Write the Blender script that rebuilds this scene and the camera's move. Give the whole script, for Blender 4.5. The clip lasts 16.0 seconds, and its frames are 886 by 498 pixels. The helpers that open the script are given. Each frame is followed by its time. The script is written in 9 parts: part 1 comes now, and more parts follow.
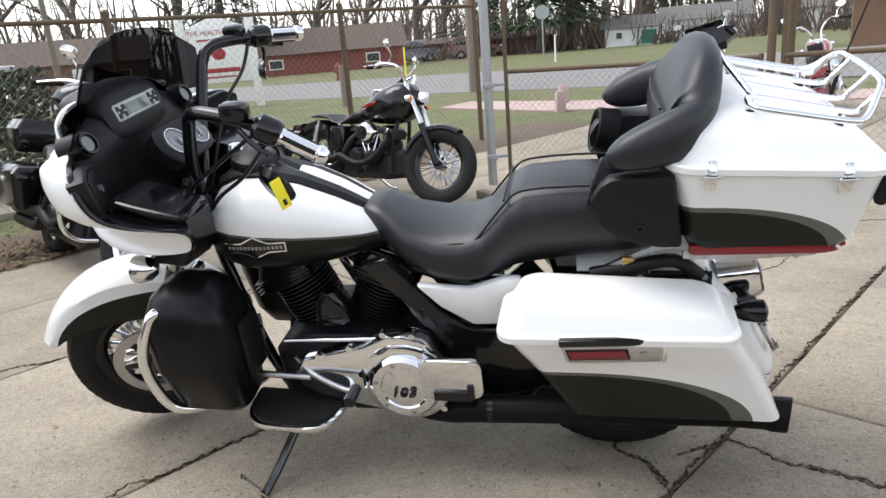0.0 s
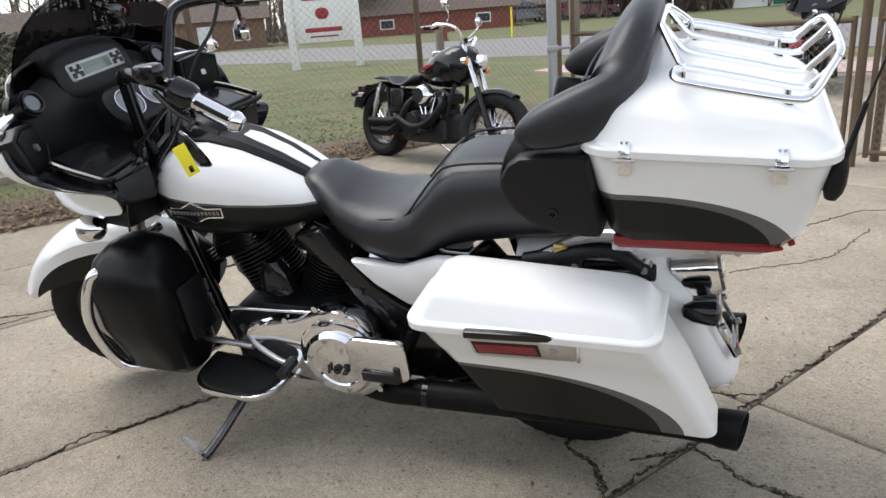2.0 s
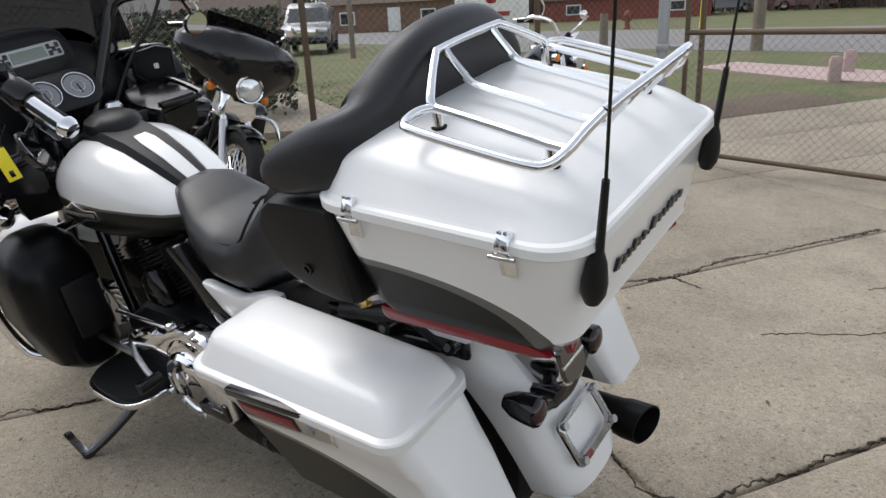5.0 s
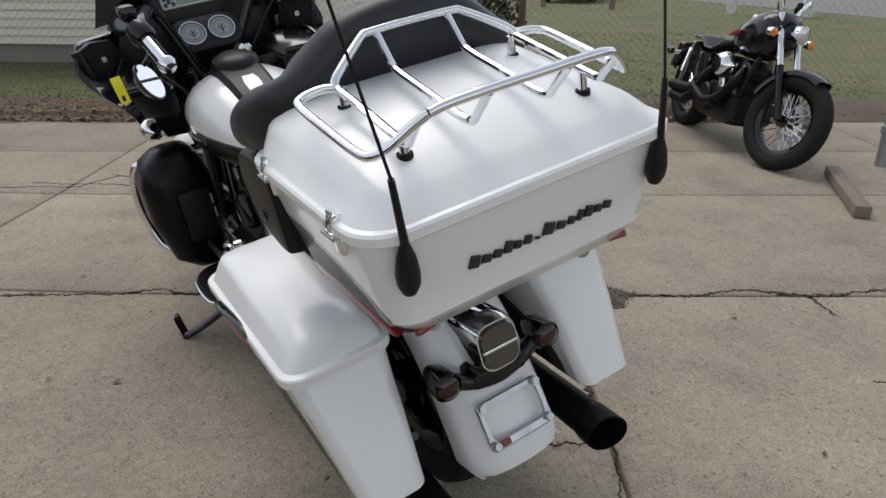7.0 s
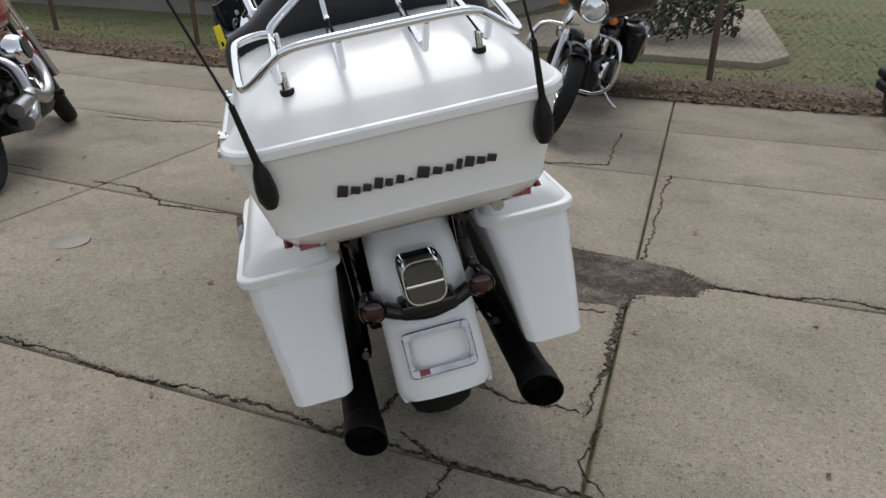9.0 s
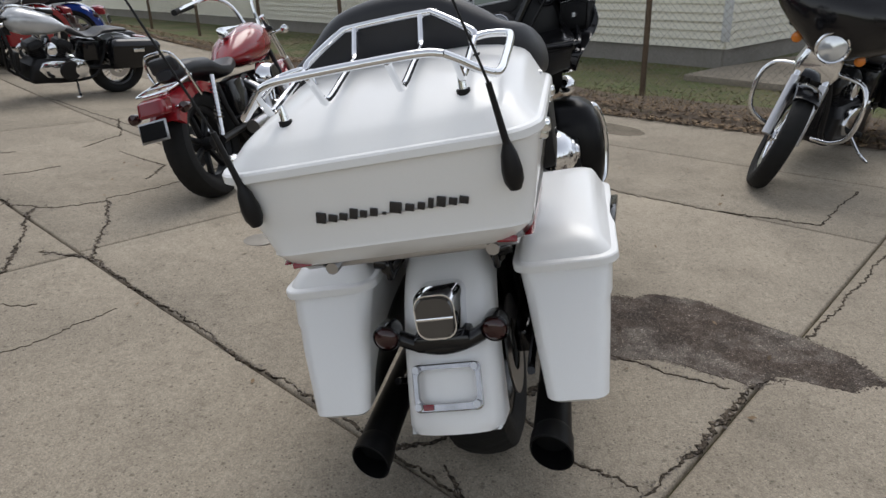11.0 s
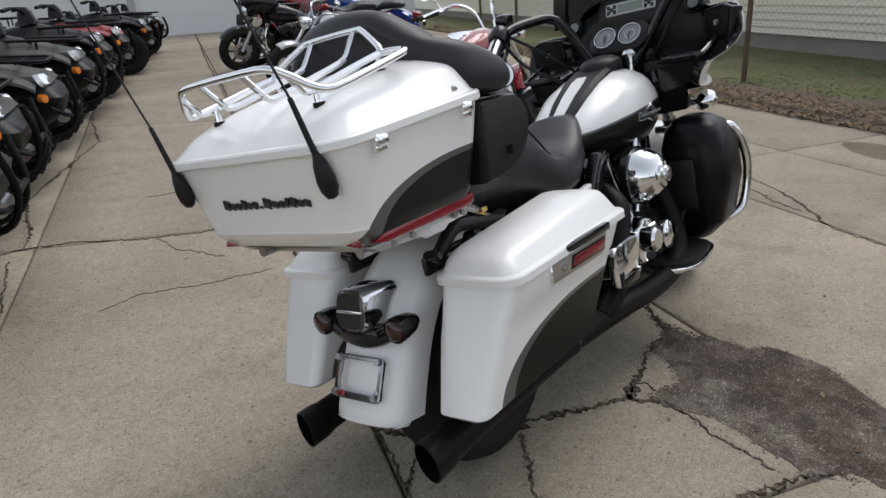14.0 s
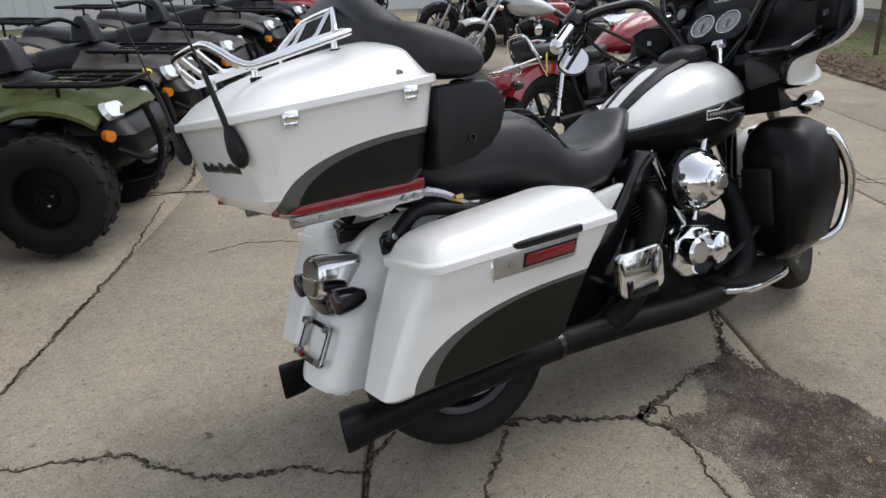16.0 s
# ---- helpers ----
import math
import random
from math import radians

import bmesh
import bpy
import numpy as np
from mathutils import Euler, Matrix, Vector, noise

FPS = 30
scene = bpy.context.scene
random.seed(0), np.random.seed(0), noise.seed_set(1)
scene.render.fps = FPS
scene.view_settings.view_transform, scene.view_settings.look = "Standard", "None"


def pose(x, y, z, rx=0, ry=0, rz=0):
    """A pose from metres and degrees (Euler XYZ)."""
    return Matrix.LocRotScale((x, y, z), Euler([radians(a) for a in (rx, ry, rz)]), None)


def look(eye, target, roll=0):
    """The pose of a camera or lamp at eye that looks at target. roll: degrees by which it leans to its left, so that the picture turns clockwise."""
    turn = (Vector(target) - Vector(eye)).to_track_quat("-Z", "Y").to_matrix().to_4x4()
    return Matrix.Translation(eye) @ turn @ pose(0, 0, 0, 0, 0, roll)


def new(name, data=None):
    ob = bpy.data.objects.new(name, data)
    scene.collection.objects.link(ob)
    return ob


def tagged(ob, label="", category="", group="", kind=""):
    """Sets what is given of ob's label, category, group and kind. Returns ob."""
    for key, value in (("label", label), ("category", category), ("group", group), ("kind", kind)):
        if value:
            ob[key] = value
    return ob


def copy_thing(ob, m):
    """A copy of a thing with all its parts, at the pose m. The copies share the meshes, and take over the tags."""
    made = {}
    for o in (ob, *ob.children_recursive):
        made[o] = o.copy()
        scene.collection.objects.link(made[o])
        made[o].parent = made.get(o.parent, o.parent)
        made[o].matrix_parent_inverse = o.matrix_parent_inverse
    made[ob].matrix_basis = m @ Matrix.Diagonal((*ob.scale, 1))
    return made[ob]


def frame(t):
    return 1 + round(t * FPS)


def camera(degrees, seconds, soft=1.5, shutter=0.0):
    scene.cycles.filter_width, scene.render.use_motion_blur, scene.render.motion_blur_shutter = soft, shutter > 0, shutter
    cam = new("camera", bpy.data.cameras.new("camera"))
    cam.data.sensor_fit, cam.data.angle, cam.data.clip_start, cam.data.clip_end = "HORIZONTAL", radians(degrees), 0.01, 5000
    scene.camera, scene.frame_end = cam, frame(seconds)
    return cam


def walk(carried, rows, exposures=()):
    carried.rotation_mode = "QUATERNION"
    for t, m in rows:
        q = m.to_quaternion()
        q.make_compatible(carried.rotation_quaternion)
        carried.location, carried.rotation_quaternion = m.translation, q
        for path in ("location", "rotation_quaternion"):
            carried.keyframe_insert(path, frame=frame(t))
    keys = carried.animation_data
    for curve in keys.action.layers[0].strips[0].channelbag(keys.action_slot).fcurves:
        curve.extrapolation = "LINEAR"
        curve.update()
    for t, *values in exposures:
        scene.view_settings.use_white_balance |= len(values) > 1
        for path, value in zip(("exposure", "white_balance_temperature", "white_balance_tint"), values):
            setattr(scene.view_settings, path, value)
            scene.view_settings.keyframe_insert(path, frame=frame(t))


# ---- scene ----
cam = camera(65.1, 16.0)
K = 0.87  # one drawing unit in metres; all lengths below are drawn in these units
METRES, EYE, TILT, LEAN, TURN = 5.495 * K, 1.5 * K, 0.0, 0.0, 0.0
ROWS = [
    (0.0, 0.0, 0.0, 0.0, -1.32, -16.47, 4.49),
    (0.5, 0.0252, 0.0171, 0.0006, 0.08, -17.16, 3.79),
    (1.0, 0.047, 0.0255, -0.0005, 1.57, -18.14, 4.64),
    (1.5, 0.0765, 0.0273, -0.0014, 6.0, -18.42, 5.14),
    (2.0, 0.099, 0.0307, -0.0072, 7.95, -18.77, 4.27),
    (2.5, 0.1203, 0.0479, -0.014, 9.79, -19.11, 3.08),
    (3.0, 0.136, 0.059, -0.0188, 13.82, -19.45, 2.46),
    (3.5, 0.1688, 0.0678, -0.0198, 17.19, -19.67, 1.91),
    (4.0, 0.2008, 0.0807, -0.0125, 18.17, -19.99, 2.04),
    (4.5, 0.2238, 0.1084, -0.0089, 19.77, -19.33, 2.66),
    (7.0, 0.3546, 0.1921, 0.0052, 45.05, -22.59, -0.06),
    (7.5, 0.3755, 0.2095, 0.0047, 49.26, -23.59, -0.46),
    (8.0, 0.4046, 0.23, 0.0024, 53.82, -23.89, -0.31),
    (10.5, 0.4817, 0.3572, 0.0056, 81.83, -23.79, 0.94),
    (11.0, 0.4794, 0.3866, 0.0052, 87.27, -22.01, 1.42),
    (11.5, 0.4753, 0.4145, 0.0087, 93.04, -20.62, 1.04),
    (12.0, 0.4851, 0.4536, 0.0119, 98.63, -18.72, 1.66),
    (12.5, 0.4907, 0.4797, 0.0097, 103.45, -18.93, 2.07),
    (13.0, 0.4794, 0.5106, 0.0045, 106.9, -20.51, 2.75),
    (13.5, 0.4629, 0.5398, 0.0056, 110.01, -21.55, 2.67),
    (14.0, 0.4543, 0.5785, 0.0051, 114.86, -20.83, 3.39),
    (14.5, 0.447, 0.611, 0.0035, 120.7, -21.07, 3.94),
    (15.0, 0.4255, 0.6351, -0.0007, 125.11, -21.14, 3.61),
    (15.5, 0.4001, 0.6558, 0.0, 128.93, -21.97, 2.35),
    (16.0, 0.3808, 0.687, 0.0004, 133.81, -21.45, 2.82),
]
walk(cam, [(t, pose(0, 0, EYE, TILT, LEAN, TURN) @ pose(METRES * x, METRES * y, METRES * z, 90 + pitch, roll, yaw)) for t, x, y, z, yaw, pitch, roll in ROWS],
     [(0.0, 1.32), (1.5, 1.16), (2.5, 1.14), (3.5, 0.96), (4.5, 0.78), (7.0, 0.40), (8.0, 0.33), (12.0, 0.48), (14.5, 0.52), (16.0, 0.68)])

# ---- light: an overcast spring day ----
world = bpy.data.worlds.new("overcast_sky")
scene.world = world
world.use_nodes = True
wn, wl = world.node_tree.nodes, world.node_tree.links
sky = wn.new("ShaderNodeTexSky")
sky.sky_type = 'NISHITA'
sky.sun_disc = False
sky.sun_elevation, sky.sun_rotation = radians(60), radians(285)
sky.air_density, sky.dust_density, sky.ozone_density = 1.0, 1.0, 1.0
sat = wn.new("ShaderNodeHueSaturation")
sat.inputs["Saturation"].default_value = 0.32
wl.new(sky.outputs[0], sat.inputs["Color"])
wl.new(sat.outputs[0], wn["Background"].inputs["Color"])
wn["Background"].inputs["Strength"].default_value = 0.15
sun = new("sun", bpy.data.lights.new("sun", 'SUN'))
sun.data.energy, sun.data.angle, sun.data.color = 1.0, radians(40), (1.0, 0.97, 0.93)
sun.matrix_world = look((math.sin(radians(285)) * 10, math.cos(radians(285)) * 10, 17.3), (0, 0, 0))


# ---- mesh tools ----
def add(bm, other):
    me = bpy.data.meshes.new("t")
    other.to_mesh(me)
    other.free()
    bm.from_mesh(me)
    bpy.data.meshes.remove(me)
    return bm


def link(name, bm, material, parent=None, label="", m=None, sharp=38, keep=False):
    bmesh.ops.recalc_face_normals(bm, faces=bm.faces)
    bmesh.ops.scale(bm, vec=(K, K, K), verts=bm.verts)
    me = bpy.data.meshes.new(name)
    bm.to_mesh(me)
    bm.free()
    me.materials.append(material)
    me.polygons.foreach_set("use_smooth", [True] * len(me.polygons))
    me.set_sharp_from_angle(angle=radians(sharp))
    ob = new(name, me)
    if parent:
        ob.parent = parent
    if m is not None:
        ob.matrix_local = m
    if label:
        ob["label"] = label
    return ob


def part(name, bm, material, parent, label="", m=None, sharp=38):
    return link(name, bm, material, parent, label, m, sharp)


def at(x, y, z, rx=0, ry=0, rz=0):
    """A pose given in drawing units."""
    return pose(x * K, y * K, z * K, rx, ry, rz)


def thing(name, m, label, category, group="", kind=""):
    ob = new(name)
    ob.empty_display_size = 0.1
    ob.matrix_world = m
    return tagged(ob, label, category, group, kind)


def box(x0, x1, y0, y1, z0, z1, bev=0.0, seg=2):
    bm = bmesh.new()
    bmesh.ops.create_cube(bm, size=1)
    bmesh.ops.scale(bm, vec=(abs(x1 - x0), abs(y1 - y0), abs(z1 - z0)), verts=bm.verts)
    bmesh.ops.translate(bm, vec=((x0 + x1) / 2, (y0 + y1) / 2, (z0 + z1) / 2), verts=bm.verts)
    if bev:
        bmesh.ops.bevel(bm, geom=bm.edges[:] + bm.verts[:], offset=bev, segments=seg, profile=0.5, affect='EDGES')
    return bm


def moved(bm, m):
    bmesh.ops.transform(bm, matrix=m, verts=bm.verts)
    return bm


def turned(bm, c, rx=0, ry=0, rz=0):
    m = Matrix.Translation(c) @ pose(0, 0, 0, rx, ry, rz) @ Matrix.Translation([-v for v in c])
    return moved(bm, m)


def loft(sections, caps=True, close=True):
    bm = bmesh.new()
    rows = [[bm.verts.new(p) for p in s] for s in sections]
    n = len(rows[0])
    for a, b in zip(rows, rows[1:]):
        for i in range(n if close else n - 1):
            j = (i + 1) % n
            bm.faces.new((a[i], a[j], b[j], b[i]))
    if caps:
        for r in (rows[0], rows[-1]):
            bm.faces.new(r)
    return bm


def rrect(x0, x1, y0, y1, r, n=4):
    out = []
    r = min(r, abs(x1 - x0) / 2.05, abs(y1 - y0) / 2.05)
    for cx, cy, a in ((x1 - r, y1 - r, 0), (x0 + r, y1 - r, 90), (x0 + r, y0 + r, 180), (x1 - r, y0 + r, 270)):
        for i in range(n + 1):
            t = radians(a + 90 * i / n)
            out.append((cx + r * math.cos(t), cy + r * math.sin(t)))
    return out


def stack(levels, r=0.04, n=4):
    """A loft of rounded rectangles: rows of z, x0, x1, y0, y1[, r]."""
    secs = []
    for lv in levels:
        z, x0, x1, y0, y1 = lv[:5]
        rr = lv[5] if len(lv) > 5 else r
        secs.append([(x, y, z) for x, y in rrect(min(x0, x1), max(x0, x1), min(y0, y1), max(y0, y1), rr, n)])
    return loft(secs)


def ring(hw, zb, zt, e=2.4, n=24, eb=None):
    """A closed superellipse section in y and z."""
    out, mid = [], (zb + zt) / 2
    for i in range(n):
        t = 2 * math.pi * i / n
        c, s = math.cos(t), math.sin(t)
        ee = eb if (eb and s < 0) else e
        out.append((hw * math.copysign(abs(c) ** (2 / ee), c), mid + (zt - zb) / 2 * math.copysign(abs(s) ** (2 / ee), s)))
    return out


def body(rows, e=2.4, n=24, eb=None):
    """A loft along x: rows of x, half width, bottom, top[, y]."""
    return loft([[(r[0], y + (r[4] if len(r) > 4 else 0), z) for y, z in ring(r[1], r[2], r[3], e, n, eb)] for r in rows])


def curve(pts, k=6):
    """Points along a smooth line through pts."""
    p = [Vector(v) for v in pts]
    p = [2 * p[0] - p[1]] + p + [2 * p[-1] - p[-2]]
    out = []
    for a, b, c, d in zip(p, p[1:], p[2:], p[3:]):
        for i in range(k):
            t = i / k
            out.append(0.5 * (2 * b + (c - a) * t + (2 * a - 5 * b + 4 * c - d) * t * t + (3 * b - a - 3 * c + d) * t ** 3))
    return out + [p[-2]]


def tube(pts, r, n=10, k=0, closed=False):
    p = curve(pts, k) if k else [Vector(v) for v in pts]
    rad = [r] * len(p) if not isinstance(r, (list, tuple)) else [r[min(int(i * len(r) / len(p)), len(r) - 1)] for i in range(len(p))]
    if isinstance(r, (list, tuple)) and len(r) == 2:
        rad = [r[0] + (r[1] - r[0]) * i / (len(p) - 1) for i in range(len(p))]
    up = Vector((0, 0, 1)) if abs((p[1] - p[0]).normalized().z) < 0.9 else Vector((1, 0, 0))
    secs, m = [], len(p)
    for i in range(m):
        if closed:
            d = (p[(i + 1) % m] - p[i - 1]).normalized()
        else:
            d = (p[min(i + 1, m - 1)] - p[max(i - 1, 0)]).normalized()
        a = d.cross(up)
        if a.length < 1e-4:
            a = d.orthogonal()
        a.normalize()
        b = a.cross(d).normalized()
        up = b
        secs.append([p[i] + rad[i] * (a * math.cos(2 * math.pi * j / n) + b * math.sin(2 * math.pi * j / n)) for j in range(n)])
    if closed:
        secs.append(secs[0])
        bm = loft(secs, caps=False)
        bmesh.ops.remove_doubles(bm, verts=bm.verts, dist=1e-5)
        return bm
    return loft(secs)


def rod(a, b, r, r2=None, n=14):
    return tube([a, b], [r, r if r2 is None else r2], n)


def lathe(prof, c, axis=(0, 1, 0), n=32, caps=False):
    """Spins rows of (radius, height) about an axis through c."""
    q = Vector((0, 0, 1)).rotation_difference(Vector(axis))
    secs = []
    for r, h in prof:
        secs.append([Vector(c) + q @ Vector((r * math.cos(2 * math.pi * i / n), r * math.sin(2 * math.pi * i / n), h)) for i in range(n)])
    return loft(secs, caps=caps)


def plate(pts, y0, y1, bev=0.0, axis="y"):
    """A polygon in x and z, thick from y0 to y1 (or in x and y, from z0 to z1)."""
    bm = bmesh.new()
    lo = [bm.verts.new((a, y0, b) if axis == "y" else ((a, b, y0) if axis == "z" else (y0, a, b))) for a, b in pts]
    hi = [bm.verts.new((a, y1, b) if axis == "y" else ((a, b, y1) if axis == "z" else (y1, a, b))) for a, b in pts]
    n = len(pts)
    bm.faces.new(lo)
    bm.faces.new(hi)
    for i in range(n):
        bm.faces.new((lo[i], lo[(i + 1) % n], hi[(i + 1) % n], hi[i]))
    if bev:
        bmesh.ops.recalc_face_normals(bm, faces=bm.faces)
        bmesh.ops.bevel(bm, geom=bm.edges[:] + bm.verts[:], offset=bev, segments=2, profile=0.5, affect='EDGES')
    return bm


def mirror_y(bm):
    bmesh.ops.scale(bm, vec=(1, -1, 1), verts=bm.verts)
    return bm


def wave(bm, f):
    for v in bm.verts:
        v.co = Vector(f(*v.co))
    return bm


def words(text, size, depth=0.002, bold=0.0):
    """Letters as a mesh, lying in x and y, centred."""
    cu = bpy.data.curves.new("letters", 'FONT')
    cu.body, cu.size, cu.extrude, cu.align_x, cu.align_y, cu.resolution_u, cu.offset = text, size, depth, 'CENTER', 'CENTER', 2, bold
    ob = bpy.data.objects.new("letters", cu)
    scene.collection.objects.link(ob)
    me = bpy.data.meshes.new_from_object(ob.evaluated_get(bpy.context.evaluated_depsgraph_get()))
    bm = bmesh.new()
    bm.from_mesh(me)
    bpy.data.objects.remove(ob)
    bpy.data.meshes.remove(me)
    bpy.data.curves.remove(cu)
    return bm


# ---- materials ----
def mat(name, color, rough=0.5, metal=0.0, coat=0.0, vary=0.12, grain=30.0, bump=0.0, bump_scale=120.0, rvary=0.1, large=2.0, spec=None, island=False, rnd=0.0):
    """A surface with variation at two scales, in metres."""
    m = bpy.data.materials.new(name)
    m.use_nodes = True
    nt = m.node_tree
    nd, ln = nt.nodes, nt.links
    bs = nd["Principled BSDF"]
    co = nd.new("ShaderNodeTexCoord").outputs["Object"]
    n1, n2 = nd.new("ShaderNodeTexNoise"), nd.new("ShaderNodeTexNoise")
    n1.inputs["Scale"].default_value, n2.inputs["Scale"].default_value = grain, large
    n1.inputs["Detail"].default_value, n2.inputs["Detail"].default_value = 6, 4
    ln.new(co, n1.inputs["Vector"]), ln.new(co, n2.inputs["Vector"])
    mul = nd.new("ShaderNodeMath")
    mul.operation = 'ADD'
    ln.new(n1.outputs["Fac"], mul.inputs[0]), ln.new(n2.outputs["Fac"], mul.inputs[1])
    last = mul.outputs[0]
    if rnd:
        oi = nd.new("ShaderNodeObjectInfo") if not island else nd.new("ShaderNodeNewGeometry")
        ad = nd.new("ShaderNodeMath")
        ad.operation = 'MULTIPLY_ADD'
        ad.inputs[1].default_value = rnd / max(vary, 1e-3)
        ln.new(oi.outputs["Random Per Island" if island else "Random"], ad.inputs[0]), ln.new(last, ad.inputs[2])
        last = ad.outputs[0]
    mr = nd.new("ShaderNodeMapRange")
    mr.inputs["From Min"].default_value, mr.inputs["From Max"].default_value = 0.5, 1.5 + (rnd / max(vary, 1e-3) if rnd else 0)
    mr.inputs["To Min"].default_value, mr.inputs["To Max"].default_value = 1 - vary - rnd / 2, 1 + vary + rnd / 2
    ln.new(last, mr.inputs["Value"])
    sc = nd.new("ShaderNodeVectorMath")
    sc.operation = 'SCALE'
    sc.inputs[0].default_value = color
    sc.name = "tone"
    ln.new(mr.outputs[0], sc.inputs["Scale"])
    ln.new(sc.outputs[0], bs.inputs["Base Color"])
    r2 = nd.new("ShaderNodeMapRange")
    r2.inputs["To Min"].default_value, r2.inputs["To Max"].default_value = max(0, rough * (1 - rvary)), min(1, rough * (1 + rvary))
    ln.new(n2.outputs["Fac"], r2.inputs["Value"])
    ln.new(r2.outputs[0], bs.inputs["Roughness"])
    bs.inputs["Metallic"].default_value, bs.inputs["Coat Weight"].default_value = metal, coat
    bs.inputs["Coat Roughness"].default_value = 0.06
    if spec is not None:
        bs.inputs["Specular IOR Level"].default_value = spec
    if bump:
        n3 = nd.new("ShaderNodeTexNoise")
        n3.inputs["Scale"].default_value, n3.inputs["Detail"].default_value = bump_scale, 5
        ln.new(co, n3.inputs["Vector"])
        bp = nd.new("ShaderNodeBump")
        bp.inputs["Strength"].default_value, bp.inputs["Distance"].default_value = bump, 0.01
        ln.new(n3.outputs["Fac"], bp.inputs["Height"])
        ln.new(bp.outputs[0], bs.inputs["Normal"])
    return m


def shade(m, colors, steps):
    """Lays other paints over the material m where a mask function says so. steps: (node output builder, color)."""
    nd, ln = m.node_tree.nodes, m.node_tree.links
    last = nd["tone"].outputs[0]
    for mask, color in zip(steps, colors):
        mx = nd.new("ShaderNodeMix")
        mx.data_type = 'RGBA'
        mx.inputs["B"].default_value = (*color, 1)
        ln.new(last, mx.inputs["A"])
        ln.new(mask(nd, ln), mx.inputs["Factor"])
        last = mx.outputs["Result"]
    ln.new(last, nd["Principled BSDF"].inputs["Base Color"])
    dull = math_node(nd, ln, 'MULTIPLY_ADD', steps[-1](nd, ln), -0.8)
    dull.node.inputs[2].default_value = 0.85
    ln.new(dull, nd["Principled BSDF"].inputs["Coat Weight"])
    half = math_node(nd, ln, 'MULTIPLY_ADD', steps[-1](nd, ln), -0.3)
    half.node.inputs[2].default_value = 0.5
    ln.new(half, nd["Principled BSDF"].inputs["Specular IOR Level"])
    return m


def math_node(nd, ln, op, a, b=0.0):
    n = nd.new("ShaderNodeMath")
    n.operation = op
    for i, v in enumerate((a, b)):
        if isinstance(v, (int, float)):
            n.inputs[i].default_value = v
        else:
            ln.new(v, n.inputs[i])
    return n.outputs[0]


def axes(nd, ln):
    """Object coordinates in drawing units."""
    sep = nd.new("ShaderNodeSeparateXYZ")
    sc = nd.new("ShaderNodeVectorMath")
    sc.operation = 'SCALE'
    sc.inputs["Scale"].default_value = 1 / K
    ln.new(nd.new("ShaderNodeTexCoord").outputs["Object"], sc.inputs[0])
    ln.new(sc.outputs[0], sep.inputs[0])
    return sep.outputs


def oval(cx, cz, a, b, p=2.4, front=False, wide=None):
    """Inside an oval in x and z; with front, open towards the front."""
    def mask(nd, ln):
        x, y, z = axes(nd, ln)
        dx = math_node(nd, ln, 'SUBTRACT', cx, x)
        dx = math_node(nd, ln, 'MAXIMUM', dx, 0.0) if front else math_node(nd, ln, 'ABSOLUTE', dx)
        dz = math_node(nd, ln, 'SUBTRACT', z, cz)
        dz = math_node(nd, ln, 'MAXIMUM', dz, 0.0) if front else math_node(nd, ln, 'ABSOLUTE', dz)
        u = math_node(nd, ln, 'POWER', math_node(nd, ln, 'DIVIDE', dx, a), p)
        v = math_node(nd, ln, 'POWER', math_node(nd, ln, 'DIVIDE', dz, b), p)
        hit = math_node(nd, ln, 'LESS_THAN', math_node(nd, ln, 'ADD', u, v), 1.0)
        if wide:
            hit = math_node(nd, ln, 'MULTIPLY', hit, math_node(nd, ln, 'GREATER_THAN', math_node(nd, ln, 'ABSOLUTE', y), wide))
        return hit
    return mask


def below(z0, x0, slope):
    def mask(nd, ln):
        x, _, z = axes(nd, ln)
        lim = math_node(nd, ln, 'ADD', math_node(nd, ln, 'MULTIPLY', math_node(nd, ln, 'SUBTRACT', x, x0), slope), z0)
        return math_node(nd, ln, 'LESS_THAN', z, lim)
    return mask


def tint(m, color, scale, lo, hi, most, detail=7):
    """Patches of another colour over the material m, in metres."""
    nd, ln = m.node_tree.nodes, m.node_tree.links
    bs = nd["Principled BSDF"]
    last = bs.inputs["Base Color"].links[0].from_socket
    no = nd.new("ShaderNodeTexNoise")
    no.inputs["Scale"].default_value, no.inputs["Detail"].default_value, no.inputs["Roughness"].default_value = scale, detail, 0.68
    ln.new(nd.new("ShaderNodeTexCoord").outputs["Object"], no.inputs["Vector"])
    mr = nd.new("ShaderNodeMapRange")
    mr.inputs["From Min"].default_value, mr.inputs["From Max"].default_value, mr.inputs["To Max"].default_value = lo, hi, most
    ln.new(no.outputs["Fac"], mr.inputs["Value"])
    mx = nd.new("ShaderNodeMix")
    mx.data_type = 'RGBA'
    mx.inputs["B"].default_value = (*color, 1)
    ln.new(last, mx.inputs["A"]), ln.new(mr.outputs[0], mx.inputs["Factor"])
    ln.new(mx.outputs["Result"], bs.inputs["Base Color"])
    return m


WHITE, COAL, GREY = (0.80, 0.80, 0.79), (0.010, 0.011, 0.009), (0.075, 0.076, 0.074)


def white(name):
    m = mat(name, WHITE, 0.34, coat=0.45, vary=0.03, grain=400, large=3, rvary=0.25)
    m.node_tree.nodes["Principled BSDF"].inputs["Coat Roughness"].default_value = 0.14
    return m


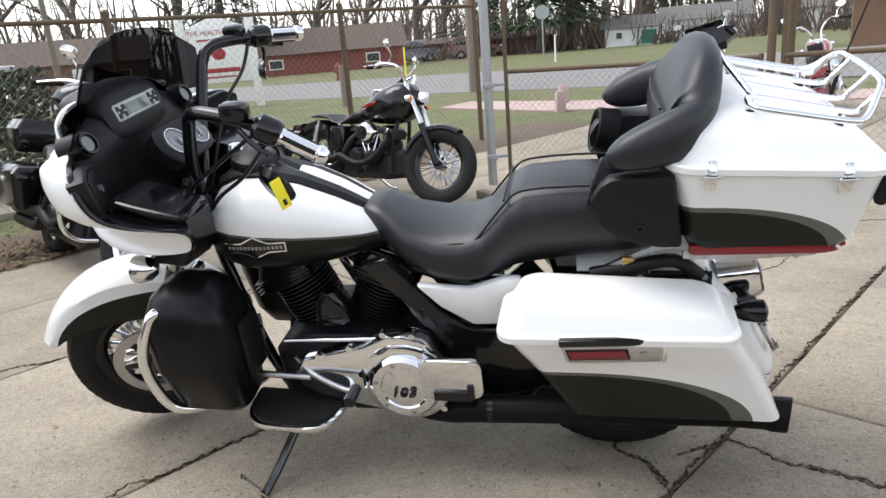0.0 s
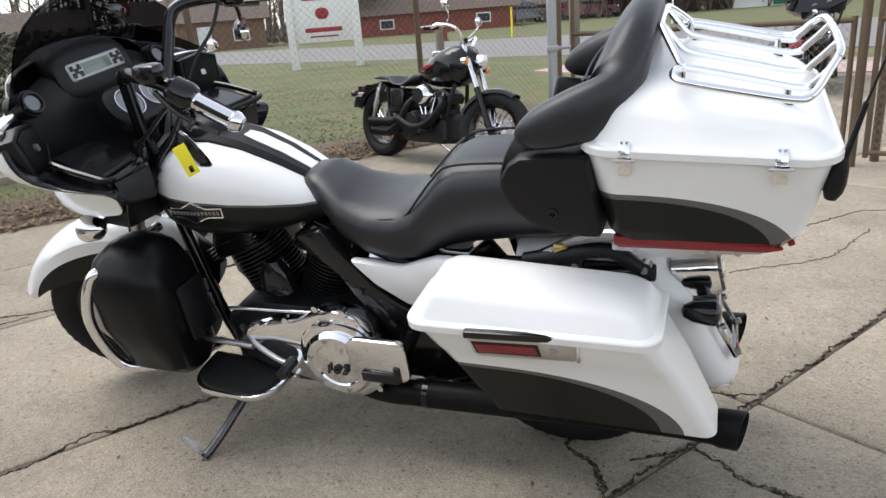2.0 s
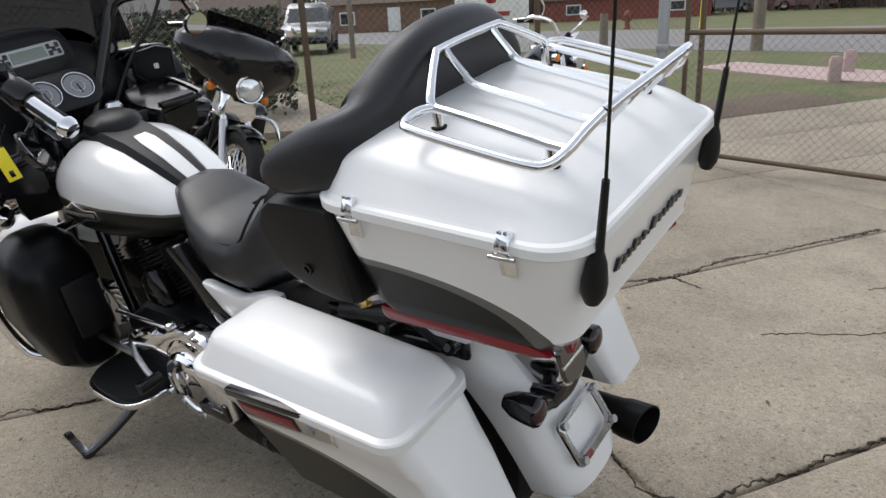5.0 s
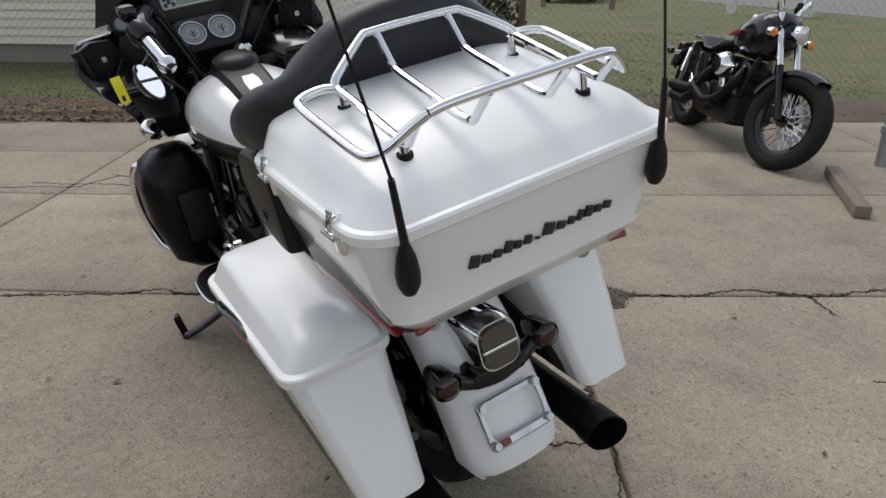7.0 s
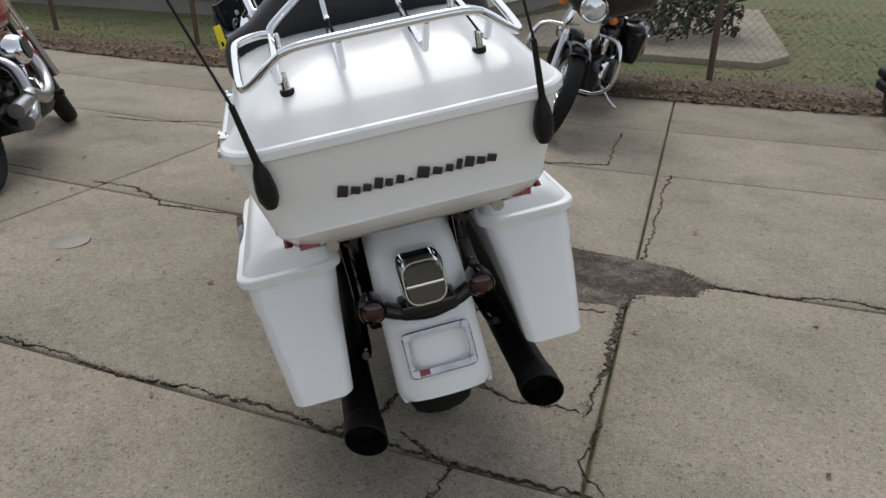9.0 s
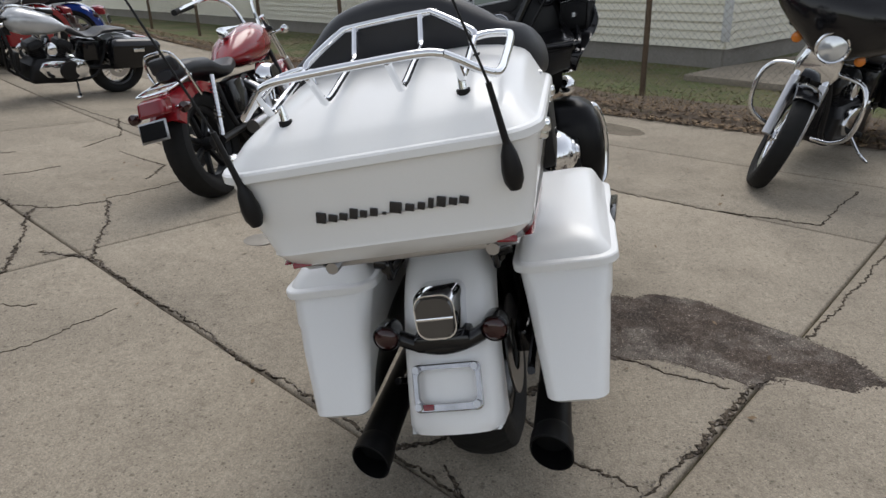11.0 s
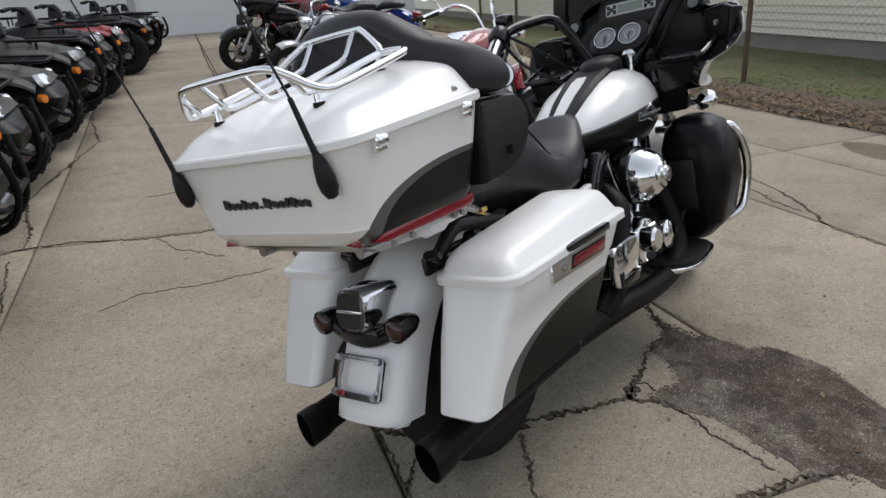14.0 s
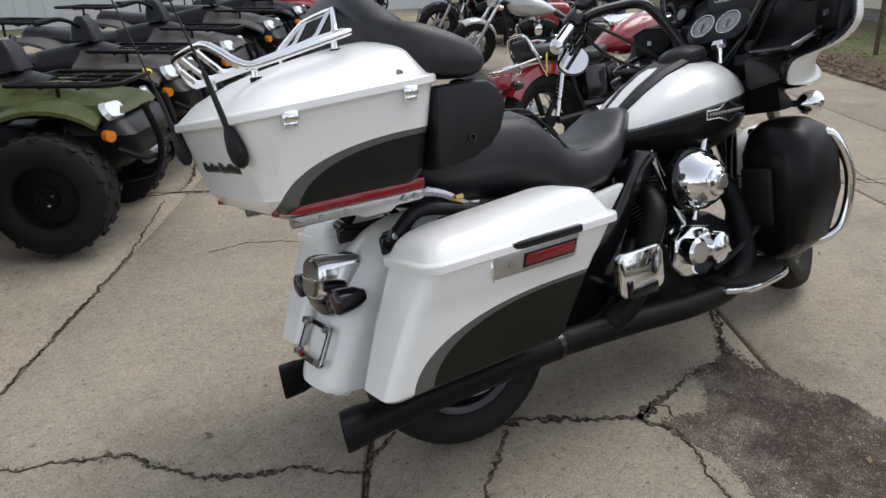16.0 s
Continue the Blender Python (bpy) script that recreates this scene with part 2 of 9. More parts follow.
white_paint = white("pearl_white_paint")
bag_paint = shade(white("saddlebag_paint"), (GREY, COAL), (oval(0.1, 0.40, 0.52, 0.212, 2.3, True), oval(0.1, 0.40, 0.46, 0.200, 2.3, True)))
pak_paint = shade(white("tour_box_paint"), (GREY, COAL), (oval(-0.22, 0.93, 0.42, 0.165, 2.3, True, 0.268), oval(-0.22, 0.93, 0.37, 0.15, 2.3, True, 0.268)))
tank_paint = shade(white("tank_paint"), (GREY, COAL), (below(0.940, 0.75, 0.11), below(0.932, 0.75, 0.11)))
fender_paint = shade(white("front_fender_paint"), (COAL,), (oval(1.80, 0.48, 0.37, 0.25, 2.2),))
gloss_black = mat("gloss_black_paint", (0.006, 0.006, 0.007), 0.14, coat=0.2, vary=0.1, rvary=0.3, spec=0.35)
satin_black = mat("satin_black_plastic", (0.008, 0.008, 0.009), 0.42, vary=0.15, bump=0.06, bump_scale=400, spec=0.28)
matt_black = mat("matt_black_coating", (0.006, 0.006, 0.0065), 0.45, vary=0.2, spec=0.14)
deep_black = mat("deep_black_plastic", (0.005, 0.005, 0.0055), 0.3, vary=0.1, rvary=0.3, spec=0.2)
leather = mat("black_leather", (0.0125, 0.013, 0.0165), 0.43, vary=0.2, bump=0.08, bump_scale=320, rvary=0.3, spec=0.48)
rubber = mat("tyre_rubber", (0.011, 0.011, 0.011), 0.7, vary=0.25, bump=0.12, bump_scale=90, spec=0.25)
chrome = mat("chrome", (0.82, 0.83, 0.85), 0.07, metal=1.0, vary=0.02, rvary=0.4)
alloy = mat("cast_aluminium", (0.55, 0.55, 0.56), 0.35, metal=1.0, vary=0.08, bump=0.1)
steel = mat("brushed_steel", (0.45, 0.45, 0.46), 0.28, metal=1.0, vary=0.1)
smoke = mat("smoked_windshield", (0.07, 0.07, 0.078), 0.03, vary=0.02)
smoke.node_tree.nodes["Principled BSDF"].inputs["Transmission Weight"].default_value = 1.0
smoke.node_tree.nodes["Principled BSDF"].inputs["IOR"].default_value = 1.05
red_lens = mat("red_reflector", (0.20, 0.009, 0.016), 0.14, coat=0.3, vary=0.08)
dark_red = mat("dark_red_lens", (0.03, 0.007, 0.007), 0.12, coat=0.3, vary=0.1)
smoke_lens = mat("smoked_lens", (0.05, 0.045, 0.04), 0.08, coat=0.8, vary=0.1)
amber = mat("amber_lens", (0.75, 0.22, 0.02), 0.15, coat=0.5)
yellow_tag = mat("yellow_paper", (0.85, 0.72, 0.02), 0.6, vary=0.04)
lcd = mat("lcd_glass", (0.17, 0.21, 0.17), 0.15, coat=0.3, vary=0.04)
silver_face = mat("silver_plastic", (0.46, 0.47, 0.48), 0.35, vary=0.05)
gauge_face = mat("gauge_face", (0.20, 0.21, 0.22), 0.25, coat=0.4, vary=0.15)
mirror_glass = mat("mirror_glass", (0.9, 0.9, 0.92), 0.02, metal=1.0, vary=0.0)
lamp_glass = mat("headlamp_glass", (0.75, 0.78, 0.8), 0.06, metal=0.6, vary=0.05)
gold = mat("gold_metal", (0.6, 0.42, 0.14), 0.3, metal=1.0)

# ---- the ground ----
def rise(x, y):
    """The drive climbs gently away from the fence."""
    u = min(max(2.7 - y, 0), 6.4)
    return 0.03 * u * u / (u + 0.5) + 0.002 * u + 0.0065 * u * u + 0.02 * min(max(-3.7 - y, 0), 8)


concrete = mat("worn_concrete", (0.342, 0.296, 0.232), 0.9, vary=0.14, grain=130, large=1.1, bump=0.5, bump_scale=160, rnd=0.05, spec=0.25)


def speckle(m, grains=((210.0, 0.80, 1.17), (62.0, 0.93, 1.06))):
    """Sand grains, stains and paler worn places over a concrete."""
    nd, ln = m.node_tree.nodes, m.node_tree.links
    co = nd.new("ShaderNodeTexCoord").outputs["Object"]
    last = nd["tone"].outputs[0]
    for scale, lo, hi, dark in ((260.0, 0.02, 0.22, 0.55), (95.0, 0.0, 0.16, 0.62)):
        vo = nd.new("ShaderNodeTexVoronoi")
        vo.inputs["Scale"].default_value = scale
        ln.new(co, vo.inputs["Vector"])
        mr = nd.new("ShaderNodeMapRange")
        mr.inputs["From Min"].default_value, mr.inputs["From Max"].default_value = lo, hi
        mr.inputs["To Min"].default_value, mr.inputs["To Max"].default_value = dark, 1.0
        ln.new(vo.outputs["Distance"], mr.inputs["Value"])
        sc = nd.new("ShaderNodeVectorMath")
        sc.operation = 'SCALE'
        ln.new(last, sc.inputs[0]), ln.new(mr.outputs[0], sc.inputs["Scale"])
        last = sc.outputs[0]
    for scale, a, b in grains:
        vo = nd.new("ShaderNodeTexVoronoi")
        vo.inputs["Scale"].default_value = scale
        ln.new(co, vo.inputs["Vector"])
        sp = nd.new("ShaderNodeSeparateColor")
        ln.new(vo.outputs["Color"], sp.inputs[0])
        mr = nd.new("ShaderNodeMapRange")
        mr.inputs["To Min"].default_value, mr.inputs["To Max"].default_value = a, b
        ln.new(sp.outputs[0], mr.inputs["Value"])
        sc = nd.new("ShaderNodeVectorMath")
        sc.operation = 'SCALE'
        ln.new(last, sc.inputs[0]), ln.new(mr.outputs[0], sc.inputs["Scale"])
        last = sc.outputs[0]
    for scale, few, change in ((75.0, 0.74, -0.55), (140.0, 0.80, 0.45), (34.0, 0.86, -0.4)):
        vo = nd.new("ShaderNodeTexVoronoi")
        vo.inputs["Scale"].default_value = scale
        ln.new(co, vo.inputs["Vector"])
        sp = nd.new("ShaderNodeSeparateColor")
        ln.new(vo.outputs["Color"], sp.inputs[0])
        mr = nd.new("ShaderNodeMapRange")
        mr.inputs["From Min"].default_value, mr.inputs["From Max"].default_value = 0.12, 0.32
        mr.inputs["To Min"].default_value, mr.inputs["To Max"].default_value = change, 0.0
        ln.new(vo.outputs["Distance"], mr.inputs["Value"])
        hit = math_node(nd, ln, 'MULTIPLY', math_node(nd, ln, 'GREATER_THAN', sp.outputs[1], few), mr.outputs[0])
        sc = nd.new("ShaderNodeVectorMath")
        sc.operation = 'SCALE'
        ln.new(last, sc.inputs[0]), ln.new(math_node(nd, ln, 'ADD', hit, 1.0), sc.inputs["Scale"])
        last = sc.outputs[0]
    for scale, lo, hi, a, b in ((0.8, 0.35, 0.7, 0.82, 1.14), (3.0, 0.5, 0.75, 1.0, 0.74), (14.0, 0.58, 0.72, 1.0, 0.78), (38.0, 0.3, 0.7, 0.93, 1.06)):
        no = nd.new("ShaderNodeTexNoise")
        no.inputs["Scale"].default_value, no.inputs["Detail"].default_value, no.inputs["Roughness"].default_value = scale, 8, 0.65
        ln.new(co, no.inputs["Vector"])
        mr = nd.new("ShaderNodeMapRange")
        mr.inputs["From Min"].default_value, mr.inputs["From Max"].default_value = lo, hi
        mr.inputs["To Min"].default_value, mr.inputs["To Max"].default_value = a, b
        ln.new(no.outputs["Fac"], mr.inputs["Value"])
        sc = nd.new("ShaderNodeVectorMath")
        sc.operation = 'SCALE'
        ln.new(last, sc.inputs[0]), ln.new(mr.outputs[0], sc.inputs["Scale"])
        last = sc.outputs[0]
    ln.new(last, nd["Principled BSDF"].inputs["Base Color"])
    return m


speckle(concrete)
lawn = mat("spring_lawn", (0.094, 0.116, 0.034), 0.9, vary=0.6, grain=22, large=0.6, bump=0.6, bump_scale=60)
tint(lawn, (0.170, 0.130, 0.070), 0.9, 0.47, 0.60, 0.8)
tint(lawn, (0.16, 0.125, 0.075), 6.0, 0.50, 0.62, 0.6)
tint(lawn, (0.060, 0.085, 0.022), 1.7, 0.52, 0.64, 0.6)
asphalt = mat("grey_asphalt", (0.20, 0.19, 0.185), 0.9, vary=0.12, grain=120, large=0.5, bump=0.3, bump_scale=150)
xs = sorted(set([-400, -250, -150, -100, -70, -50, -40, -32] + [i * 1.0 for i in range(-26, 15)] + [18, 24, 32, 45, 60, 80, 110, 160, 250, 400]))
ys = sorted(set([-400, -250, -150, -90, -60, -40, -30, -24] + [i * 1.0 for i in range(-20, 17)] + [20, 26, 34, 45, 60, 80, 110, 160, 250, 400]))
gb = bmesh.new()
gv = {(x, y): gb.verts.new((x, y, rise(x, y) - 0.035 if (y - x) * 0.7071 < 6.9 else -0.0)) for x in xs for y in ys}
for a, b in zip(xs, xs[1:]):
    for c, d in zip(ys, ys[1:]):
        gb.faces.new((gv[a, c], gv[b, c], gv[b, d], gv[a, d]))
tagged(link("ground", gb, lawn), "grass and bare earth reaching to the horizon", "ground", kind="structure")
drive = tagged(new("pavement"), "worn beige concrete drive with cracked joints", "pavement", kind="structure")
brown_rust = mat("rusty_brown_pipe", (0.125, 0.088, 0.056), 0.7, metal=0.3, vary=0.3, grain=60, large=5, bump=0.2)
galv = mat("galvanised_steel", (0.36, 0.37, 0.38), 0.5, metal=0.6, vary=0.15, grain=40)
wire = mat("fence_wire", (0.26, 0.24, 0.21), 0.6, metal=0.5, vary=0.2)
cream = mat("cream_vinyl_siding", (0.80, 0.765, 0.64), 0.55, vary=0.06, grain=20, large=0.7)
footing = mat("grey_block_footing", (0.27, 0.25, 0.225), 0.9, vary=0.25, bump=0.3, bump_scale=60)
white_wall = mat("white_metal_cladding", (0.62, 0.64, 0.65), 0.5, vary=0.06)
door_white = mat("white_garage_door", (0.66, 0.68, 0.69), 0.45, vary=0.04)
roofing = mat("grey_shingles", (0.13, 0.125, 0.12), 0.9, vary=0.25, grain=25, bump=0.3)
brown_roof = mat("brown_shingles", (0.105, 0.078, 0.064), 0.9, vary=0.25, grain=25, bump=0.3)
brick_red = mat("red_brick_wall", (0.20, 0.055, 0.04), 0.85, vary=0.25, grain=18, large=1.5, bump=0.3)
brick_tan = mat("brown_brick_wall", (0.17, 0.10, 0.065), 0.85, vary=0.25, grain=18, bump=0.3)
house_white = mat("white_clapboard", (0.70, 0.71, 0.70), 0.6, vary=0.06)
green_door = mat("green_door", (0.02, 0.16, 0.10), 0.5)
dark_glass = mat("window_glass", (0.03, 0.035, 0.04), 0.08, coat=0.5, vary=0.1)
bark = mat("grey_bark", (0.10, 0.08, 0.065), 0.9, vary=0.3, grain=30, bump=0.5, bump_scale=40)
twig = mat("bare_twigs", (0.115, 0.085, 0.07), 0.9, vary=0.3)
pine = mat("dark_evergreen", (0.022, 0.045, 0.016), 0.8, vary=0.4, grain=12, rnd=0.3, island=True)
hedge_leaf = mat("dark_hedge_leaf", (0.03, 0.04, 0.018), 0.75, vary=0.4, grain=14, rnd=0.35, island=True)
grass_blade = mat("grass_blades", (0.120, 0.142, 0.046), 0.8, vary=0.2, grain=5, large=0.8, rnd=0.3, island=True)
tint(grass_blade, (0.185, 0.145, 0.080), 0.55, 0.46, 0.60, 0.75)
tint(grass_blade, (0.075, 0.115, 0.028), 1.7, 0.52, 0.64, 0.6)
straw = mat("dry_straw", (0.22, 0.165, 0.10), 0.85, vary=0.2, rnd=0.6, island=True)
dry_leaf = mat("dry_leaves", (0.19, 0.13, 0.075), 0.85, vary=0.2, rnd=0.9, island=True)
soil = mat("brown_soil", (0.115, 0.085, 0.06), 0.95, vary=0.35, grain=30, bump=0.6, bump_scale=50)
pinkish = mat("pink_concrete", (0.42, 0.31, 0.29), 0.85, vary=0.12)
sign_white = mat("white_sign_board", (0.78, 0.78, 0.77), 0.5, vary=0.04)
sign_red = mat("red_sign_paint", (0.30, 0.012, 0.022), 0.5)
crack_dirt = speckle(mat("dirt_in_cracks", (0.082, 0.066, 0.05), 0.95, vary=0.4, grain=60, bump=0.8, spec=0.15), ((130.0, 0.3, 1.7), (40.0, 0.5, 1.5)))


def worn_tar(name):
    """Crumbling asphalt: dark binder with washed-out pale grit and scattered bright stones."""
    m = mat(name, (0.080, 0.062, 0.050), 0.95, vary=0.35, grain=150, large=5, bump=0.7, bump_scale=260, spec=0.12)
    nd, ln = m.node_tree.nodes, m.node_tree.links
    co = nd.new("ShaderNodeTexCoord").outputs["Object"]
    last = nd["tone"].outputs[0]
    for scale, lo, hi, color, most in ((9.0, 0.46, 0.60, (0.145, 0.118, 0.098), 0.8), (2.9, 0.47, 0.62, (0.25, 0.22, 0.19), 0.85), (3.4, 0.50, 0.60, (0.065, 0.053, 0.045), 0.85), (40.0, 0.54, 0.64, (0.23, 0.20, 0.17), 0.5)):
        no = nd.new("ShaderNodeTexNoise")
        no.inputs["Scale"].default_value, no.inputs["Detail"].default_value, no.inputs["Roughness"].default_value = scale, 9, 0.72
        ln.new(co, no.inputs["Vector"])
        mr = nd.new("ShaderNodeMapRange")
        mr.inputs["From Min"].default_value, mr.inputs["From Max"].default_value, mr.inputs["To Max"].default_value = lo, hi, most
        ln.new(no.outputs["Fac"], mr.inputs["Value"])
        mx = nd.new("ShaderNodeMix")
        mx.data_type = 'RGBA'
        mx.inputs["B"].default_value = (*color, 1)
        ln.new(last, mx.inputs["A"]), ln.new(mr.outputs[0], mx.inputs["Factor"])
        last = mx.outputs["Result"]
    for scale, few, gain in ((240.0, 0.86, 2.8), (130.0, 0.94, 2.6), (300.0, 0.45, 0.45), (150.0, 0.60, 0.6)):
        vo = nd.new("ShaderNodeTexVoronoi")
        vo.inputs["Scale"].default_value = scale
        ln.new(co, vo.inputs["Vector"])
        sp = nd.new("ShaderNodeSeparateColor")
        ln.new(vo.outputs["Color"], sp.inputs[0])
        hit = math_node(nd, ln, 'MULTIPLY', math_node(nd, ln, 'GREATER_THAN', sp.outputs[1], few), math_node(nd, ln, 'LESS_THAN', vo.outputs["Distance"], 0.40))
        sc = nd.new("ShaderNodeVectorMath")
        sc.operation = 'SCALE'
        ln.new(last, sc.inputs[0])
        ln.new(math_node(nd, ln, 'ADD', math_node(nd, ln, 'MULTIPLY', hit, gain - 1.0), 1.0), sc.inputs["Scale"])
        last = sc.outputs[0]
    ln.new(last, nd["Principled BSDF"].inputs["Base Color"])
    return m


patch_tar = worn_tar("broken_asphalt_patch")
chippings = mat("loose_chippings", (0.19, 0.165, 0.145), 0.95, vary=0.2, rnd=0.9, island=True, spec=0.2)
utility_wood = mat("weathered_wood", (0.20, 0.165, 0.13), 0.9, vary=0.25, grain=25, bump=0.3)
D = Vector((0.751, 0.660, 0))       # along the fence
Nn = Vector((-0.660, 0.751, 0))     # from the drive towards the lawn


def along(m, n, z=0.0):
    """A place m along the fence's direction and n across it."""
    return D * m + Nn * n + Vector((0, 0, z))


# bare earth strip between drive and lawn
eb = bmesh.new()
rv = random.Random(3)
prev = None
for i in range(95):
    m = -20 + 0.32 * i
    a, b = (m * 0.70711 - 6.44 * 0.70711, m * 0.70711 + 6.44 * 0.70711), None
    o = 7.45 + 0.22 * rv.random()
    cur = []
    for nn_, z in ((6.44, -0.004), (6.62, 0.03), (6.95, 0.055), (o, 0.02), (o + 0.25, -0.01)):
        x, y = (m - nn_) * 0.70711, (m + nn_) * 0.70711
        cur.append(eb.verts.new((x, y, rise(x, y) * (1 if nn_ < 6.9 else 0.4) + z + 0.012 * rv.random())))
    if prev:
        for p, q, r_, s_ in zip(prev, prev[1:], cur[1:], cur):
            eb.faces.new((p, s_, r_, q))
    prev = cur
tagged(link("earth_strip", eb, soil), "strip of bare brown earth along the fence", "earth", kind="structure")

lv = bmesh.new()
for i in range(21000):
    m, n_ = rv.uniform(-14, 5.5), 6.38 + abs(rv.gauss(0, 0.45))
    if n_ > 7.6:
        continue
    x, y = (m - n_) * 0.70711, (m + n_) * 0.70711
    z = rise(x, y) * (1 if n_ < 6.9 else 0.4) + 0.012 + (0.05 if 6.6 < n_ < 7.3 else 0.005) + 0.02 * rv.random()
    s = rv.uniform(0.007, 0.030)
    a = rv.uniform(0, 6.28)
    u = Vector((math.cos(a), math.sin(a), rv.uniform(-0.5, 0.5))) * s
    v = Vector((-math.sin(a), math.cos(a), rv.uniform(-0.5, 0.5))) * s * 0.6
    c = Vector((x, y, z))
    q = [lv.verts.new(c + w_) for w_ in (-u, -v * 0.9 - u * 0.1, u, v)]
    lv.faces.new(q)
tagged(link("leaf_litter", lv, dry_leaf, sharp=180), "dry brown leaves and twigs on the bare earth", "leaves", kind="stuff")

dg = bmesh.new()
for i in range(9000):
    m, n_ = rv.uniform(-14, 5.5), rv.gauss(7.05, 0.32)
    if n_ < 6.5 or noise.noise((m * 1.3, n_ * 2.0, 3.0)) < -0.12:
        continue
    x, y = (m - n_) * 0.70711, (m + n_) * 0.70711
    c = Vector((x, y, rise(x, y) * (1 if n_ < 6.9 else 0.4) + 0.02))
    a, h, w_ = rv.uniform(0, 6.28), rv.uniform(0.03, 0.12), rv.uniform(0.002, 0.005)
    u = Vector((math.cos(a), math.sin(a), 0)) * w_
    dg.faces.new([dg.verts.new(p) for p in (c - u, c + u, c + Vector((rv.gauss(0, 0.06), rv.gauss(0, 0.06), h)))])
tagged(link("dry_grass", dg, straw, sharp=180), "tufts of dry straw-coloured grass along the earth", "grass", kind="stuff")

gr = bmesh.new()
for i in range(34000):
    m = rv.uniform(-13, 8)
    n_ = 7.15 + 9.0 * rv.random() ** 1.7 if rv.random() < 0.85 else 6.62 + 0.6 * rv.random()
    x, y = (m - n_) * 0.70711, (m + n_) * 0.70711
    if m > 3.0 and n_ < 6.6:
        continue
    h = rv.uniform(0.015, 0.045) * (0.7 + 0.6 * noise.noise((x * 0.6, y * 0.6, 0)))
    a = rv.uniform(0, 6.28)
    w_ = rv.uniform(0.006, 0.014) * (1 + n_ / 14)
    c = Vector((x, y, 0.0 if n_ > 7.3 else 0.03))
    t = Vector((rv.uniform(-0.06, 0.06), rv.uniform(-0.06, 0.06), h * 0.6))
    u = Vector((math.cos(a), math.sin(a), 0)) * w_
    gr.faces.new([gr.verts.new(p) for p in (c - u, c + u, c + t)])
tagged(link("grass", gr, grass_blade, sharp=180), "short patchy spring grass", "grass", kind="stuff")


# chain-link fence: posts, rail, woven wire
def weave(p0, p1, z0, z1, pitch=0.078):
    """Crossing zigzag wires between two posts."""
    verts, faces = [], []
    d = (p1 - p0)
    L = d.length
    d.normalize()
    side = Vector((-d.y, d.x, 0))
    n = int(L / pitch) + 1
    H = z1 - z0
    r = 0.0014
    for k in range(-int(H / pitch) - 1, n + 1):
        for sgn in (1, -1):
            a, b = k * pitch, k * pitch + H
            s0, s1 = (a, b) if sgn > 0 else (b, a)
            pa, za, pb, zb = s0, z0, s1, z1
            lo, hi = 0.0, L
            def cut(s, lim):
                return z0 + (z1 - z0) * (lim - s0) / (s1 - s0)
            for lim in (lo, hi):
                if (pa - lim) * (pb - lim) < 0:
                    zz = cut(0, lim)
                    if (pa < lim) == (lim == lo):
                        pa, za = lim, zz
                    else:
                        pb, zb = lim, zz
            if max(pa, pb) <= lo + 1e-6 or min(pa, pb) >= hi - 1e-6:
                continue
            A, Bq = p0 + d * pa + Vector((0, 0, za)), p0 + d * pb + Vector((0, 0, zb))
            q = (Bq - A).normalized()
            w1 = side * r
            w2 = q.cross(side) * r
            off = side * (0.003 * sgn)
            i0 = len(verts)
            for P in (A, Bq):
                verts += [P + off + w1, P + off + w2, P + off - w1, P + off - w2]
            faces += [(i0 + i, i0 + (i + 1) % 4, i0 + 4 + (i + 1) % 4, i0 + 4 + i) for i in range(4)]
    return verts, faces


def mesh_part(name, vf, material, parent):
    bm = bmesh.new()
    vs_ = [bm.verts.new(v) for v in vf[0]]
    for f in vf[1]:
        bm.faces.new([vs_[i] for i in f])
    ob = part(name, bm, material, parent)
    ob["kind"] = "stuff"
    return ob


fence = tagged(new("chain_link_fence"), "tall rusty chain-link fence beside the drive", "fence")
fposts = [Vector((0.72, 10.55, 0)), Vector((-1.04, 9.12, 0)), Vector((-3.2, 7.45, 0)), Vector((-5.95, 4.97, 0)), Vector((-8.3, 2.75, 0.05)), Vector((-10.4, 0.9, 0.15)), Vector((-12.5, -0.95, 0.25)), Vector((-14.6, -2.8, 0.3)), Vector((-16.7, -4.6, 0.35))]
for i, p in enumerate(fposts):
    pst = part("post", rod(p + Vector((0, 0, -0.1)), p + Vector((0, 0, 2.06)), 0.036, n=12), brown_rust, fence)
    part("cap", lathe([(0.042, -0.02), (0.042, 0.01), (0.02, 0.035), (0.0, 0.04)], p + Vector((0, 0, 2.06)), (0, 0, 1), 12), brown_rust, pst)
for a, b in zip(fposts, fposts[1:]):
    part("top_rail", rod(a + Vector((0, 0, 1.99)), b + Vector((0, 0, 1.99)), 0.024, n=10), brown_rust, fence)
    mesh_part("wire_mesh", weave(a.copy(), b.copy(), 0.05 + a.z, 1.99, 0.085), wire, fence)
for z in (2.12, 2.2, 2.28):
    part("barbed_strand", tube([p + Vector((-0.02, 0.03 * (z - 2.1) * 10, z)) for p in fposts[:5]], 0.004, 5), wire, fence)

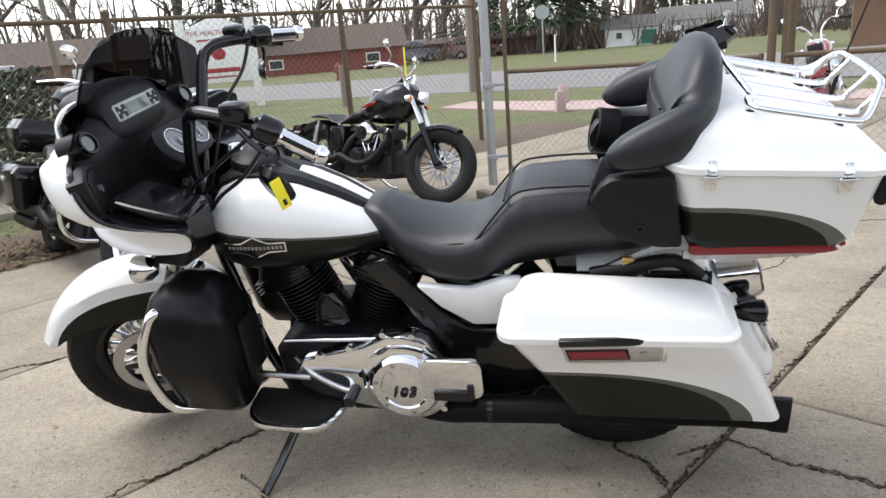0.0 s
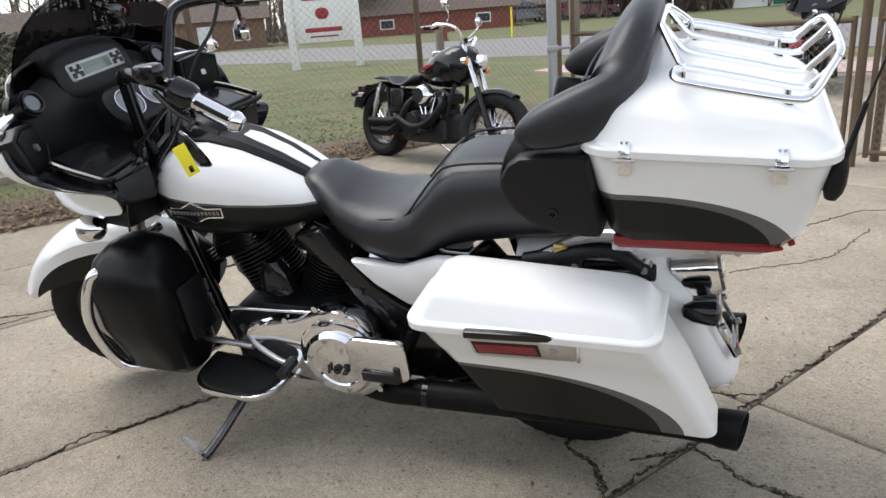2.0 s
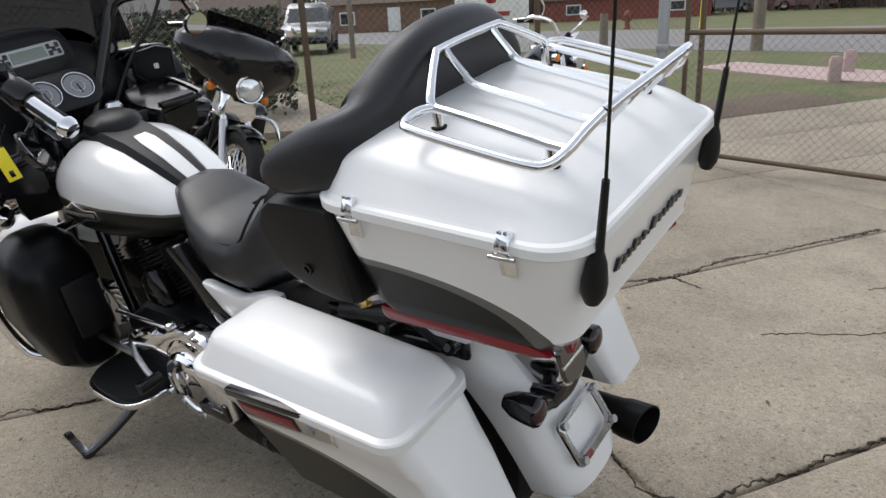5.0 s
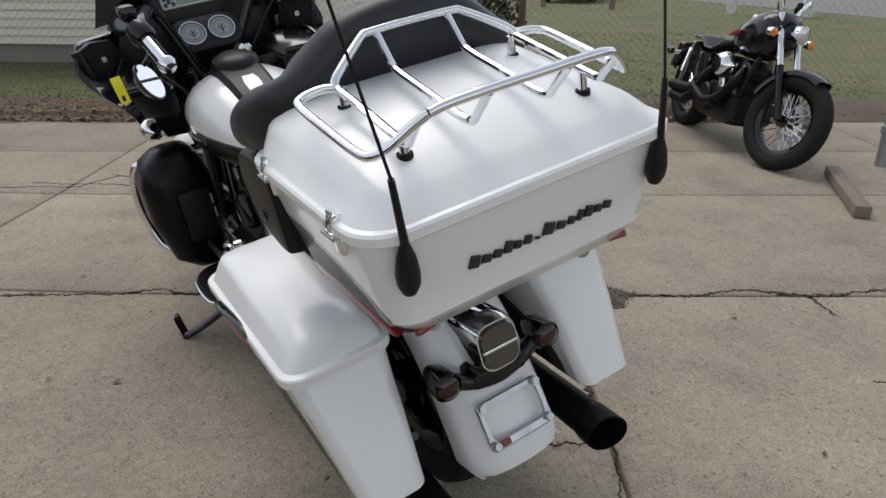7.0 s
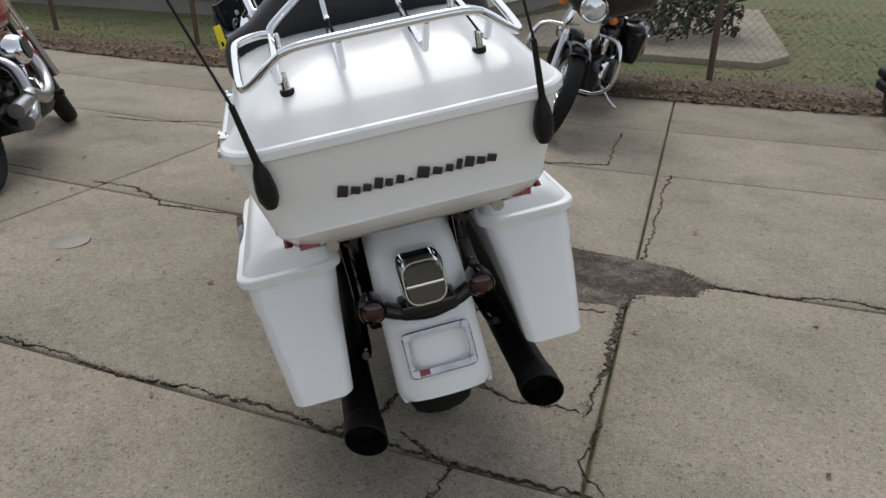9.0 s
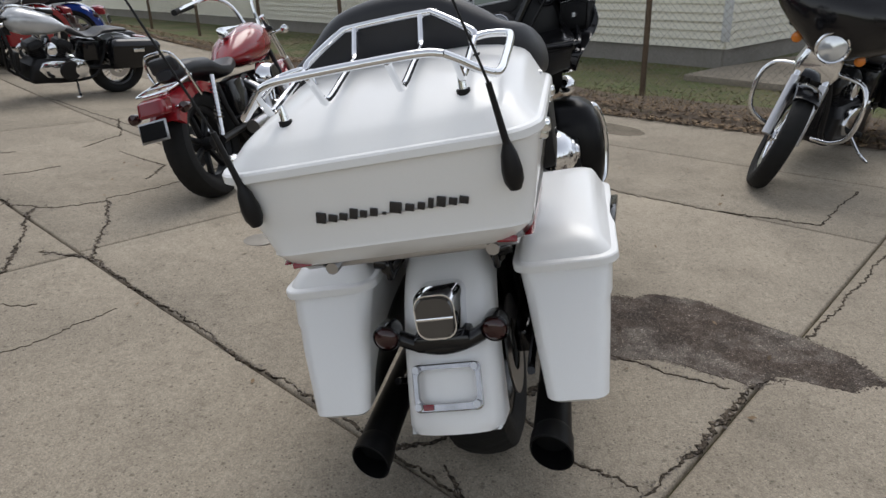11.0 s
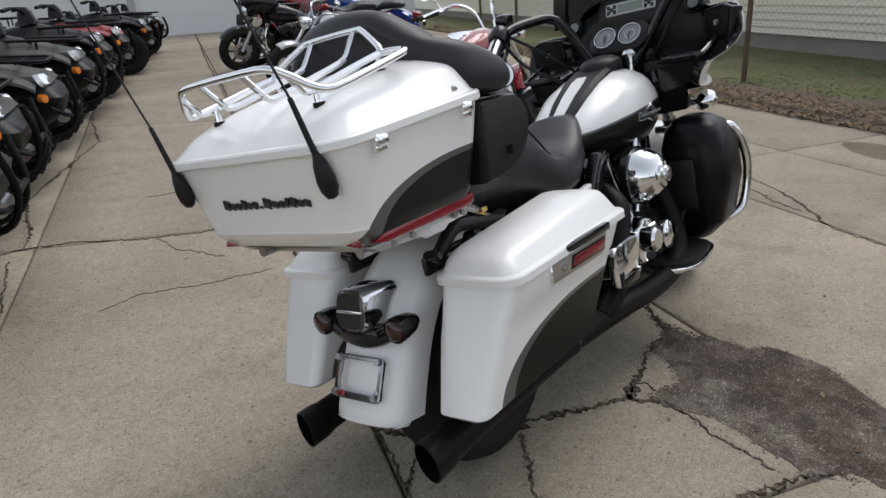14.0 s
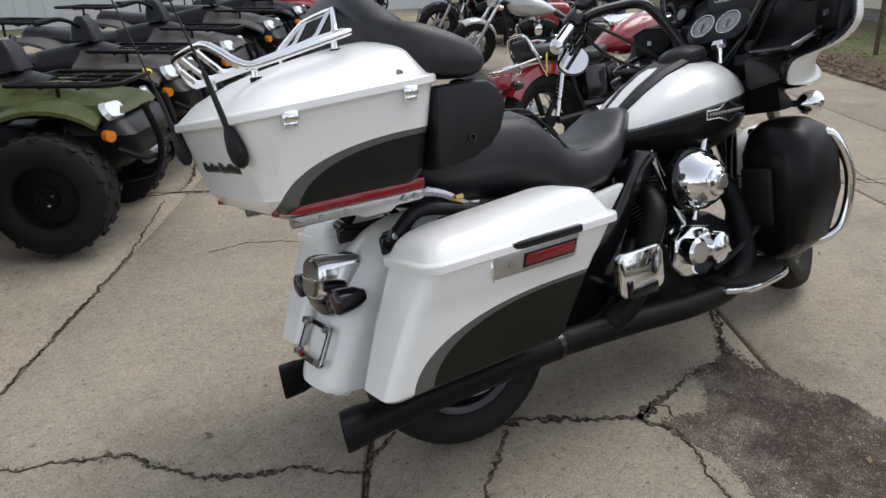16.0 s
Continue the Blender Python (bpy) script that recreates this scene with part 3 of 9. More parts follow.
# the low gate in the drive
gate = tagged(new("drive_gate"), "low rusty chain-link gate across the drive", "gate")
gp = part("gate_post", rod((0.60, 7.40, -0.1), (0.60, 7.40, 2.6), 0.048, n=16), galv, gate, "tall galvanised gate post")
for z in (0.30, 1.05):
    part("hinge", add(rod((0.60, 7.40, z), (0.78, 7.43, z), 0.018, n=8), box(0.55, 0.66, 7.34, 7.46, z - 0.03, z + 0.03, 0.008)), galv, gp)
ga, gbv = Vector((0.80, 7.44, 0)), Vector((3.02, 6.28, 0))
gc = Vector((5.4, 5.0, 0))
for a, b in ((ga, gbv - (gbv - ga).normalized() * 0.08), (gbv + (gc - gbv).normalized() * 0.10, gc)):
    leaf = part("gate_leaf", rod(a + Vector((0, 0, 1.17)), b + Vector((0, 0, 1.17)), 0.024, n=10), brown_rust, gate)
    part("bottom_rail", rod(a + Vector((0, 0, 0.12)), b + Vector((0, 0, 0.12)), 0.02, n=10), brown_rust, leaf)
    for p in (a, b):
        part("stile", rod(p + Vector((0, 0, 0.08)), p + Vector((0, 0, 1.9 if p == a else 1.2)), 0.022, n=10), brown_rust, leaf)
    mesh_part("wire_mesh", weave(a.copy(), b.copy(), 0.12, 1.17, 0.07), wire, leaf)
for p in (gbv, gbv + Vector((0.25, 0.16, 0)), gc):
    part("gate_post", rod(p + Vector((0, 0, -0.1)), p + Vector((0, 0, 2.2)), 0.036, n=12), brown_rust, gate)

# concrete walk outside the fence
wk = plate([(-3.5, 8.55), (-3.75, 9.35), (-7.9, 13.4), (-10.5, 11.5), (-7.6, 6.6), (-7.05, 5.9)], -0.05, 0.085, 0.012, "z")
tagged(link("walkway", wk, concrete), "raised grey concrete walk beyond the fence", "walkway", kind="structure")

# hedge: many small leaf clumps over a stem frame
hedge = thing("hedge", at(-6.0, 9.2, 0), "dense dark evergreen hedge behind the fence", "hedge")
hb_ = bmesh.new()
for i in range(4200):
    a, ww = rv.uniform(0, 6.28), rv.random() ** 0.33
    c = Vector((1.15 * ww * math.cos(a), 1.15 * ww * math.sin(a), 0.12 + 1.5 * rv.random() ** 0.9))
    c.x *= 1.0 - 0.12 * (c.z / 1.5) ** 2
    s = rv.uniform(0.03, 0.07)
    n3 = Vector((rv.gauss(0, 1), rv.gauss(0, 1), rv.gauss(0, 1))).normalized()
    u = n3.orthogonal().normalized() * s
    v = n3.cross(u).normalized() * s * 0.6
    hb_.faces.new([hb_.verts.new(c + q) for q in (-u, -v, u, v)])
part("crown", hb_, hedge_leaf, hedge, sharp=180)
part("stem", add(rod((0, 0, -0.05), (0.05, 0, 1.1), 0.06, 0.03, 8), rod((0.2, 0.3, -0.05), (0.3, 0.4, 1.0), 0.05, 0.02, 8)), bark, hedge)

# the building with cream siding
def wall_run(name, p0, p1, z0, z1, parent, material, lap=0.115):
    """A wall of overlapping boards, each a piece of its own mesh row."""
    d = (p1 - p0).normalized()
    out = Vector((-d.y, d.x, 0))
    k = 0
    z = z0
    while z < z1:
        bm = loft([[p + out * o + Vector((0, 0, zz)) for o, zz in ((0, z), (0.036, z), (0.005, z + lap), (0, z + lap))] for p in (p0, p1)])
        part("siding_board", bm, material, parent, sharp=20)
        z += lap
        k += 1


house = tagged(new("sided_building"), "long low building with cream horizontal siding on a grey footing", "building")
c0 = Vector((-8.0, 6.85, 0))
wd = Vector((-0.775, -0.632, 0))
c1 = c0 + wd * 42
wn_ = Vector((wd.y, -wd.x, 0)) * -1
part("wall", loft([[p + q + Vector((0, 0, z)) for q, z in ((-wn_ * 0.02, -0.3), (-wn_ * 0.02, 3.4), (-wn_ * 0.25, 3.4), (-wn_ * 0.25, -0.3))] for p in (c0, c1)]), footing, house, "grey footing wall")
wall_run("front", c0 + wn_ * 0.0, c1 + wn_ * 0.0, 0.29, 3.35, house, cream, 0.13)
e1 = c0 - wn_ * 9
part("end_wall", loft([[p + q + Vector((0, 0, z)) for q, z in ((wd * 0.02, -0.3), (wd * 0.02, 3.4), (wd * 0.25, 3.4), (wd * 0.25, -0.3))] for p in (c0, e1)]), footing, house)
wall_run("end", e1, c0, 0.29, 3.35, house, cream, 0.13)
part("corner_board", box(-0.05, 0.05, -0.05, 0.05, 0.40, 3.4, 0.006), house_white, house, m=at(c0.x, c0.y, 0, 0, 0, math.degrees(math.atan2(wd.y, wd.x))))
part("roof", loft([[p + q + Vector((0, 0, z)) for q, z in ((wn_ * 0.5, 3.35), (wn_ * 0.5, 3.45), (-wn_ * 4.5, 5.3), (-wn_ * 9.5, 3.45), (-wn_ * 9.5, 3.35))] for p in (c0 - wd * 0.4, c1)]), roofing, house)
for m_ in (19.3,):
    base = c0 + wd * m_
    ang = math.degrees(math.atan2(wd.y, wd.x))
    wnd = part("window", box(-0.55, 0.55, -0.07, 0.05, 1.1, 2.5, 0.02), house_white, house, m=at(base.x, base.y, 0, 0, 0, ang))
    part("pane", box(-0.46, 0.46, 0.046, 0.058, 1.2, 2.4), dark_glass, wnd)
    part("sash_bar", box(-0.47, 0.47, 0.05, 0.066, 1.77, 1.83, 0.004), house_white, wnd)
part("meter_box", box(-0.12, 0.12, 0.0, 0.16, 0.75, 1.05, 0.01), white_wall, house, m=at((c0 + wd * 13.0).x, (c0 + wd * 13.0).y, 0, 0, 0, math.degrees(math.atan2(wd.y, wd.x)) + 180))

# the white workshop with a garage door at the end of the drive
shop = tagged(new("workshop"), "white clad workshop with a large white garage door", "building")
sc_ = Vector((-14.6, -11.3, 0.55))
sn = Vector((0.77, 0.64, 0))
sd = Vector((-0.64, 0.77, 0))


def slabbed(a, b, z0, z1, t0, t1):
    return loft([[sc_ + sd * p + sn * q + Vector((0, 0, z)) for q, z in ((t0, z0), (t1, z0), (t1, z1), (t0, z1))] for p in (a, b)])


part("wall", slabbed(-16, -2.95, -0.5, 5.2, -0.2, 0), white_wall, shop)
part("wall", slabbed(2.95, 5.2, -0.5, 5.2, -0.2, 0), white_wall, shop)
part("side_wall", slabbed(5.0, 5.2, -0.5, 5.2, -12, -0.2), white_wall, shop)
part("wall", slabbed(-2.95, 2.95, 3.6, 5.2, -0.2, 0), white_wall, shop)
for i in range(43):
    p = -16 + i * 0.5
    if abs(p) > 3.1:
        part("rib", slabbed(p - 0.03, p + 0.03, -0.3, 5.2, 0, 0.03), white_wall, shop)
dr = part("garage_door", slabbed(-2.95, 2.95, -0.3, 3.6, -0.16, -0.12), door_white, shop)
for i in range(6):
    part("panel", slabbed(-2.9, 2.9, 0.02 + 0.6 * i, 0.58 + 0.6 * i, -0.12, -0.095), door_white, dr)
part("frame", add(slabbed(-3.1, -2.95, -0.3, 3.75, 0, 0.03), add(slabbed(2.95, 3.1, -0.3, 3.75, 0, 0.03), slabbed(-3.1, 3.1, 3.6, 3.75, 0, 0.035))), galv, shop)
wnd = part("window", slabbed(3.3, 4.7, 1.2, 2.6, 0.0, 0.06), house_white, shop)
part("pane", slabbed(3.38, 4.62, 1.28, 2.52, 0.055, 0.066), dark_glass, wnd)
part("roof", slabbed(-16.3, 5.5, 5.2, 5.35, -12, 0.3), roofing, shop)

# road, far pavement strip, sign, poles
rd_ = plate([(30, 5.2), (4.58, 19.9), (-11.9, 29.4), (-60, 57.2), (-54, 67.0), (-7.5, 39.5), (9.5, 33.0), (60, 18), (60, -6)], -0.02, 0.012, 0, "z")
tagged(link("road", rd_, asphalt), "pale grey asphalt road beyond the lawn", "road", kind="structure")
tagged(link("pavement_strip", plate([(0.2, 17.0), (2.4, 14.3), (9.0, 11.5), (9.5, 13.0), (3.4, 15.9), (1.0, 18.2)], -0.02, 0.03, 0, "z"), pinkish), "faded pink concrete path across the lawn", "path", kind="structure")
for x, y in ((2.95, 15.7), (2.6, 14.2), (5.3, 14.6)):
    b = thing("marker_block", at(x, y, 0), "small faded pink concrete marker beside the path", "marker", "path markers")
    part("block", stack([(-0.05, -0.10, 0.10, -0.09, 0.09), (0.36, -0.10, 0.10, -0.09, 0.09), (0.42, -0.07, 0.07, -0.06, 0.06)], 0.03), pinkish, b)

sign = thing("shop_sign", at(-6.75, 23.6, 0, 0, 0, 6), "white free-standing shop sign with a red apple", "sign")
for x in (-1.1, 1.1):
    part("leg", box(x - 0.12, x + 0.12, -0.12, 0.12, -0.1, 3.0, 0.01), sign_white, sign)
bd = part("board", plate([(-0.98, 0.85), (0.98, 0.85), (0.98, 2.55), (0.0, 2.95), (-0.98, 2.55)], -0.04, 0.04, 0.008), sign_white, sign)
for txt, size, z in (("THE HEALTH STORE", 0.20, 2.42),):
    part("lettering", moved(words(txt, size, 0.004), Matrix.Translation((0, -0.046, z)) @ pose(0, 0, 0, 90, 0, 0)), sign_red, bd, "red words THE HEALTH STORE")
for z, hw, h in ((2.2, 0.62, 0.03), (1.24, 0.62, 0.07), (1.03, 0.48, 0.025)):
    part("text_bar", box(-hw, hw, -0.052, -0.042, z - h, z + h, 0.003), sign_red, bd)
ap = lathe([(0.0, -0.13), (0.10, -0.12), (0.175, -0.02), (0.17, 0.07), (0.10, 0.14), (0.03, 0.13), (0.0, 0.10)], (0, 0, 0), (0, 0, 1), 20)
part("apple", wave(ap, lambda x, y, z: (1.3 * x, -0.045 + y * 0.06, 1.74 + 1.3 * z)), sign_red, bd, "red apple emblem")
part("stalk", box(-0.012, 0.012, -0.056, -0.045, 1.88, 2.0, 0.003), bark, bd)


def pole(x, y, h, r, material, label):
    p = thing("pole", at(x, y, 0), label, "pole")
    part("shaft", rod((0, 0, -0.2), (0, 0, h), r, r * 0.75, 12), material, p)
    return p


pole(1.37, 21.9, 11, 0.16, utility_wood, "weathered wooden utility pole beside the road")
pole(-2.4, 20.2, 1.15, 0.14, utility_wood, "short weathered wooden post on the lawn")
pole(-11.5, 22.5, 6, 0.1, utility_wood, "thin wooden pole near the road")
pole(-14.0, 22.0, 8, 0.09, utility_wood, "thin wooden pole near the road")
for x, y in ((-1.2, 38.0), (7.3, 41.0)):
    p = pole(x, y, 1.5, 0.06, yellow_tag if x < 0 else sign_white, "slim yellow marker post beyond the road" if x < 0 else "slim white marker post beyond the road")
hyd = thing("fire_hydrant", at(-5.0, 40.0, 0), "red fire hydrant beyond the road", "hydrant")
part("barrel", lathe([(0.2, 0), (0.2, 0.08), (0.14, 0.1), (0.14, 0.65), (0.19, 0.68), (0.19, 0.74), (0.13, 0.88), (0.05, 0.95), (0.0, 0.96)], (0, 0, 0), (0, 0, 1), 16), brick_red, hyd)
part("outlet", rod((-0.25, 0, 0.5), (0.25, 0, 0.5), 0.07, n=10), brick_red, hyd)
for x, y, h in ((8.4, 52.0, 3.1),):
    p = thing("street_sign", at(x, y, 0), "round traffic sign seen from behind on a post", "street sign")
    part("post", rod((0, 0, 0), (0, 0, h), 0.05, n=8), galv, p)
    part("disc", rod((0, -0.03, h), (0, 0.03, h), 0.5, n=16), galv, p)
hs = thing("stop_sign", at(-22, 37, 0), "red octagonal sign on a post by the crossing", "street sign")
part("post", rod((0, 0, 0), (0, 0, 2.9), 0.05, n=8), galv, hs)
part("face", rod((0, -0.03, 2.9), (0, 0.03, 2.9), 0.42, n=8), sign_red, hs)


# houses across the road
def cottage(x, y, rz, w_, d_, h, roof_h, wall, label, doors=()):
    hs_ = thing("house", at(x, y, 0, 0, 0, rz), label, "house")
    part("wall", box(-w_, w_, 0, d_, -0.3, h), wall, hs_)
    part("roof", loft([[(p, -0.5, h - 0.05), (p, d_ / 2, h + roof_h), (p, d_ + 0.5, h - 0.05), (p, d_ / 2, h + roof_h - 0.25)] for p in (-w_ - 0.5, w_ + 0.5)]), roofing if wall is house_white else brown_roof, hs_)
    part("gable", loft([[(p, 0.02, h), (p, d_ / 2, h + roof_h - 0.3), (p, d_ - 0.02, h)] for p in (-w_ + 0.02, w_ - 0.02)]), wall, hs_)
    for px, pw, z0, z1, mt in doors:
        o = part("window" if mt is dark_glass else "door", box(px - pw, px + pw, -0.12, 0.05, z0, z1, 0.02), house_white, hs_)
        part("pane" if mt is dark_glass else "leaf", box(px - pw + 0.1, px + pw - 0.1, -0.15, -0.11, z0 + 0.1, z1 - 0.1), mt, o)
    return hs_


G_ = dark_glass
cottage(18.6, 65, -12, 2.4, 4.2, 1.65, 1.0, house_white, "small white house with a grey roof and a green garage door", ((1.4, 0.75, 0, 1.4, green_door), (-1.2, 0.35, 0.6, 1.3, G_)))
cottage(29.0, 74.5, -16, 4.2, 6, 2.0, 1.4, house_white, "white two-storey house with a grey gable roof", ((-2.6, 0.45, 0.6, 1.5, G_), (0, 0.45, 0.6, 1.5, G_), (2.6, 0.45, 0.6, 1.5, G_)))
cottage(44, 74, -28, 4.5, 6, 2.2, 1.6, house_white, "pale house among bare trees", ((-2.4, 0.5, 0.7, 1.6, G_), (2, 0.5, 0.7, 1.6, G_)))
cottage(-8.5, 60, 8, 6.5, 6, 1.7, 2.0, brick_red, "low red brick building with a brown roof", ((-4, 0.6, 0.5, 1.3, G_), (4, 0.6, 0.5, 1.3, G_)))
cottage(-25.5, 52, 22, 5, 6, 2.2, 1.8, brick_tan, "brown brick house with a dark roof", ((-3.2, 0.6, 0.6, 1.6, G_), (0.5, 0.5, 0, 1.8, house_white), (3.2, 0.6, 0.6, 1.6, G_)))
cottage(-39, 50, 34, 4.5, 6, 2.2, 1.8, brick_red, "red and white house beside the crossing", ((-2.6, 0.6, 0.6, 1.6, G_), (2, 0.6, 0.6, 1.6, G_)))
cottage(-56, 54, 45, 5, 7, 2.6, 2.0, house_white, "pale house at the crossing", ((-3, 0.6, 0.7, 1.8, G_), (3, 0.6, 0.7, 1.8, G_)))
cottage(6, 74, -4, 7, 5, 1.6, 0.5, brick_red, "long low red brick shed under trees")
cottage(20.5, 29.5, -30, 2.6, 4, 2.6, 1.4, brick_tan, "small brick building beside the road", ((0, 0.5, 0.8, 1.8, G_),))


# trees
def bare_tree(x, y, h, seed, label):
    r_ = random.Random(seed)
    t = thing("tree", at(x, y, 0), label, "tree")
    trunk, fine_ = bmesh.new(), bmesh.new()

    def grow(p, d, length, rad, depth):
        q = p + d * length
        m_ = p.lerp(q, 0.5) + Vector((r_.uniform(-1, 1), r_.uniform(-1, 1), 0)) * length * 0.05
        add_to = trunk if depth < 2 else fine_
        add(add_to, tube([p, m_, q], [rad, rad * 0.62], 7 if depth < 2 else 3))
        if depth >= 4:
            return
        for i in range(3 if depth else 5):
            nd_ = (d + Vector((r_.gauss(0, 0.55), r_.gauss(0, 0.55), r_.uniform(-0.1, 0.45)))).normalized()
            grow(p.lerp(q, r_.uniform(0.55, 1.0)), nd_, length * r_.uniform(0.55, 0.78), rad * 0.5, depth + 1)
    grow(Vector((0, 0, -0.2)), Vector((0.03, 0, 1)), h * 0.34, h * 0.022, 0)
    part("trunk", trunk, bark, t)
    tw = part("crown", fine_, twig, t)
    return t


def pine_tree(x, y, h, w_, seed, label):
    r_ = random.Random(seed)
    t = thing("tree", at(x, y, 0), label, "tree")
    part("trunk", rod((0, 0, -0.2), (0, 0, h * 0.95), h * 0.022, 0.03, 9), bark, t)
    vs_, fs_ = bmesh.new(), None
    for i in range(2600):
        z = r_.random() ** 1.15
        rr = w_ * (1 - z) ** 0.8 * (0.35 + 0.65 * r_.random()) * (0.75 + 0.35 * math.sin(z * 40))
        a = r_.uniform(0, 6.28)
        c = Vector((rr * math.cos(a), rr * math.sin(a), h * (0.14 + 0.86 * z) - rr * 0.18))
        s = r_.uniform(0.10, 0.26) * h / 10
        o = Vector((math.cos(a), math.sin(a), -0.3)).normalized() * s * 1.6
        sd_ = Vector((-math.sin(a), math.cos(a), r_.uniform(-0.5, 0.5))) * s * 0.6
        vs_.faces.new([vs_.verts.new(c + q) for q in (-o * 0.4 - sd_ * 0.4, -o * 0.4 + sd_ * 0.4, o + sd_ * 0.25, o - sd_ * 0.25)])
    part("crown", vs_, pine, t, sharp=180)
    return t


pine_tree(-17, 62, 19, 5.0, 1, "tall dark pine across the road")
pine_tree(10.5, 66, 20, 5.5, 2, "broad dark evergreen across the road")
pine_tree(14, 70, 22, 6, 3, "broad dark evergreen across the road")
pine_tree(6.0, 72, 20, 5.5, 4, "dark evergreen among bare trees")
pine_tree(20, 96, 24, 7, 5, "tall evergreen behind the houses")
pine_tree(-38, 58, 17, 5, 6, "dark evergreen near the crossing")
pine_tree(36, 105, 24, 7, 12, "tall evergreen behind the houses")
protos = [bare_tree(-6, 74, 17, 11, "bare spring tree across the road"), bare_tree(2, 80, 19, 17, "bare spring tree across the road"), bare_tree(24, 98, 20, 23, "bare spring tree behind the houses")]
for i, (x, y, s) in enumerate(((-12, 80, 1.1), (-1, 88, 1.2), (-22, 66, 1.0), (-31, 66, 1.1), (-48, 60, 1.0), (-42, 70, 1.3), (12, 92, 1.1), (31, 104, 1.2), (40, 98, 1.0), (52, 100, 1.2), (58, 84, 1.1), (66, 92, 1.2), (-62, 68, 1.2), (-72, 60, 1.1), (44, 70, 0.9), (19, 78, 0.8))):
    t = copy_thing(protos[i % 3], at(x, y, 0, 0, 0, 47 * i) @ Matrix.Scale(1, 4))
    t.scale = (s, s, s)
wood = bmesh.new()
rw = random.Random(31)
for i in range(900):
    a = radians(-75 + 150 * rw.random())
    R_ = rw.uniform(112, 150)
    x, y = R_ * math.sin(a), R_ * math.cos(a)
    h = rw.uniform(6, 15)
    p = Vector((x, y, -0.5))
    add(wood, tube([p, p + Vector((rw.uniform(-1, 1), 0, h * 0.5)), p + Vector((rw.uniform(-2, 2), 0, h))], [0.35, 0.08], 4))
    for k in range(4):
        b_ = p + Vector((0, 0, h * rw.uniform(0.3, 0.9)))
        add(wood, tube([b_, b_ + Vector((rw.uniform(-3, 3), rw.uniform(-1, 1), rw.uniform(1, 3)))], [0.12, 0.03], 3))
tagged(link("far_woods", wood, twig), "grey band of bare woods in the distance", "woods", kind="stuff")

bush = bmesh.new()
for i in range(1500):
    a = radians(-62 + 100 * rw.random())
    R_ = rw.uniform(66, 88)
    p = Vector((R_ * math.sin(a), R_ * math.cos(a), -0.2))
    h = rw.uniform(1.5, 4.5) * (0.6 + 0.6 * abs(math.sin(a * 9)))
    for k in range(3):
        q = p + Vector((rw.gauss(0, 0.8), rw.gauss(0, 0.8), h * rw.uniform(0.6, 1.0)))
        add(bush, tube([p, p.lerp(q, 0.5) + Vector((rw.uniform(-0.2, 0.2), 0, 0)), q], [0.07, 0.02], 3))
tagged(link("far_bushes", bush, twig), "brown bare bushes beyond the road", "bushes", kind="stuff")

# ---- the white touring motorcycle ----
# Its own axes: x forwards, y to its left, z up from the ground line under its wheels.
SETTLE = Matrix.Translation((0, -0.010 * K, 0)) @ pose(0, 0, 0, 0, 0, -1.0) @ pose(0, 0, 0, -0.7, 0, 0)
BARS = SETTLE.inverted()  # how the handlebar sits in the frame
bike = thing("touring_motorcycle", at(0.58, 2.38, 0.0) @ Matrix(((-0.97815, -0.20791, 0, 0), (0.20791, -0.97815, 0, 0), (0, 0, 1, 0), (0, 0, 0, 1))) @ pose(0, 0, 0, -9.5, 0, 0) @ SETTLE,
             "white and black touring motorcycle leaning on its side stand on concrete", "motorcycle")
SIDES = (1, -1)


def sided(bm, s):
    return bm if s > 0 else mirror_y(bm)


def tyre(c, r, w, axis=(0, 1, 0), n=48):
    ri = r - 0.115
    h = w / 2
    prof = [(ri, -h * 0.72), (ri + 0.03, -h * 0.95), (r - 0.055, -h), (r - 0.022, -h * 0.86), (r - 0.006, -h * 0.5), (r, -h * 0.12), (r, h * 0.12),
            (r - 0.006, h * 0.5), (r - 0.022, h * 0.86), (r - 0.055, h), (ri + 0.03, h * 0.95), (ri, h * 0.72), (ri, -h * 0.72)]
    bm = lathe(prof, c, axis, n * 3)
    # tread: slanted grooves pressed into the shoulders
    q = Vector((0, 0, 1)).rotation_difference(Vector(axis)).inverted()
    for v in bm.verts:
        p = q @ (v.co - Vector(c))
        rad = math.hypot(p.x, p.y)
        if rad > r - 0.03 and abs(p.z) > h * 0.3:
            a = math.atan2(p.y, p.x) / (2 * math.pi) * n + p.z / h * 0.4
            if a % 1.0 < 0.34:
                v.co = Vector(c) + (v.co - Vector(c)) * (1 - 0.0028 / rad)
    return bm


def rim(c, r, w, axis=(0, 1, 0)):
    ri = r - 0.115
    return lathe([(ri + 0.012, -w * 0.36), (ri + 0.012, -w * 0.30), (ri - 0.02, -w * 0.26), (ri - 0.03, 0), (ri - 0.02, w * 0.26), (ri + 0.012, w * 0.30), (ri + 0.012, w * 0.36), (ri - 0.012, w * 0.34), (ri - 0.04, w * 0.2), (ri - 0.04, -w * 0.2), (ri - 0.012, -w * 0.34), (ri + 0.012, -w * 0.36)], c, axis, 40)


def bladed(c, r, n, w=0.02):
    bm = bmesh.new()
    for i in range(n):
        b = box(0.05, r - 0.13, -w, w, -0.016, 0.016, 0.008)
        add(bm, turned(moved(b, Matrix.Translation(c)), c, 0, 360 * i / n, 0))
    return bm


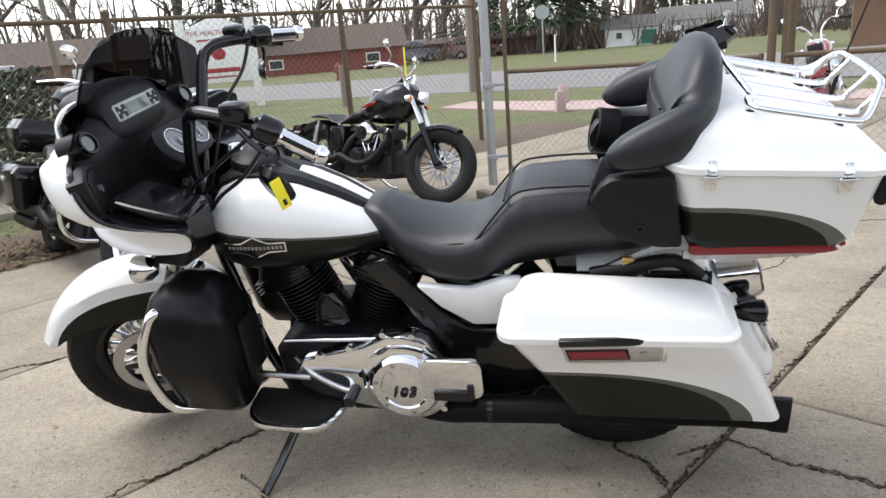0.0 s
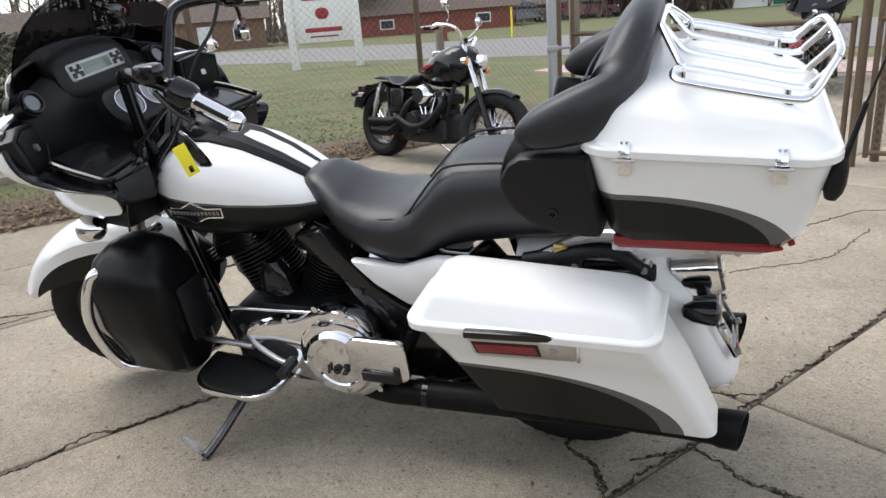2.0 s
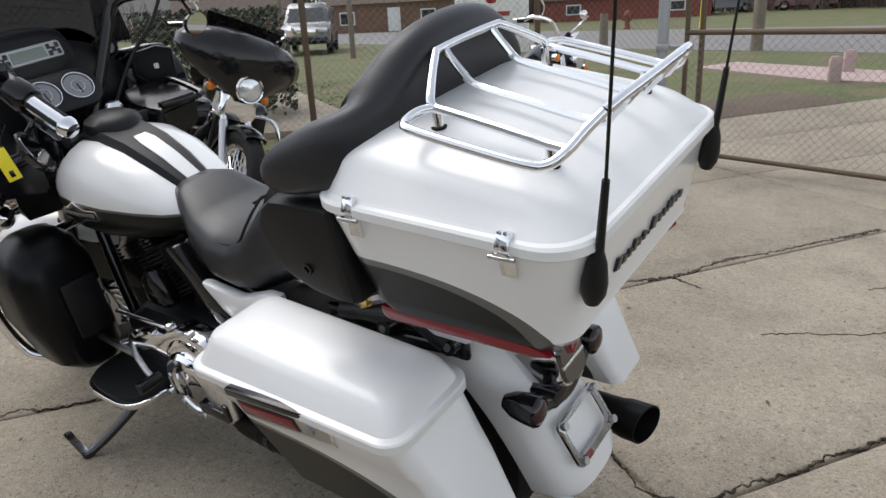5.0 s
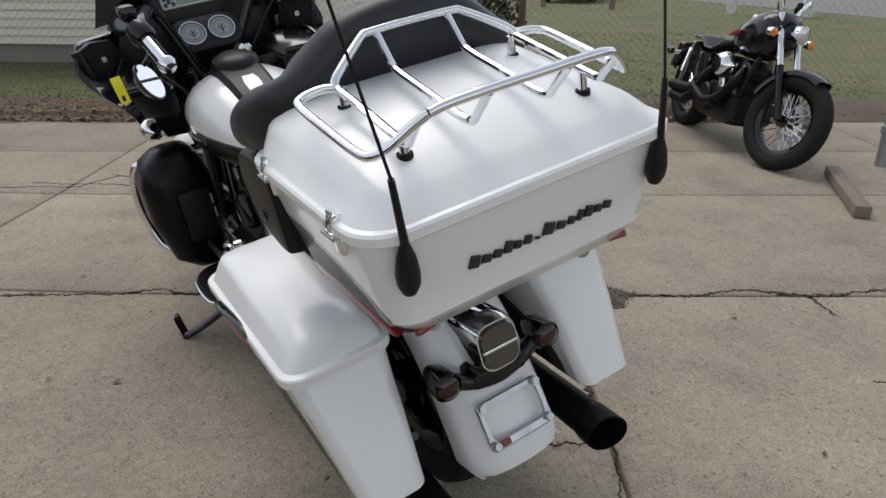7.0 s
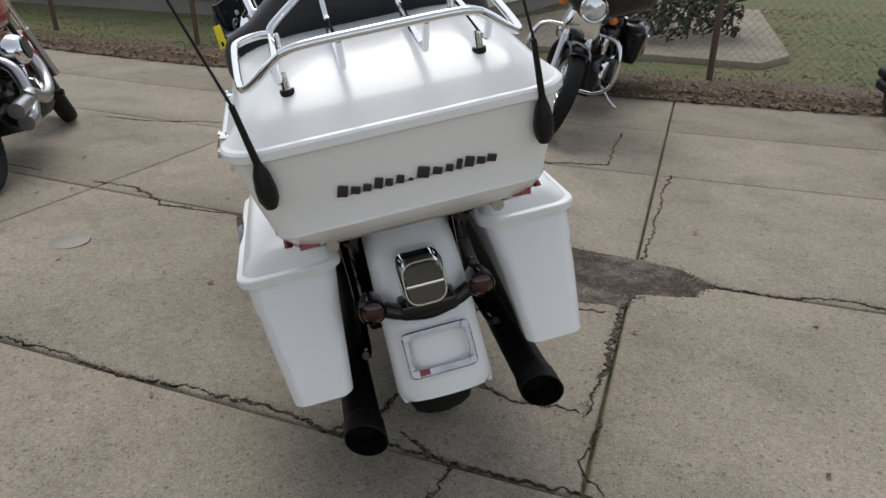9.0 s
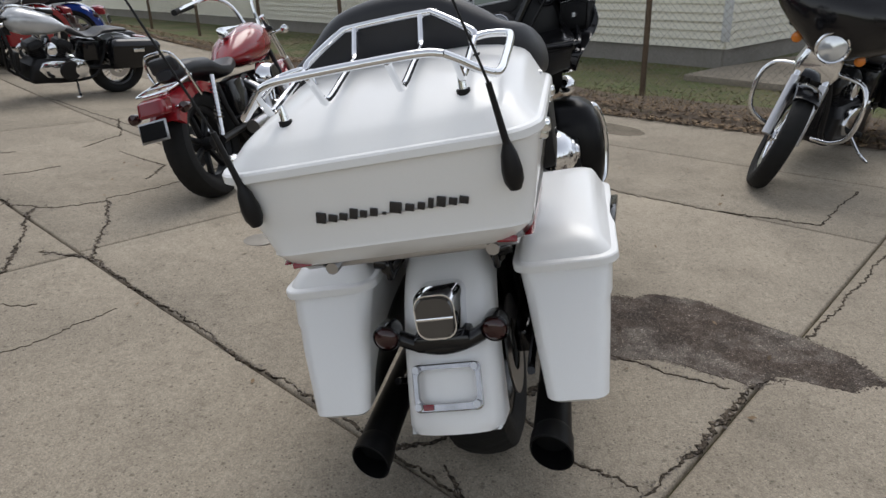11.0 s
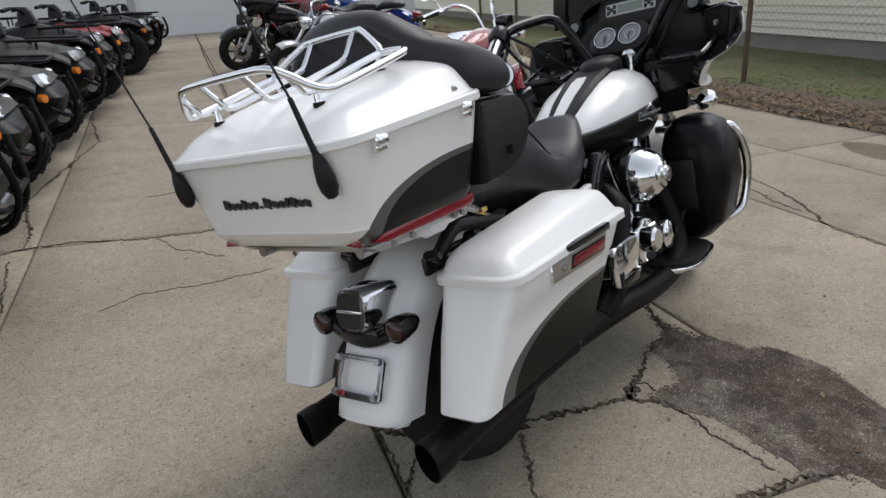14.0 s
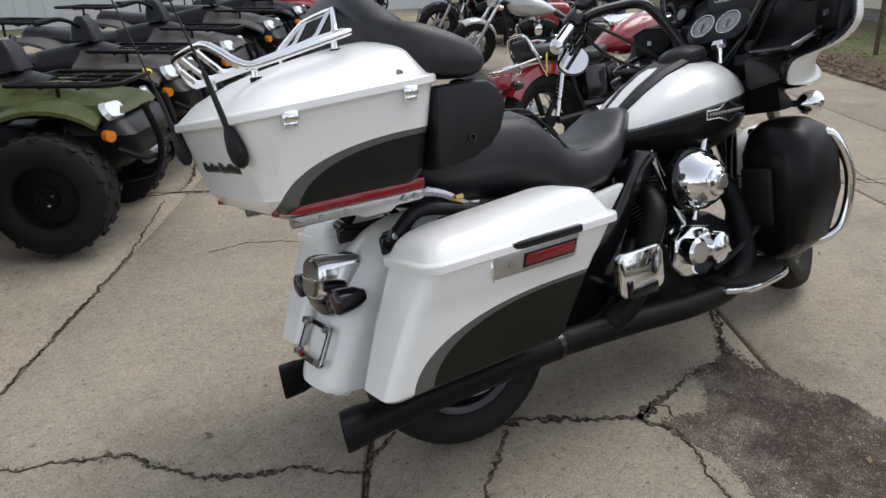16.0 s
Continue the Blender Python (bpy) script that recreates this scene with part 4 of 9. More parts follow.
# wheels
RA, FA, WR = (-0.03, 0, 0.355), (1.84, 0, 0.372), 0.352
w = part("rear_wheel", add(rim(RA, WR, 0.2), lathe([(0.0, -0.1), (0.06, -0.1), (0.06, 0.1), (0.0, 0.1)], RA, (0, 1, 0), 20)), gloss_black, bike)
part("tyre", tyre(RA, WR, 0.205), rubber, w)
part("spoke_ring", bladed(RA, WR, 9), gloss_black, w)
part("brake_disc", lathe([(0.09, -0.115), (0.165, -0.115), (0.165, -0.108), (0.09, -0.108), (0.09, -0.115)], RA, (0, 1, 0), 36), steel, w)

# the front end, turned to the left
HEAD = Vector((1.44, 0, 1.02))
STEER = BARS @ Matrix.Translation((0, -0.05 * K, 0.004 * K)) @ Matrix.Translation(HEAD * K) @ Matrix.Rotation(radians(23), 4, Vector((-0.44, 0, 0.9))) @ Matrix.Translation(-HEAD * K)
w = part("front_wheel", add(rim(FA, WR, 0.15), lathe([(0.0, -0.08), (0.05, -0.08), (0.05, 0.08), (0.0, 0.08)], FA, (0, 1, 0), 20)), gloss_black, bike, m=STEER)
part("tyre", tyre(FA, WR, 0.155), rubber, w)
part("spoke_ring", bladed(FA, WR, 18, 0.011), chrome, w, "polished wheel spokes")
for s in SIDES:
    disc = lathe([(0.128, s * 0.085), (0.168, s * 0.085), (0.168, s * 0.093), (0.128, s * 0.093), (0.128, s * 0.085)], FA, (0, 1, 0), 40)
    arms = lathe([(0.03, s * 0.08), (0.055, s * 0.08), (0.055, s * 0.096), (0.03, s * 0.096), (0.03, s * 0.08)], FA, (0, 1, 0), 24)
    for i in range(6):
        b = box(0.05, 0.132, -0.013, 0.013, -0.003, 0.003, 0.002)
        moved(b, pose(0, 0, 0, 90, 0, 0))
        add(arms, moved(turned(b, (0, 0, 0), 0, 60 * i, 0), Matrix.Translation((FA[0], s * 0.089, FA[2]))))
    bd_ = part("brake_disc", disc, steel, w)
    part("disc_carrier", arms, gloss_black, w)
for s in SIDES:
    fk = part("fork_slider", rod((1.84, s * 0.12, 0.36), (1.62, s * 0.12, 0.82), 0.032), gloss_black, bike, "black fork slider", m=STEER)
    part("fork_tube", rod((1.62, s * 0.12, 0.82), (1.46, s * 0.12, 1.16), 0.026), steel, fk)
part("fork_clamp", box(1.42, 1.56, -0.16, 0.16, 0.97, 1.0, 0.01), steel, bike, m=STEER)
# front fender: a skirted blade over the tyre
secs = []
for i in range(19):
    a = radians(150 - 136 * i / 18)
    r0 = 0.428 + 0.012 * math.sin(i / 18 * math.pi)
    hw = 0.105
    drop = 0.025 + 0.175 * math.sin(min(1, (i + 1.0) / 9) * math.pi * 0.5) * (1 if i < 15 else (19.5 - i) / 4.5)
    sec = []
    for y, d in ((-hw, drop), (-hw * 1.02, drop * 0.5), (-hw * 0.96, 0.03), (-hw * 0.75, 0.008), (-hw * 0.4, 0), (0, -0.003), (hw * 0.4, 0), (hw * 0.75, 0.008), (hw * 0.96, 0.03), (hw * 1.02, drop * 0.5), (hw, drop),
                 (hw - 0.008, drop), (hw * 0.9, 0.034), (0, 0.012), (-hw * 0.9, 0.034), (-hw + 0.008, drop)):
        rr = r0 - d
        sec.append((FA[0] - rr * math.cos(a), y, FA[2] + rr * math.sin(a)))
    secs.append(sec)
part("front_fender", loft(secs), fender_paint, bike, "white front fender with a black side panel", m=STEER)

# frame, engine and drive
fr = bmesh.new()
for s in SIDES:
    add(fr, tube([(1.42, s * 0.03, 1.05), (1.36, s * 0.1, 0.8), (1.22, s * 0.15, 0.36), (1.05, s * 0.15, 0.24), (0.4, s * 0.15, 0.24), (0.2, s * 0.15, 0.4), (0.0, s * 0.16, 0.72), (-0.3, s * 0.16, 0.78)], 0.022, 10, 5))
    add(fr, tube([(1.42, s * 0.02, 1.02), (0.9, s * 0.05, 0.86), (0.4, s * 0.15, 0.74), (0.0, s * 0.16, 0.72)], 0.02, 8, 4))
part("frame", fr, gloss_black, bike)
part("crankcase", add(stack([(0.24, 0.6, 1.16, -0.2, 0.2), (0.28, 0.55, 1.2, -0.22, 0.22), (0.5, 0.58, 1.2, -0.22, 0.22), (0.56, 0.65, 1.12, -0.18, 0.18)], 0.05),
                      stack([(0.3, 0.3, 0.6, -0.17, 0.17), (0.56, 0.3, 0.62, -0.17, 0.17), (0.6, 0.34, 0.58, -0.14, 0.14)], 0.04)), satin_black, bike, "black engine case")
for x, tilt in ((0.85, -22), (1.06, 22)):
    prof = [(0.0, 0.0)]
    for i in range(13):
        z = 0.0158 * i
        prof += [(0.112, z), (0.112, z + 0.006), (0.086, z + 0.0075), (0.086, z + 0.0142)]
    cyl = lathe(prof + [(0.0, 0.206)], (0, 0, 0), (0, 0, 1), 28)
    moved(cyl, Matrix.Translation((x, 0, 0.54)) @ pose(0, 0, 0, 0, tilt, 0))
    c = part("cylinder", cyl, satin_black, bike, "black finned cylinder")
    hd = stack([(0.2, -0.11, 0.11, -0.12, 0.12), (0.23, -0.115, 0.115, -0.125, 0.125), (0.26, -0.105, 0.105, -0.12, 0.12), (0.30, -0.09, 0.09, -0.1, 0.1)], 0.035)
    for i in range(4):
        add(hd, box(-0.118, 0.118, -0.128, 0.128, 0.205 + 0.014 * i, 0.211 + 0.014 * i, 0.002))
    part("cylinder_head", moved(hd, Matrix.Translation((x, 0, 0.54)) @ pose(0, 0, 0, 0, tilt, 0)), gloss_black, c)
# left side: the horn cover, primary case, derby cover
part("horn_cover", stack([(0.60, 0.90, 1.01, 0.13, 0.19), (0.62, 0.885, 1.025, 0.13, 0.20), (0.70, 0.90, 1.01, 0.13, 0.205), (0.735, 0.93, 0.98, 0.13, 0.19)], 0.04), gloss_black, bike, "black horn cover between the cylinders")
outl = [(1.10, 0.47), (1.06, 0.52), (0.96, 0.55), (0.84, 0.575), (0.74, 0.62), (0.68, 0.625), (0.60, 0.60), (0.55, 0.53), (0.53, 0.42), (0.56, 0.34), (0.64, 0.295), (0.76, 0.295), (0.90, 0.33), (1.02, 0.36), (1.09, 0.40)]
pc = part("primary_cover", plate(outl, 0.2, 0.285, 0.018), chrome, bike, "polished primary drive cover")
for a, b in ((0.99, 0.54), (0.87, 0.575), (0.74, 0.635), (0.64, 0.63), (0.56, 0.33), (0.9, 0.325)):
    part("bolt", rod((a, 0.27, b), (a, 0.295, b), 0.012, n=8), chrome, pc)
dc = part("derby_cover", lathe([(0.125, 0.0), (0.125, 0.02), (0.112, 0.034), (0.085, 0.034), (0.08, 0.028), (0.0, 0.034)], (0.685, 0.29, 0.435), (0, 1, 0), 40), chrome, pc, "round chrome clutch cover")
part("numeral", moved(wave(words("103", 0.05, 0.003, 0.001), lambda x, y, z: (1.25 * x + 0.2 * y, y, z)), Matrix.Translation((0.685, 0.328, 0.420)) @ pose(0, 0, 0, 90, 0, 180)), gloss_black, dc, "bold number 103 on the cover")
for i in range(6):
    a = radians(60 * i + 15)
    part("bolt", rod((0.685 + 0.1 * math.cos(a), 0.32, 0.435 + 0.1 * math.sin(a)), (0.685 + 0.1 * math.cos(a), 0.328, 0.435 + 0.1 * math.sin(a)), 0.008, n=8), steel, dc)
part("clutch_housing", lathe([(0.165, -0.01), (0.158, 0.012), (0.142, 0.022), (0.12, 0.024), (0.0, 0.02)], (0.685, 0.275, 0.435), (0, 1, 0), 40), chrome, pc)
part("shift_rod", rod((1.12, 0.26, 0.585), (0.70, 0.26, 0.60), 0.007), chrome, bike, "slim chrome shift rod")
sl = tube([(1.10, 0.25, 0.50), (1.02, 0.30, 0.47), (0.92, 0.33, 0.44), (0.86, 0.34, 0.43)], 0.010, 8, 3)
add(sl, rod((1.24, 0.30, 0.47), (1.03, 0.30, 0.455), 0.012))
part("shift_lever", sl, steel, bike, "chrome heel and toe shift lever")
part("shift_peg", rod((0.86, 0.32, 0.43), (0.86, 0.40, 0.43), 0.02), gloss_black, bike)
# passenger footboards, folded up
for s in SIDES:
    b = plate(rrect(-0.105, 0.105, -0.075, 0.078, 0.034, 5), 0.0, 0.026, 0.007)
    pf = part("passenger_footboard", sided(moved(b, Matrix.Translation((0.505, 0.335, 0.505))), s), chrome, bike, "folded chrome passenger footboard")
    part("rubber_pad", sided(box(0.44, 0.57, 0.36, 0.369, 0.425, 0.462, 0.004), s), gloss_black, pf)
    part("bracket", sided(add(box(0.47, 0.55, 0.17, 0.34, 0.41, 0.45, 0.01), box(0.43, 0.455, 0.345, 0.368, 0.43, 0.49, 0.006)), s), gloss_black, pf)
# right side: air cleaner, cam cover
ac = part("air_cleaner", lathe([(0.0, -0.125), (0.03, -0.123), (0.034, -0.115), (0.05, -0.110), (0.055, -0.100), (0.062, -0.098), (0.085, -0.075), (0.104, -0.045), (0.109, -0.02), (0.109, 0.0), (0.09, 0.01), (0.0, 0.02)], (0.925, -0.25, 0.728), (0, 1, 0), 44), chrome, bike, "round domed chrome air cleaner")
part("backing_plate", lathe([(0.0, 0.0), (0.118, 0.0), (0.118, 0.03), (0.0, 0.04)], (0.925, -0.25, 0.728), (0, 1, 0), 36), gloss_black, ac)
part("medallion", lathe([(0.0, -0.129), (0.021, -0.128), (0.025, -0.120)], (0.925, -0.25, 0.728), (0, 1, 0), 24), steel, ac)
cc = part("cam_cover", plate([(1.02, 0.48), (0.97, 0.55), (0.86, 0.57), (0.76, 0.53), (0.74, 0.45), (0.80, 0.39), (0.92, 0.37), (1.0, 0.41)], -0.285, -0.2, 0.015), chrome, bike, "chrome cam cover")
part("timer_cover", lathe([(0.06, 0), (0.06, -0.045), (0.045, -0.055), (0.0, -0.058)], (0.96, -0.285, 0.47), (0, 1, 0), 28), chrome, cc)
part("oil_cap", lathe([(0.05, 0), (0.05, -0.05), (0.04, -0.06), (0.0, -0.06)], (0.82, -0.285, 0.49), (0, 1, 0), 24), chrome, cc)
for a, b in (((0.92, -0.19, 0.56), (0.79, -0.17, 0.86)), ((0.98, -0.19, 0.56), (1.1, -0.17, 0.86))):
    part("pushrod_tube", rod(a, b, 0.016), chrome, bike)
# exhaust
ex = tube([(1.14, -0.1, 0.72), (1.2, -0.2, 0.62), (1.17, -0.27, 0.42), (1.05, -0.30, 0.31), (0.85, -0.295, 0.285), (0.55, -0.275, 0.305), (0.21, -0.256, 0.325)], 0.045, 14, 6)
ex2 = (tube([(0.80, -0.1, 0.72), (0.72, -0.24, 0.66), (0.62, -0.27, 0.52), (0.53, -0.285, 0.40), (0.42, -0.27, 0.325)], 0.043, 12, 5))
part("header_pipe", ex, matt_black, bike, "black heat-shielded exhaust header")
part("header_pipe", ex2, matt_black, bike, "black heat-shielded exhaust header")
for s, x0 in ((1, 0.43), (-1, 0.22)):
    mf = tube([(x0, s * 0.255, 0.325 - 0.02 * (s > 0)), (x0 - 0.05, s * 0.255, 0.325 - 0.02 * (s > 0)), (-0.3, s * 0.25, 0.325), (-0.50, s * 0.25, 0.322)], [0.046, 0.052], 20, 3)
    tip = lathe([(0.0515, 0), (0.057, 0.02), (0.058, 0.078), (0.054, 0.08), (0.052, 0.0), (0.0, -0.02)], (0, 0, 0), (0, 0, 1), 24)
    wave(tip, lambda x, y, z: (x, y, z - (y * 0.3 if z > 0.07 else 0)))
    m = part("muffler", mf, matt_black, bike, "long black slip-on muffler")
    part("muffler_tip", moved(tip, Matrix.Translation((-0.49, s * 0.25, 0.322)) @ pose(0, 0, 0, 0, -92, 0)), matt_black, m)
    part("clamp", lathe([(0.042, -0.01), (0.05, -0.01), (0.05, 0.01), (0.042, 0.01)], (x0 - 0.03, s * 0.255, 0.325 - 0.02 * (s > 0)), (1, 0, 0), 20), gloss_black, m)
part("left_crossover", tube([(0.9, 0.1, 0.26), (0.62, 0.22, 0.27), (0.42, 0.255, 0.30)], 0.045, 12, 5), matt_black, bike)
part("swingarm", add(box(-0.06, 0.42, 0.12, 0.17, 0.33, 0.41, 0.012), box(-0.06, 0.42, -0.17, -0.12, 0.33, 0.41, 0.012)), gloss_black, bike)

# tank
part("fuel_tank", body([(0.69, 0.05, 0.88, 0.925), (0.73, 0.10, 0.862, 0.955), (0.80, 0.15, 0.846, 1.0), (0.90, 0.19, 0.815, 1.06), (1.02, 0.224, 0.79, 1.115), (1.14, 0.24, 0.778, 1.145), (1.24, 0.236, 0.778, 1.145), (1.31, 0.212, 0.80, 1.115), (1.355, 0.17, 0.845, 1.06), (1.375, 0.10, 0.885, 1.0)], 2.5, 32, 2.0), tank_paint, bike, "white fuel tank with black lower panels")
con = loft([[(x, y, z + dz) for y, dz in ((-hw, -0.03), (-hw, 0.0), (-hw * 0.8, 0.016), (hw * 0.8, 0.016), (hw, 0.0), (hw, -0.03))] for x, z, hw in ((0.74, 0.96, 0.05), (0.80, 1.0, 0.06), (0.90, 1.06, 0.075), (1.02, 1.115, 0.085), (1.13, 1.145, 0.09), (1.24, 1.15, 0.09), (1.32, 1.12, 0.08))])
con = part("dash_console", con, satin_black, bike, "black tank console")
part("inlay", loft([[(x, -hw, z), (x, hw, z), (x, hw, z - 0.02), (x, -hw, z - 0.02)] for x, z, hw in ((0.78, 1.0055, 0.018), (0.80, 1.0195, 0.024), (0.90, 1.0795, 0.028), (1.0, 1.126, 0.03), (1.04, 1.140, 0.022))]), white_paint, con, "white painted inlay")
part("fuel_door", wave(lathe([(0.092, -0.03), (0.096, -0.01), (0.088, 0.012), (0.06, 0.028), (0.03, 0.034), (0.0, 0.036)], (0, 0, 0), (0, 0, 1), 36), lambda x, y, z: (1.20 + x, y - 0.01, 1.172 + z + 0.12 * x)), satin_black, con, "domed black fuel door")
part("ignition_knob", add(rod((1.325, -0.095, 1.12), (1.325, -0.095, 1.18), 0.016), lathe([(0.0, 0.0), (0.03, 0.0), (0.032, 0.015), (0.022, 0.03), (0.0, 0.034)], (1.325, -0.095, 1.178), (0, 0, 1), 20)), chrome, con)
TANK_HALF = ((1.02, 0.224), (1.14, 0.24), (1.24, 0.236), (1.31, 0.212))


def on_tank(x, up):
    """The half width of the tank at x, with a badge's thickness."""
    for (a, ya), (b, yb) in zip(TANK_HALF, TANK_HALF[1:]):
        if x <= b:
            return ya + (yb - ya) * (x - a) / (b - a) + up


def badge_shape(inset, up):
    secs = []
    for i in range(25):
        x = 1.045 + inset + (0.22 - 2 * inset) * i / 24
        peak = max(0, 1 - abs(x - 1.155) / 0.05)
        zt, zb = 0.962 - inset + 0.024 * peak, 0.926 + inset - 0.020 * peak
        y = on_tank(x, up)
        secs.append([(x, y - 0.02, zb), (x, y, zb), (x, y, zt), (x, y - 0.02, zt)])
    return loft(secs)


for s in SIDES:
    t = part("badge", sided(badge_shape(0.0, 0.004), s), chrome, bike, "chrome-edged black tank badge")
    part("badge_panel", sided(badge_shape(0.005, 0.0055), s), gloss_black, t)
    br = bmesh.new()
    for i in range(14):
        x = 1.062 + 0.0142 * i
        add(br, box(x - 0.005, x + 0.005, on_tank(x, 0.002), on_tank(x, 0.0068), 0.938, 0.951, 0.001))
    part("badge_strokes", sided(br, s), steel, t)

# seat
st = body([(0.845, 0.045, 0.97, 0.995), (0.80, 0.085, 0.93, 1.022), (0.74, 0.125, 0.87, 1.02), (0.66, 0.168, 0.79, 0.965), (0.56, 0.198, 0.745, 0.938), (0.46, 0.208, 0.735, 0.94), (0.395, 0.208, 0.745, 0.962), (0.35, 0.200, 0.765, 1.01), (0.305, 0.19, 0.78, 1.062), (0.25, 0.182, 0.79, 1.088), (0.12, 0.182, 0.81, 1.096), (0.0, 0.185, 0.825, 1.094), (-0.1, 0.18, 0.84, 1.088), (-0.14, 0.15, 0.86, 1.07)], 3.2, 36, 2.2)
se = part("seat", st, leather, bike, "black leather two-up seat with a stepped back")
part("seat_seam", tube([(0.60, 0.16, 0.905), (0.50, 0.172, 0.912), (0.42, 0.172, 0.925), (0.365, 0.165, 0.985), (0.315, 0.155, 1.042), (0.26, 0.145, 1.082), (0.1, 0.145, 1.093), (-0.1, 0.145, 1.088)], 0.004, 6, 4), satin_black, se)
part("seat_seam", tube([(0.60, -0.16, 0.905), (0.50, -0.172, 0.912), (0.42, -0.172, 0.925), (0.365, -0.165, 0.985), (0.315, -0.155, 1.042), (0.26, -0.145, 1.082), (0.1, -0.145, 1.093), (-0.1, -0.145, 1.088)], 0.004, 6, 4), satin_black, se)
part("seat_seam", tube([(0.315, y, 1.055 + 0.006 * (1 - (y / 0.16) ** 2)) for y in (-0.155, -0.08, 0, 0.08, 0.155)], 0.004, 6, 3), satin_black, se)

# side panels
for s in SIDES:
    part("side_cover", sided(plate([(0.63, 0.775), (0.45, 0.76), (0.33, 0.80), (0.27, 0.80), (0.29, 0.70), (0.36, 0.625), (0.44, 0.62), (0.55, 0.69)], 0.165, 0.205, 0.012), s), white_paint, bike, "white side cover below the seat")
    part("frame_cover", sided(plate([(0.82, 0.85), (0.72, 0.875), (0.655, 0.79), (0.56, 0.675), (0.46, 0.605), (0.37, 0.60), (0.28, 0.68), (0.22, 0.60), (0.13, 0.44), (0.24, 0.35), (0.42, 0.29), (0.55, 0.42), (0.60, 0.56), (0.68, 0.70)], 0.15, 0.197, 0.012), s), gloss_black, bike, "black frame cover")

# saddlebags
for s in SIDES:
    bag = stack([(0.414, -0.484, 0.10, 0.262, 0.398, 0.03), (0.428, -0.498, 0.115, 0.25, 0.414, 0.035), (0.60, -0.421, 0.215, 0.232, 0.440, 0.040), (0.652, -0.392, 0.25, 0.226, 0.447, 0.042), (0.664, -0.386, 0.258, 0.224, 0.454, 0.044), (0.738, -0.345, 0.312, 0.212, 0.464, 0.048)], n=6)
    bg = part("saddlebag", sided(bag, s), bag_paint, bike, "white hard saddlebag with a black oval panel")
    lid = stack([(0.734, -0.352, 0.320, 0.204, 0.474, 0.055), (0.737, -0.360, 0.328, 0.197, 0.481, 0.058), (0.756, -0.360, 0.328, 0.197, 0.481, 0.058), (0.760, -0.357, 0.325, 0.200, 0.478, 0.056), (0.763, -0.342, 0.309, 0.213, 0.464, 0.048), (0.770, -0.338, 0.303, 0.216, 0.460, 0.046), (0.806, -0.324, 0.276, 0.224, 0.440, 0.042), (0.817, -0.317, 0.266, 0.228, 0.432, 0.042), (0.824, -0.306, 0.254, 0.234, 0.420, 0.042), (0.829, -0.288, 0.236, 0.242, 0.402, 0.04), (0.833, -0.25, 0.20, 0.255, 0.375, 0.035), (0.835, -0.2, 0.15, 0.28, 0.345, 0.02)], n=6)
    wave(lid, lambda x, y, z: (x, y, z + (0.012 + 0.055 * x - 0.16 * x * x) * max(0, min(1, (z - 0.772) / 0.045))))
    part("lid", sided(lid, s), white_paint, bg, "white saddlebag lid", sharp=24)
    def on_bag(bm):
        """Lays a latch piece drawn in x and z against the bag's flank."""
        return sided(wave(bm, lambda x, y, z: (x, y + 0.09 * x + 0.10 * (z - 0.72), z + 0.02 * x)), s)
    lt = part("latch", on_bag(plate([(-0.150, 0.678), (-0.142, 0.672), (0.112, 0.672), (0.124, 0.682), (0.140, 0.752), (-0.128, 0.752), (-0.150, 0.742)], 0.452, 0.476, 0.005)), alloy, bg, "bright metal latch with a red reflector")
    part("latch_bar", on_bag(box(-0.132, 0.142, 0.462, 0.486, 0.738, 0.762, 0.006)), gloss_black, lt)
    part("reflector", on_bag(plate([(-0.052, 0.690), (0.108, 0.690), (0.118, 0.718), (-0.044, 0.718)], 0.470, 0.481, 0.002)), red_lens, lt)
    part("reflector_frame", on_bag(plate([(-0.060, 0.684), (0.114, 0.684), (0.126, 0.724), (-0.052, 0.724)], 0.470, 0.478, 0.002)), gloss_black, lt)
    part("lock", on_bag(rod((-0.095, 0.465, 0.704), (-0.095, 0.483, 0.704), 0.011)), steel, lt)
    part("wire_bail", on_bag(tube([(-0.152, 0.47, 0.735), (-0.156, 0.478, 0.70), (-0.152, 0.47, 0.668)], 0.004, 6, 3)), chrome, lt)
    part("saddlebag_rail", sided(tube([(0.2, 0.2, 0.66), (0.1, 0.19, 0.42), (-0.25, 0.19, 0.40), (-0.34, 0.20, 0.43)], 0.012, 8, 4), s), gloss_black, bike, "black saddlebag rail")

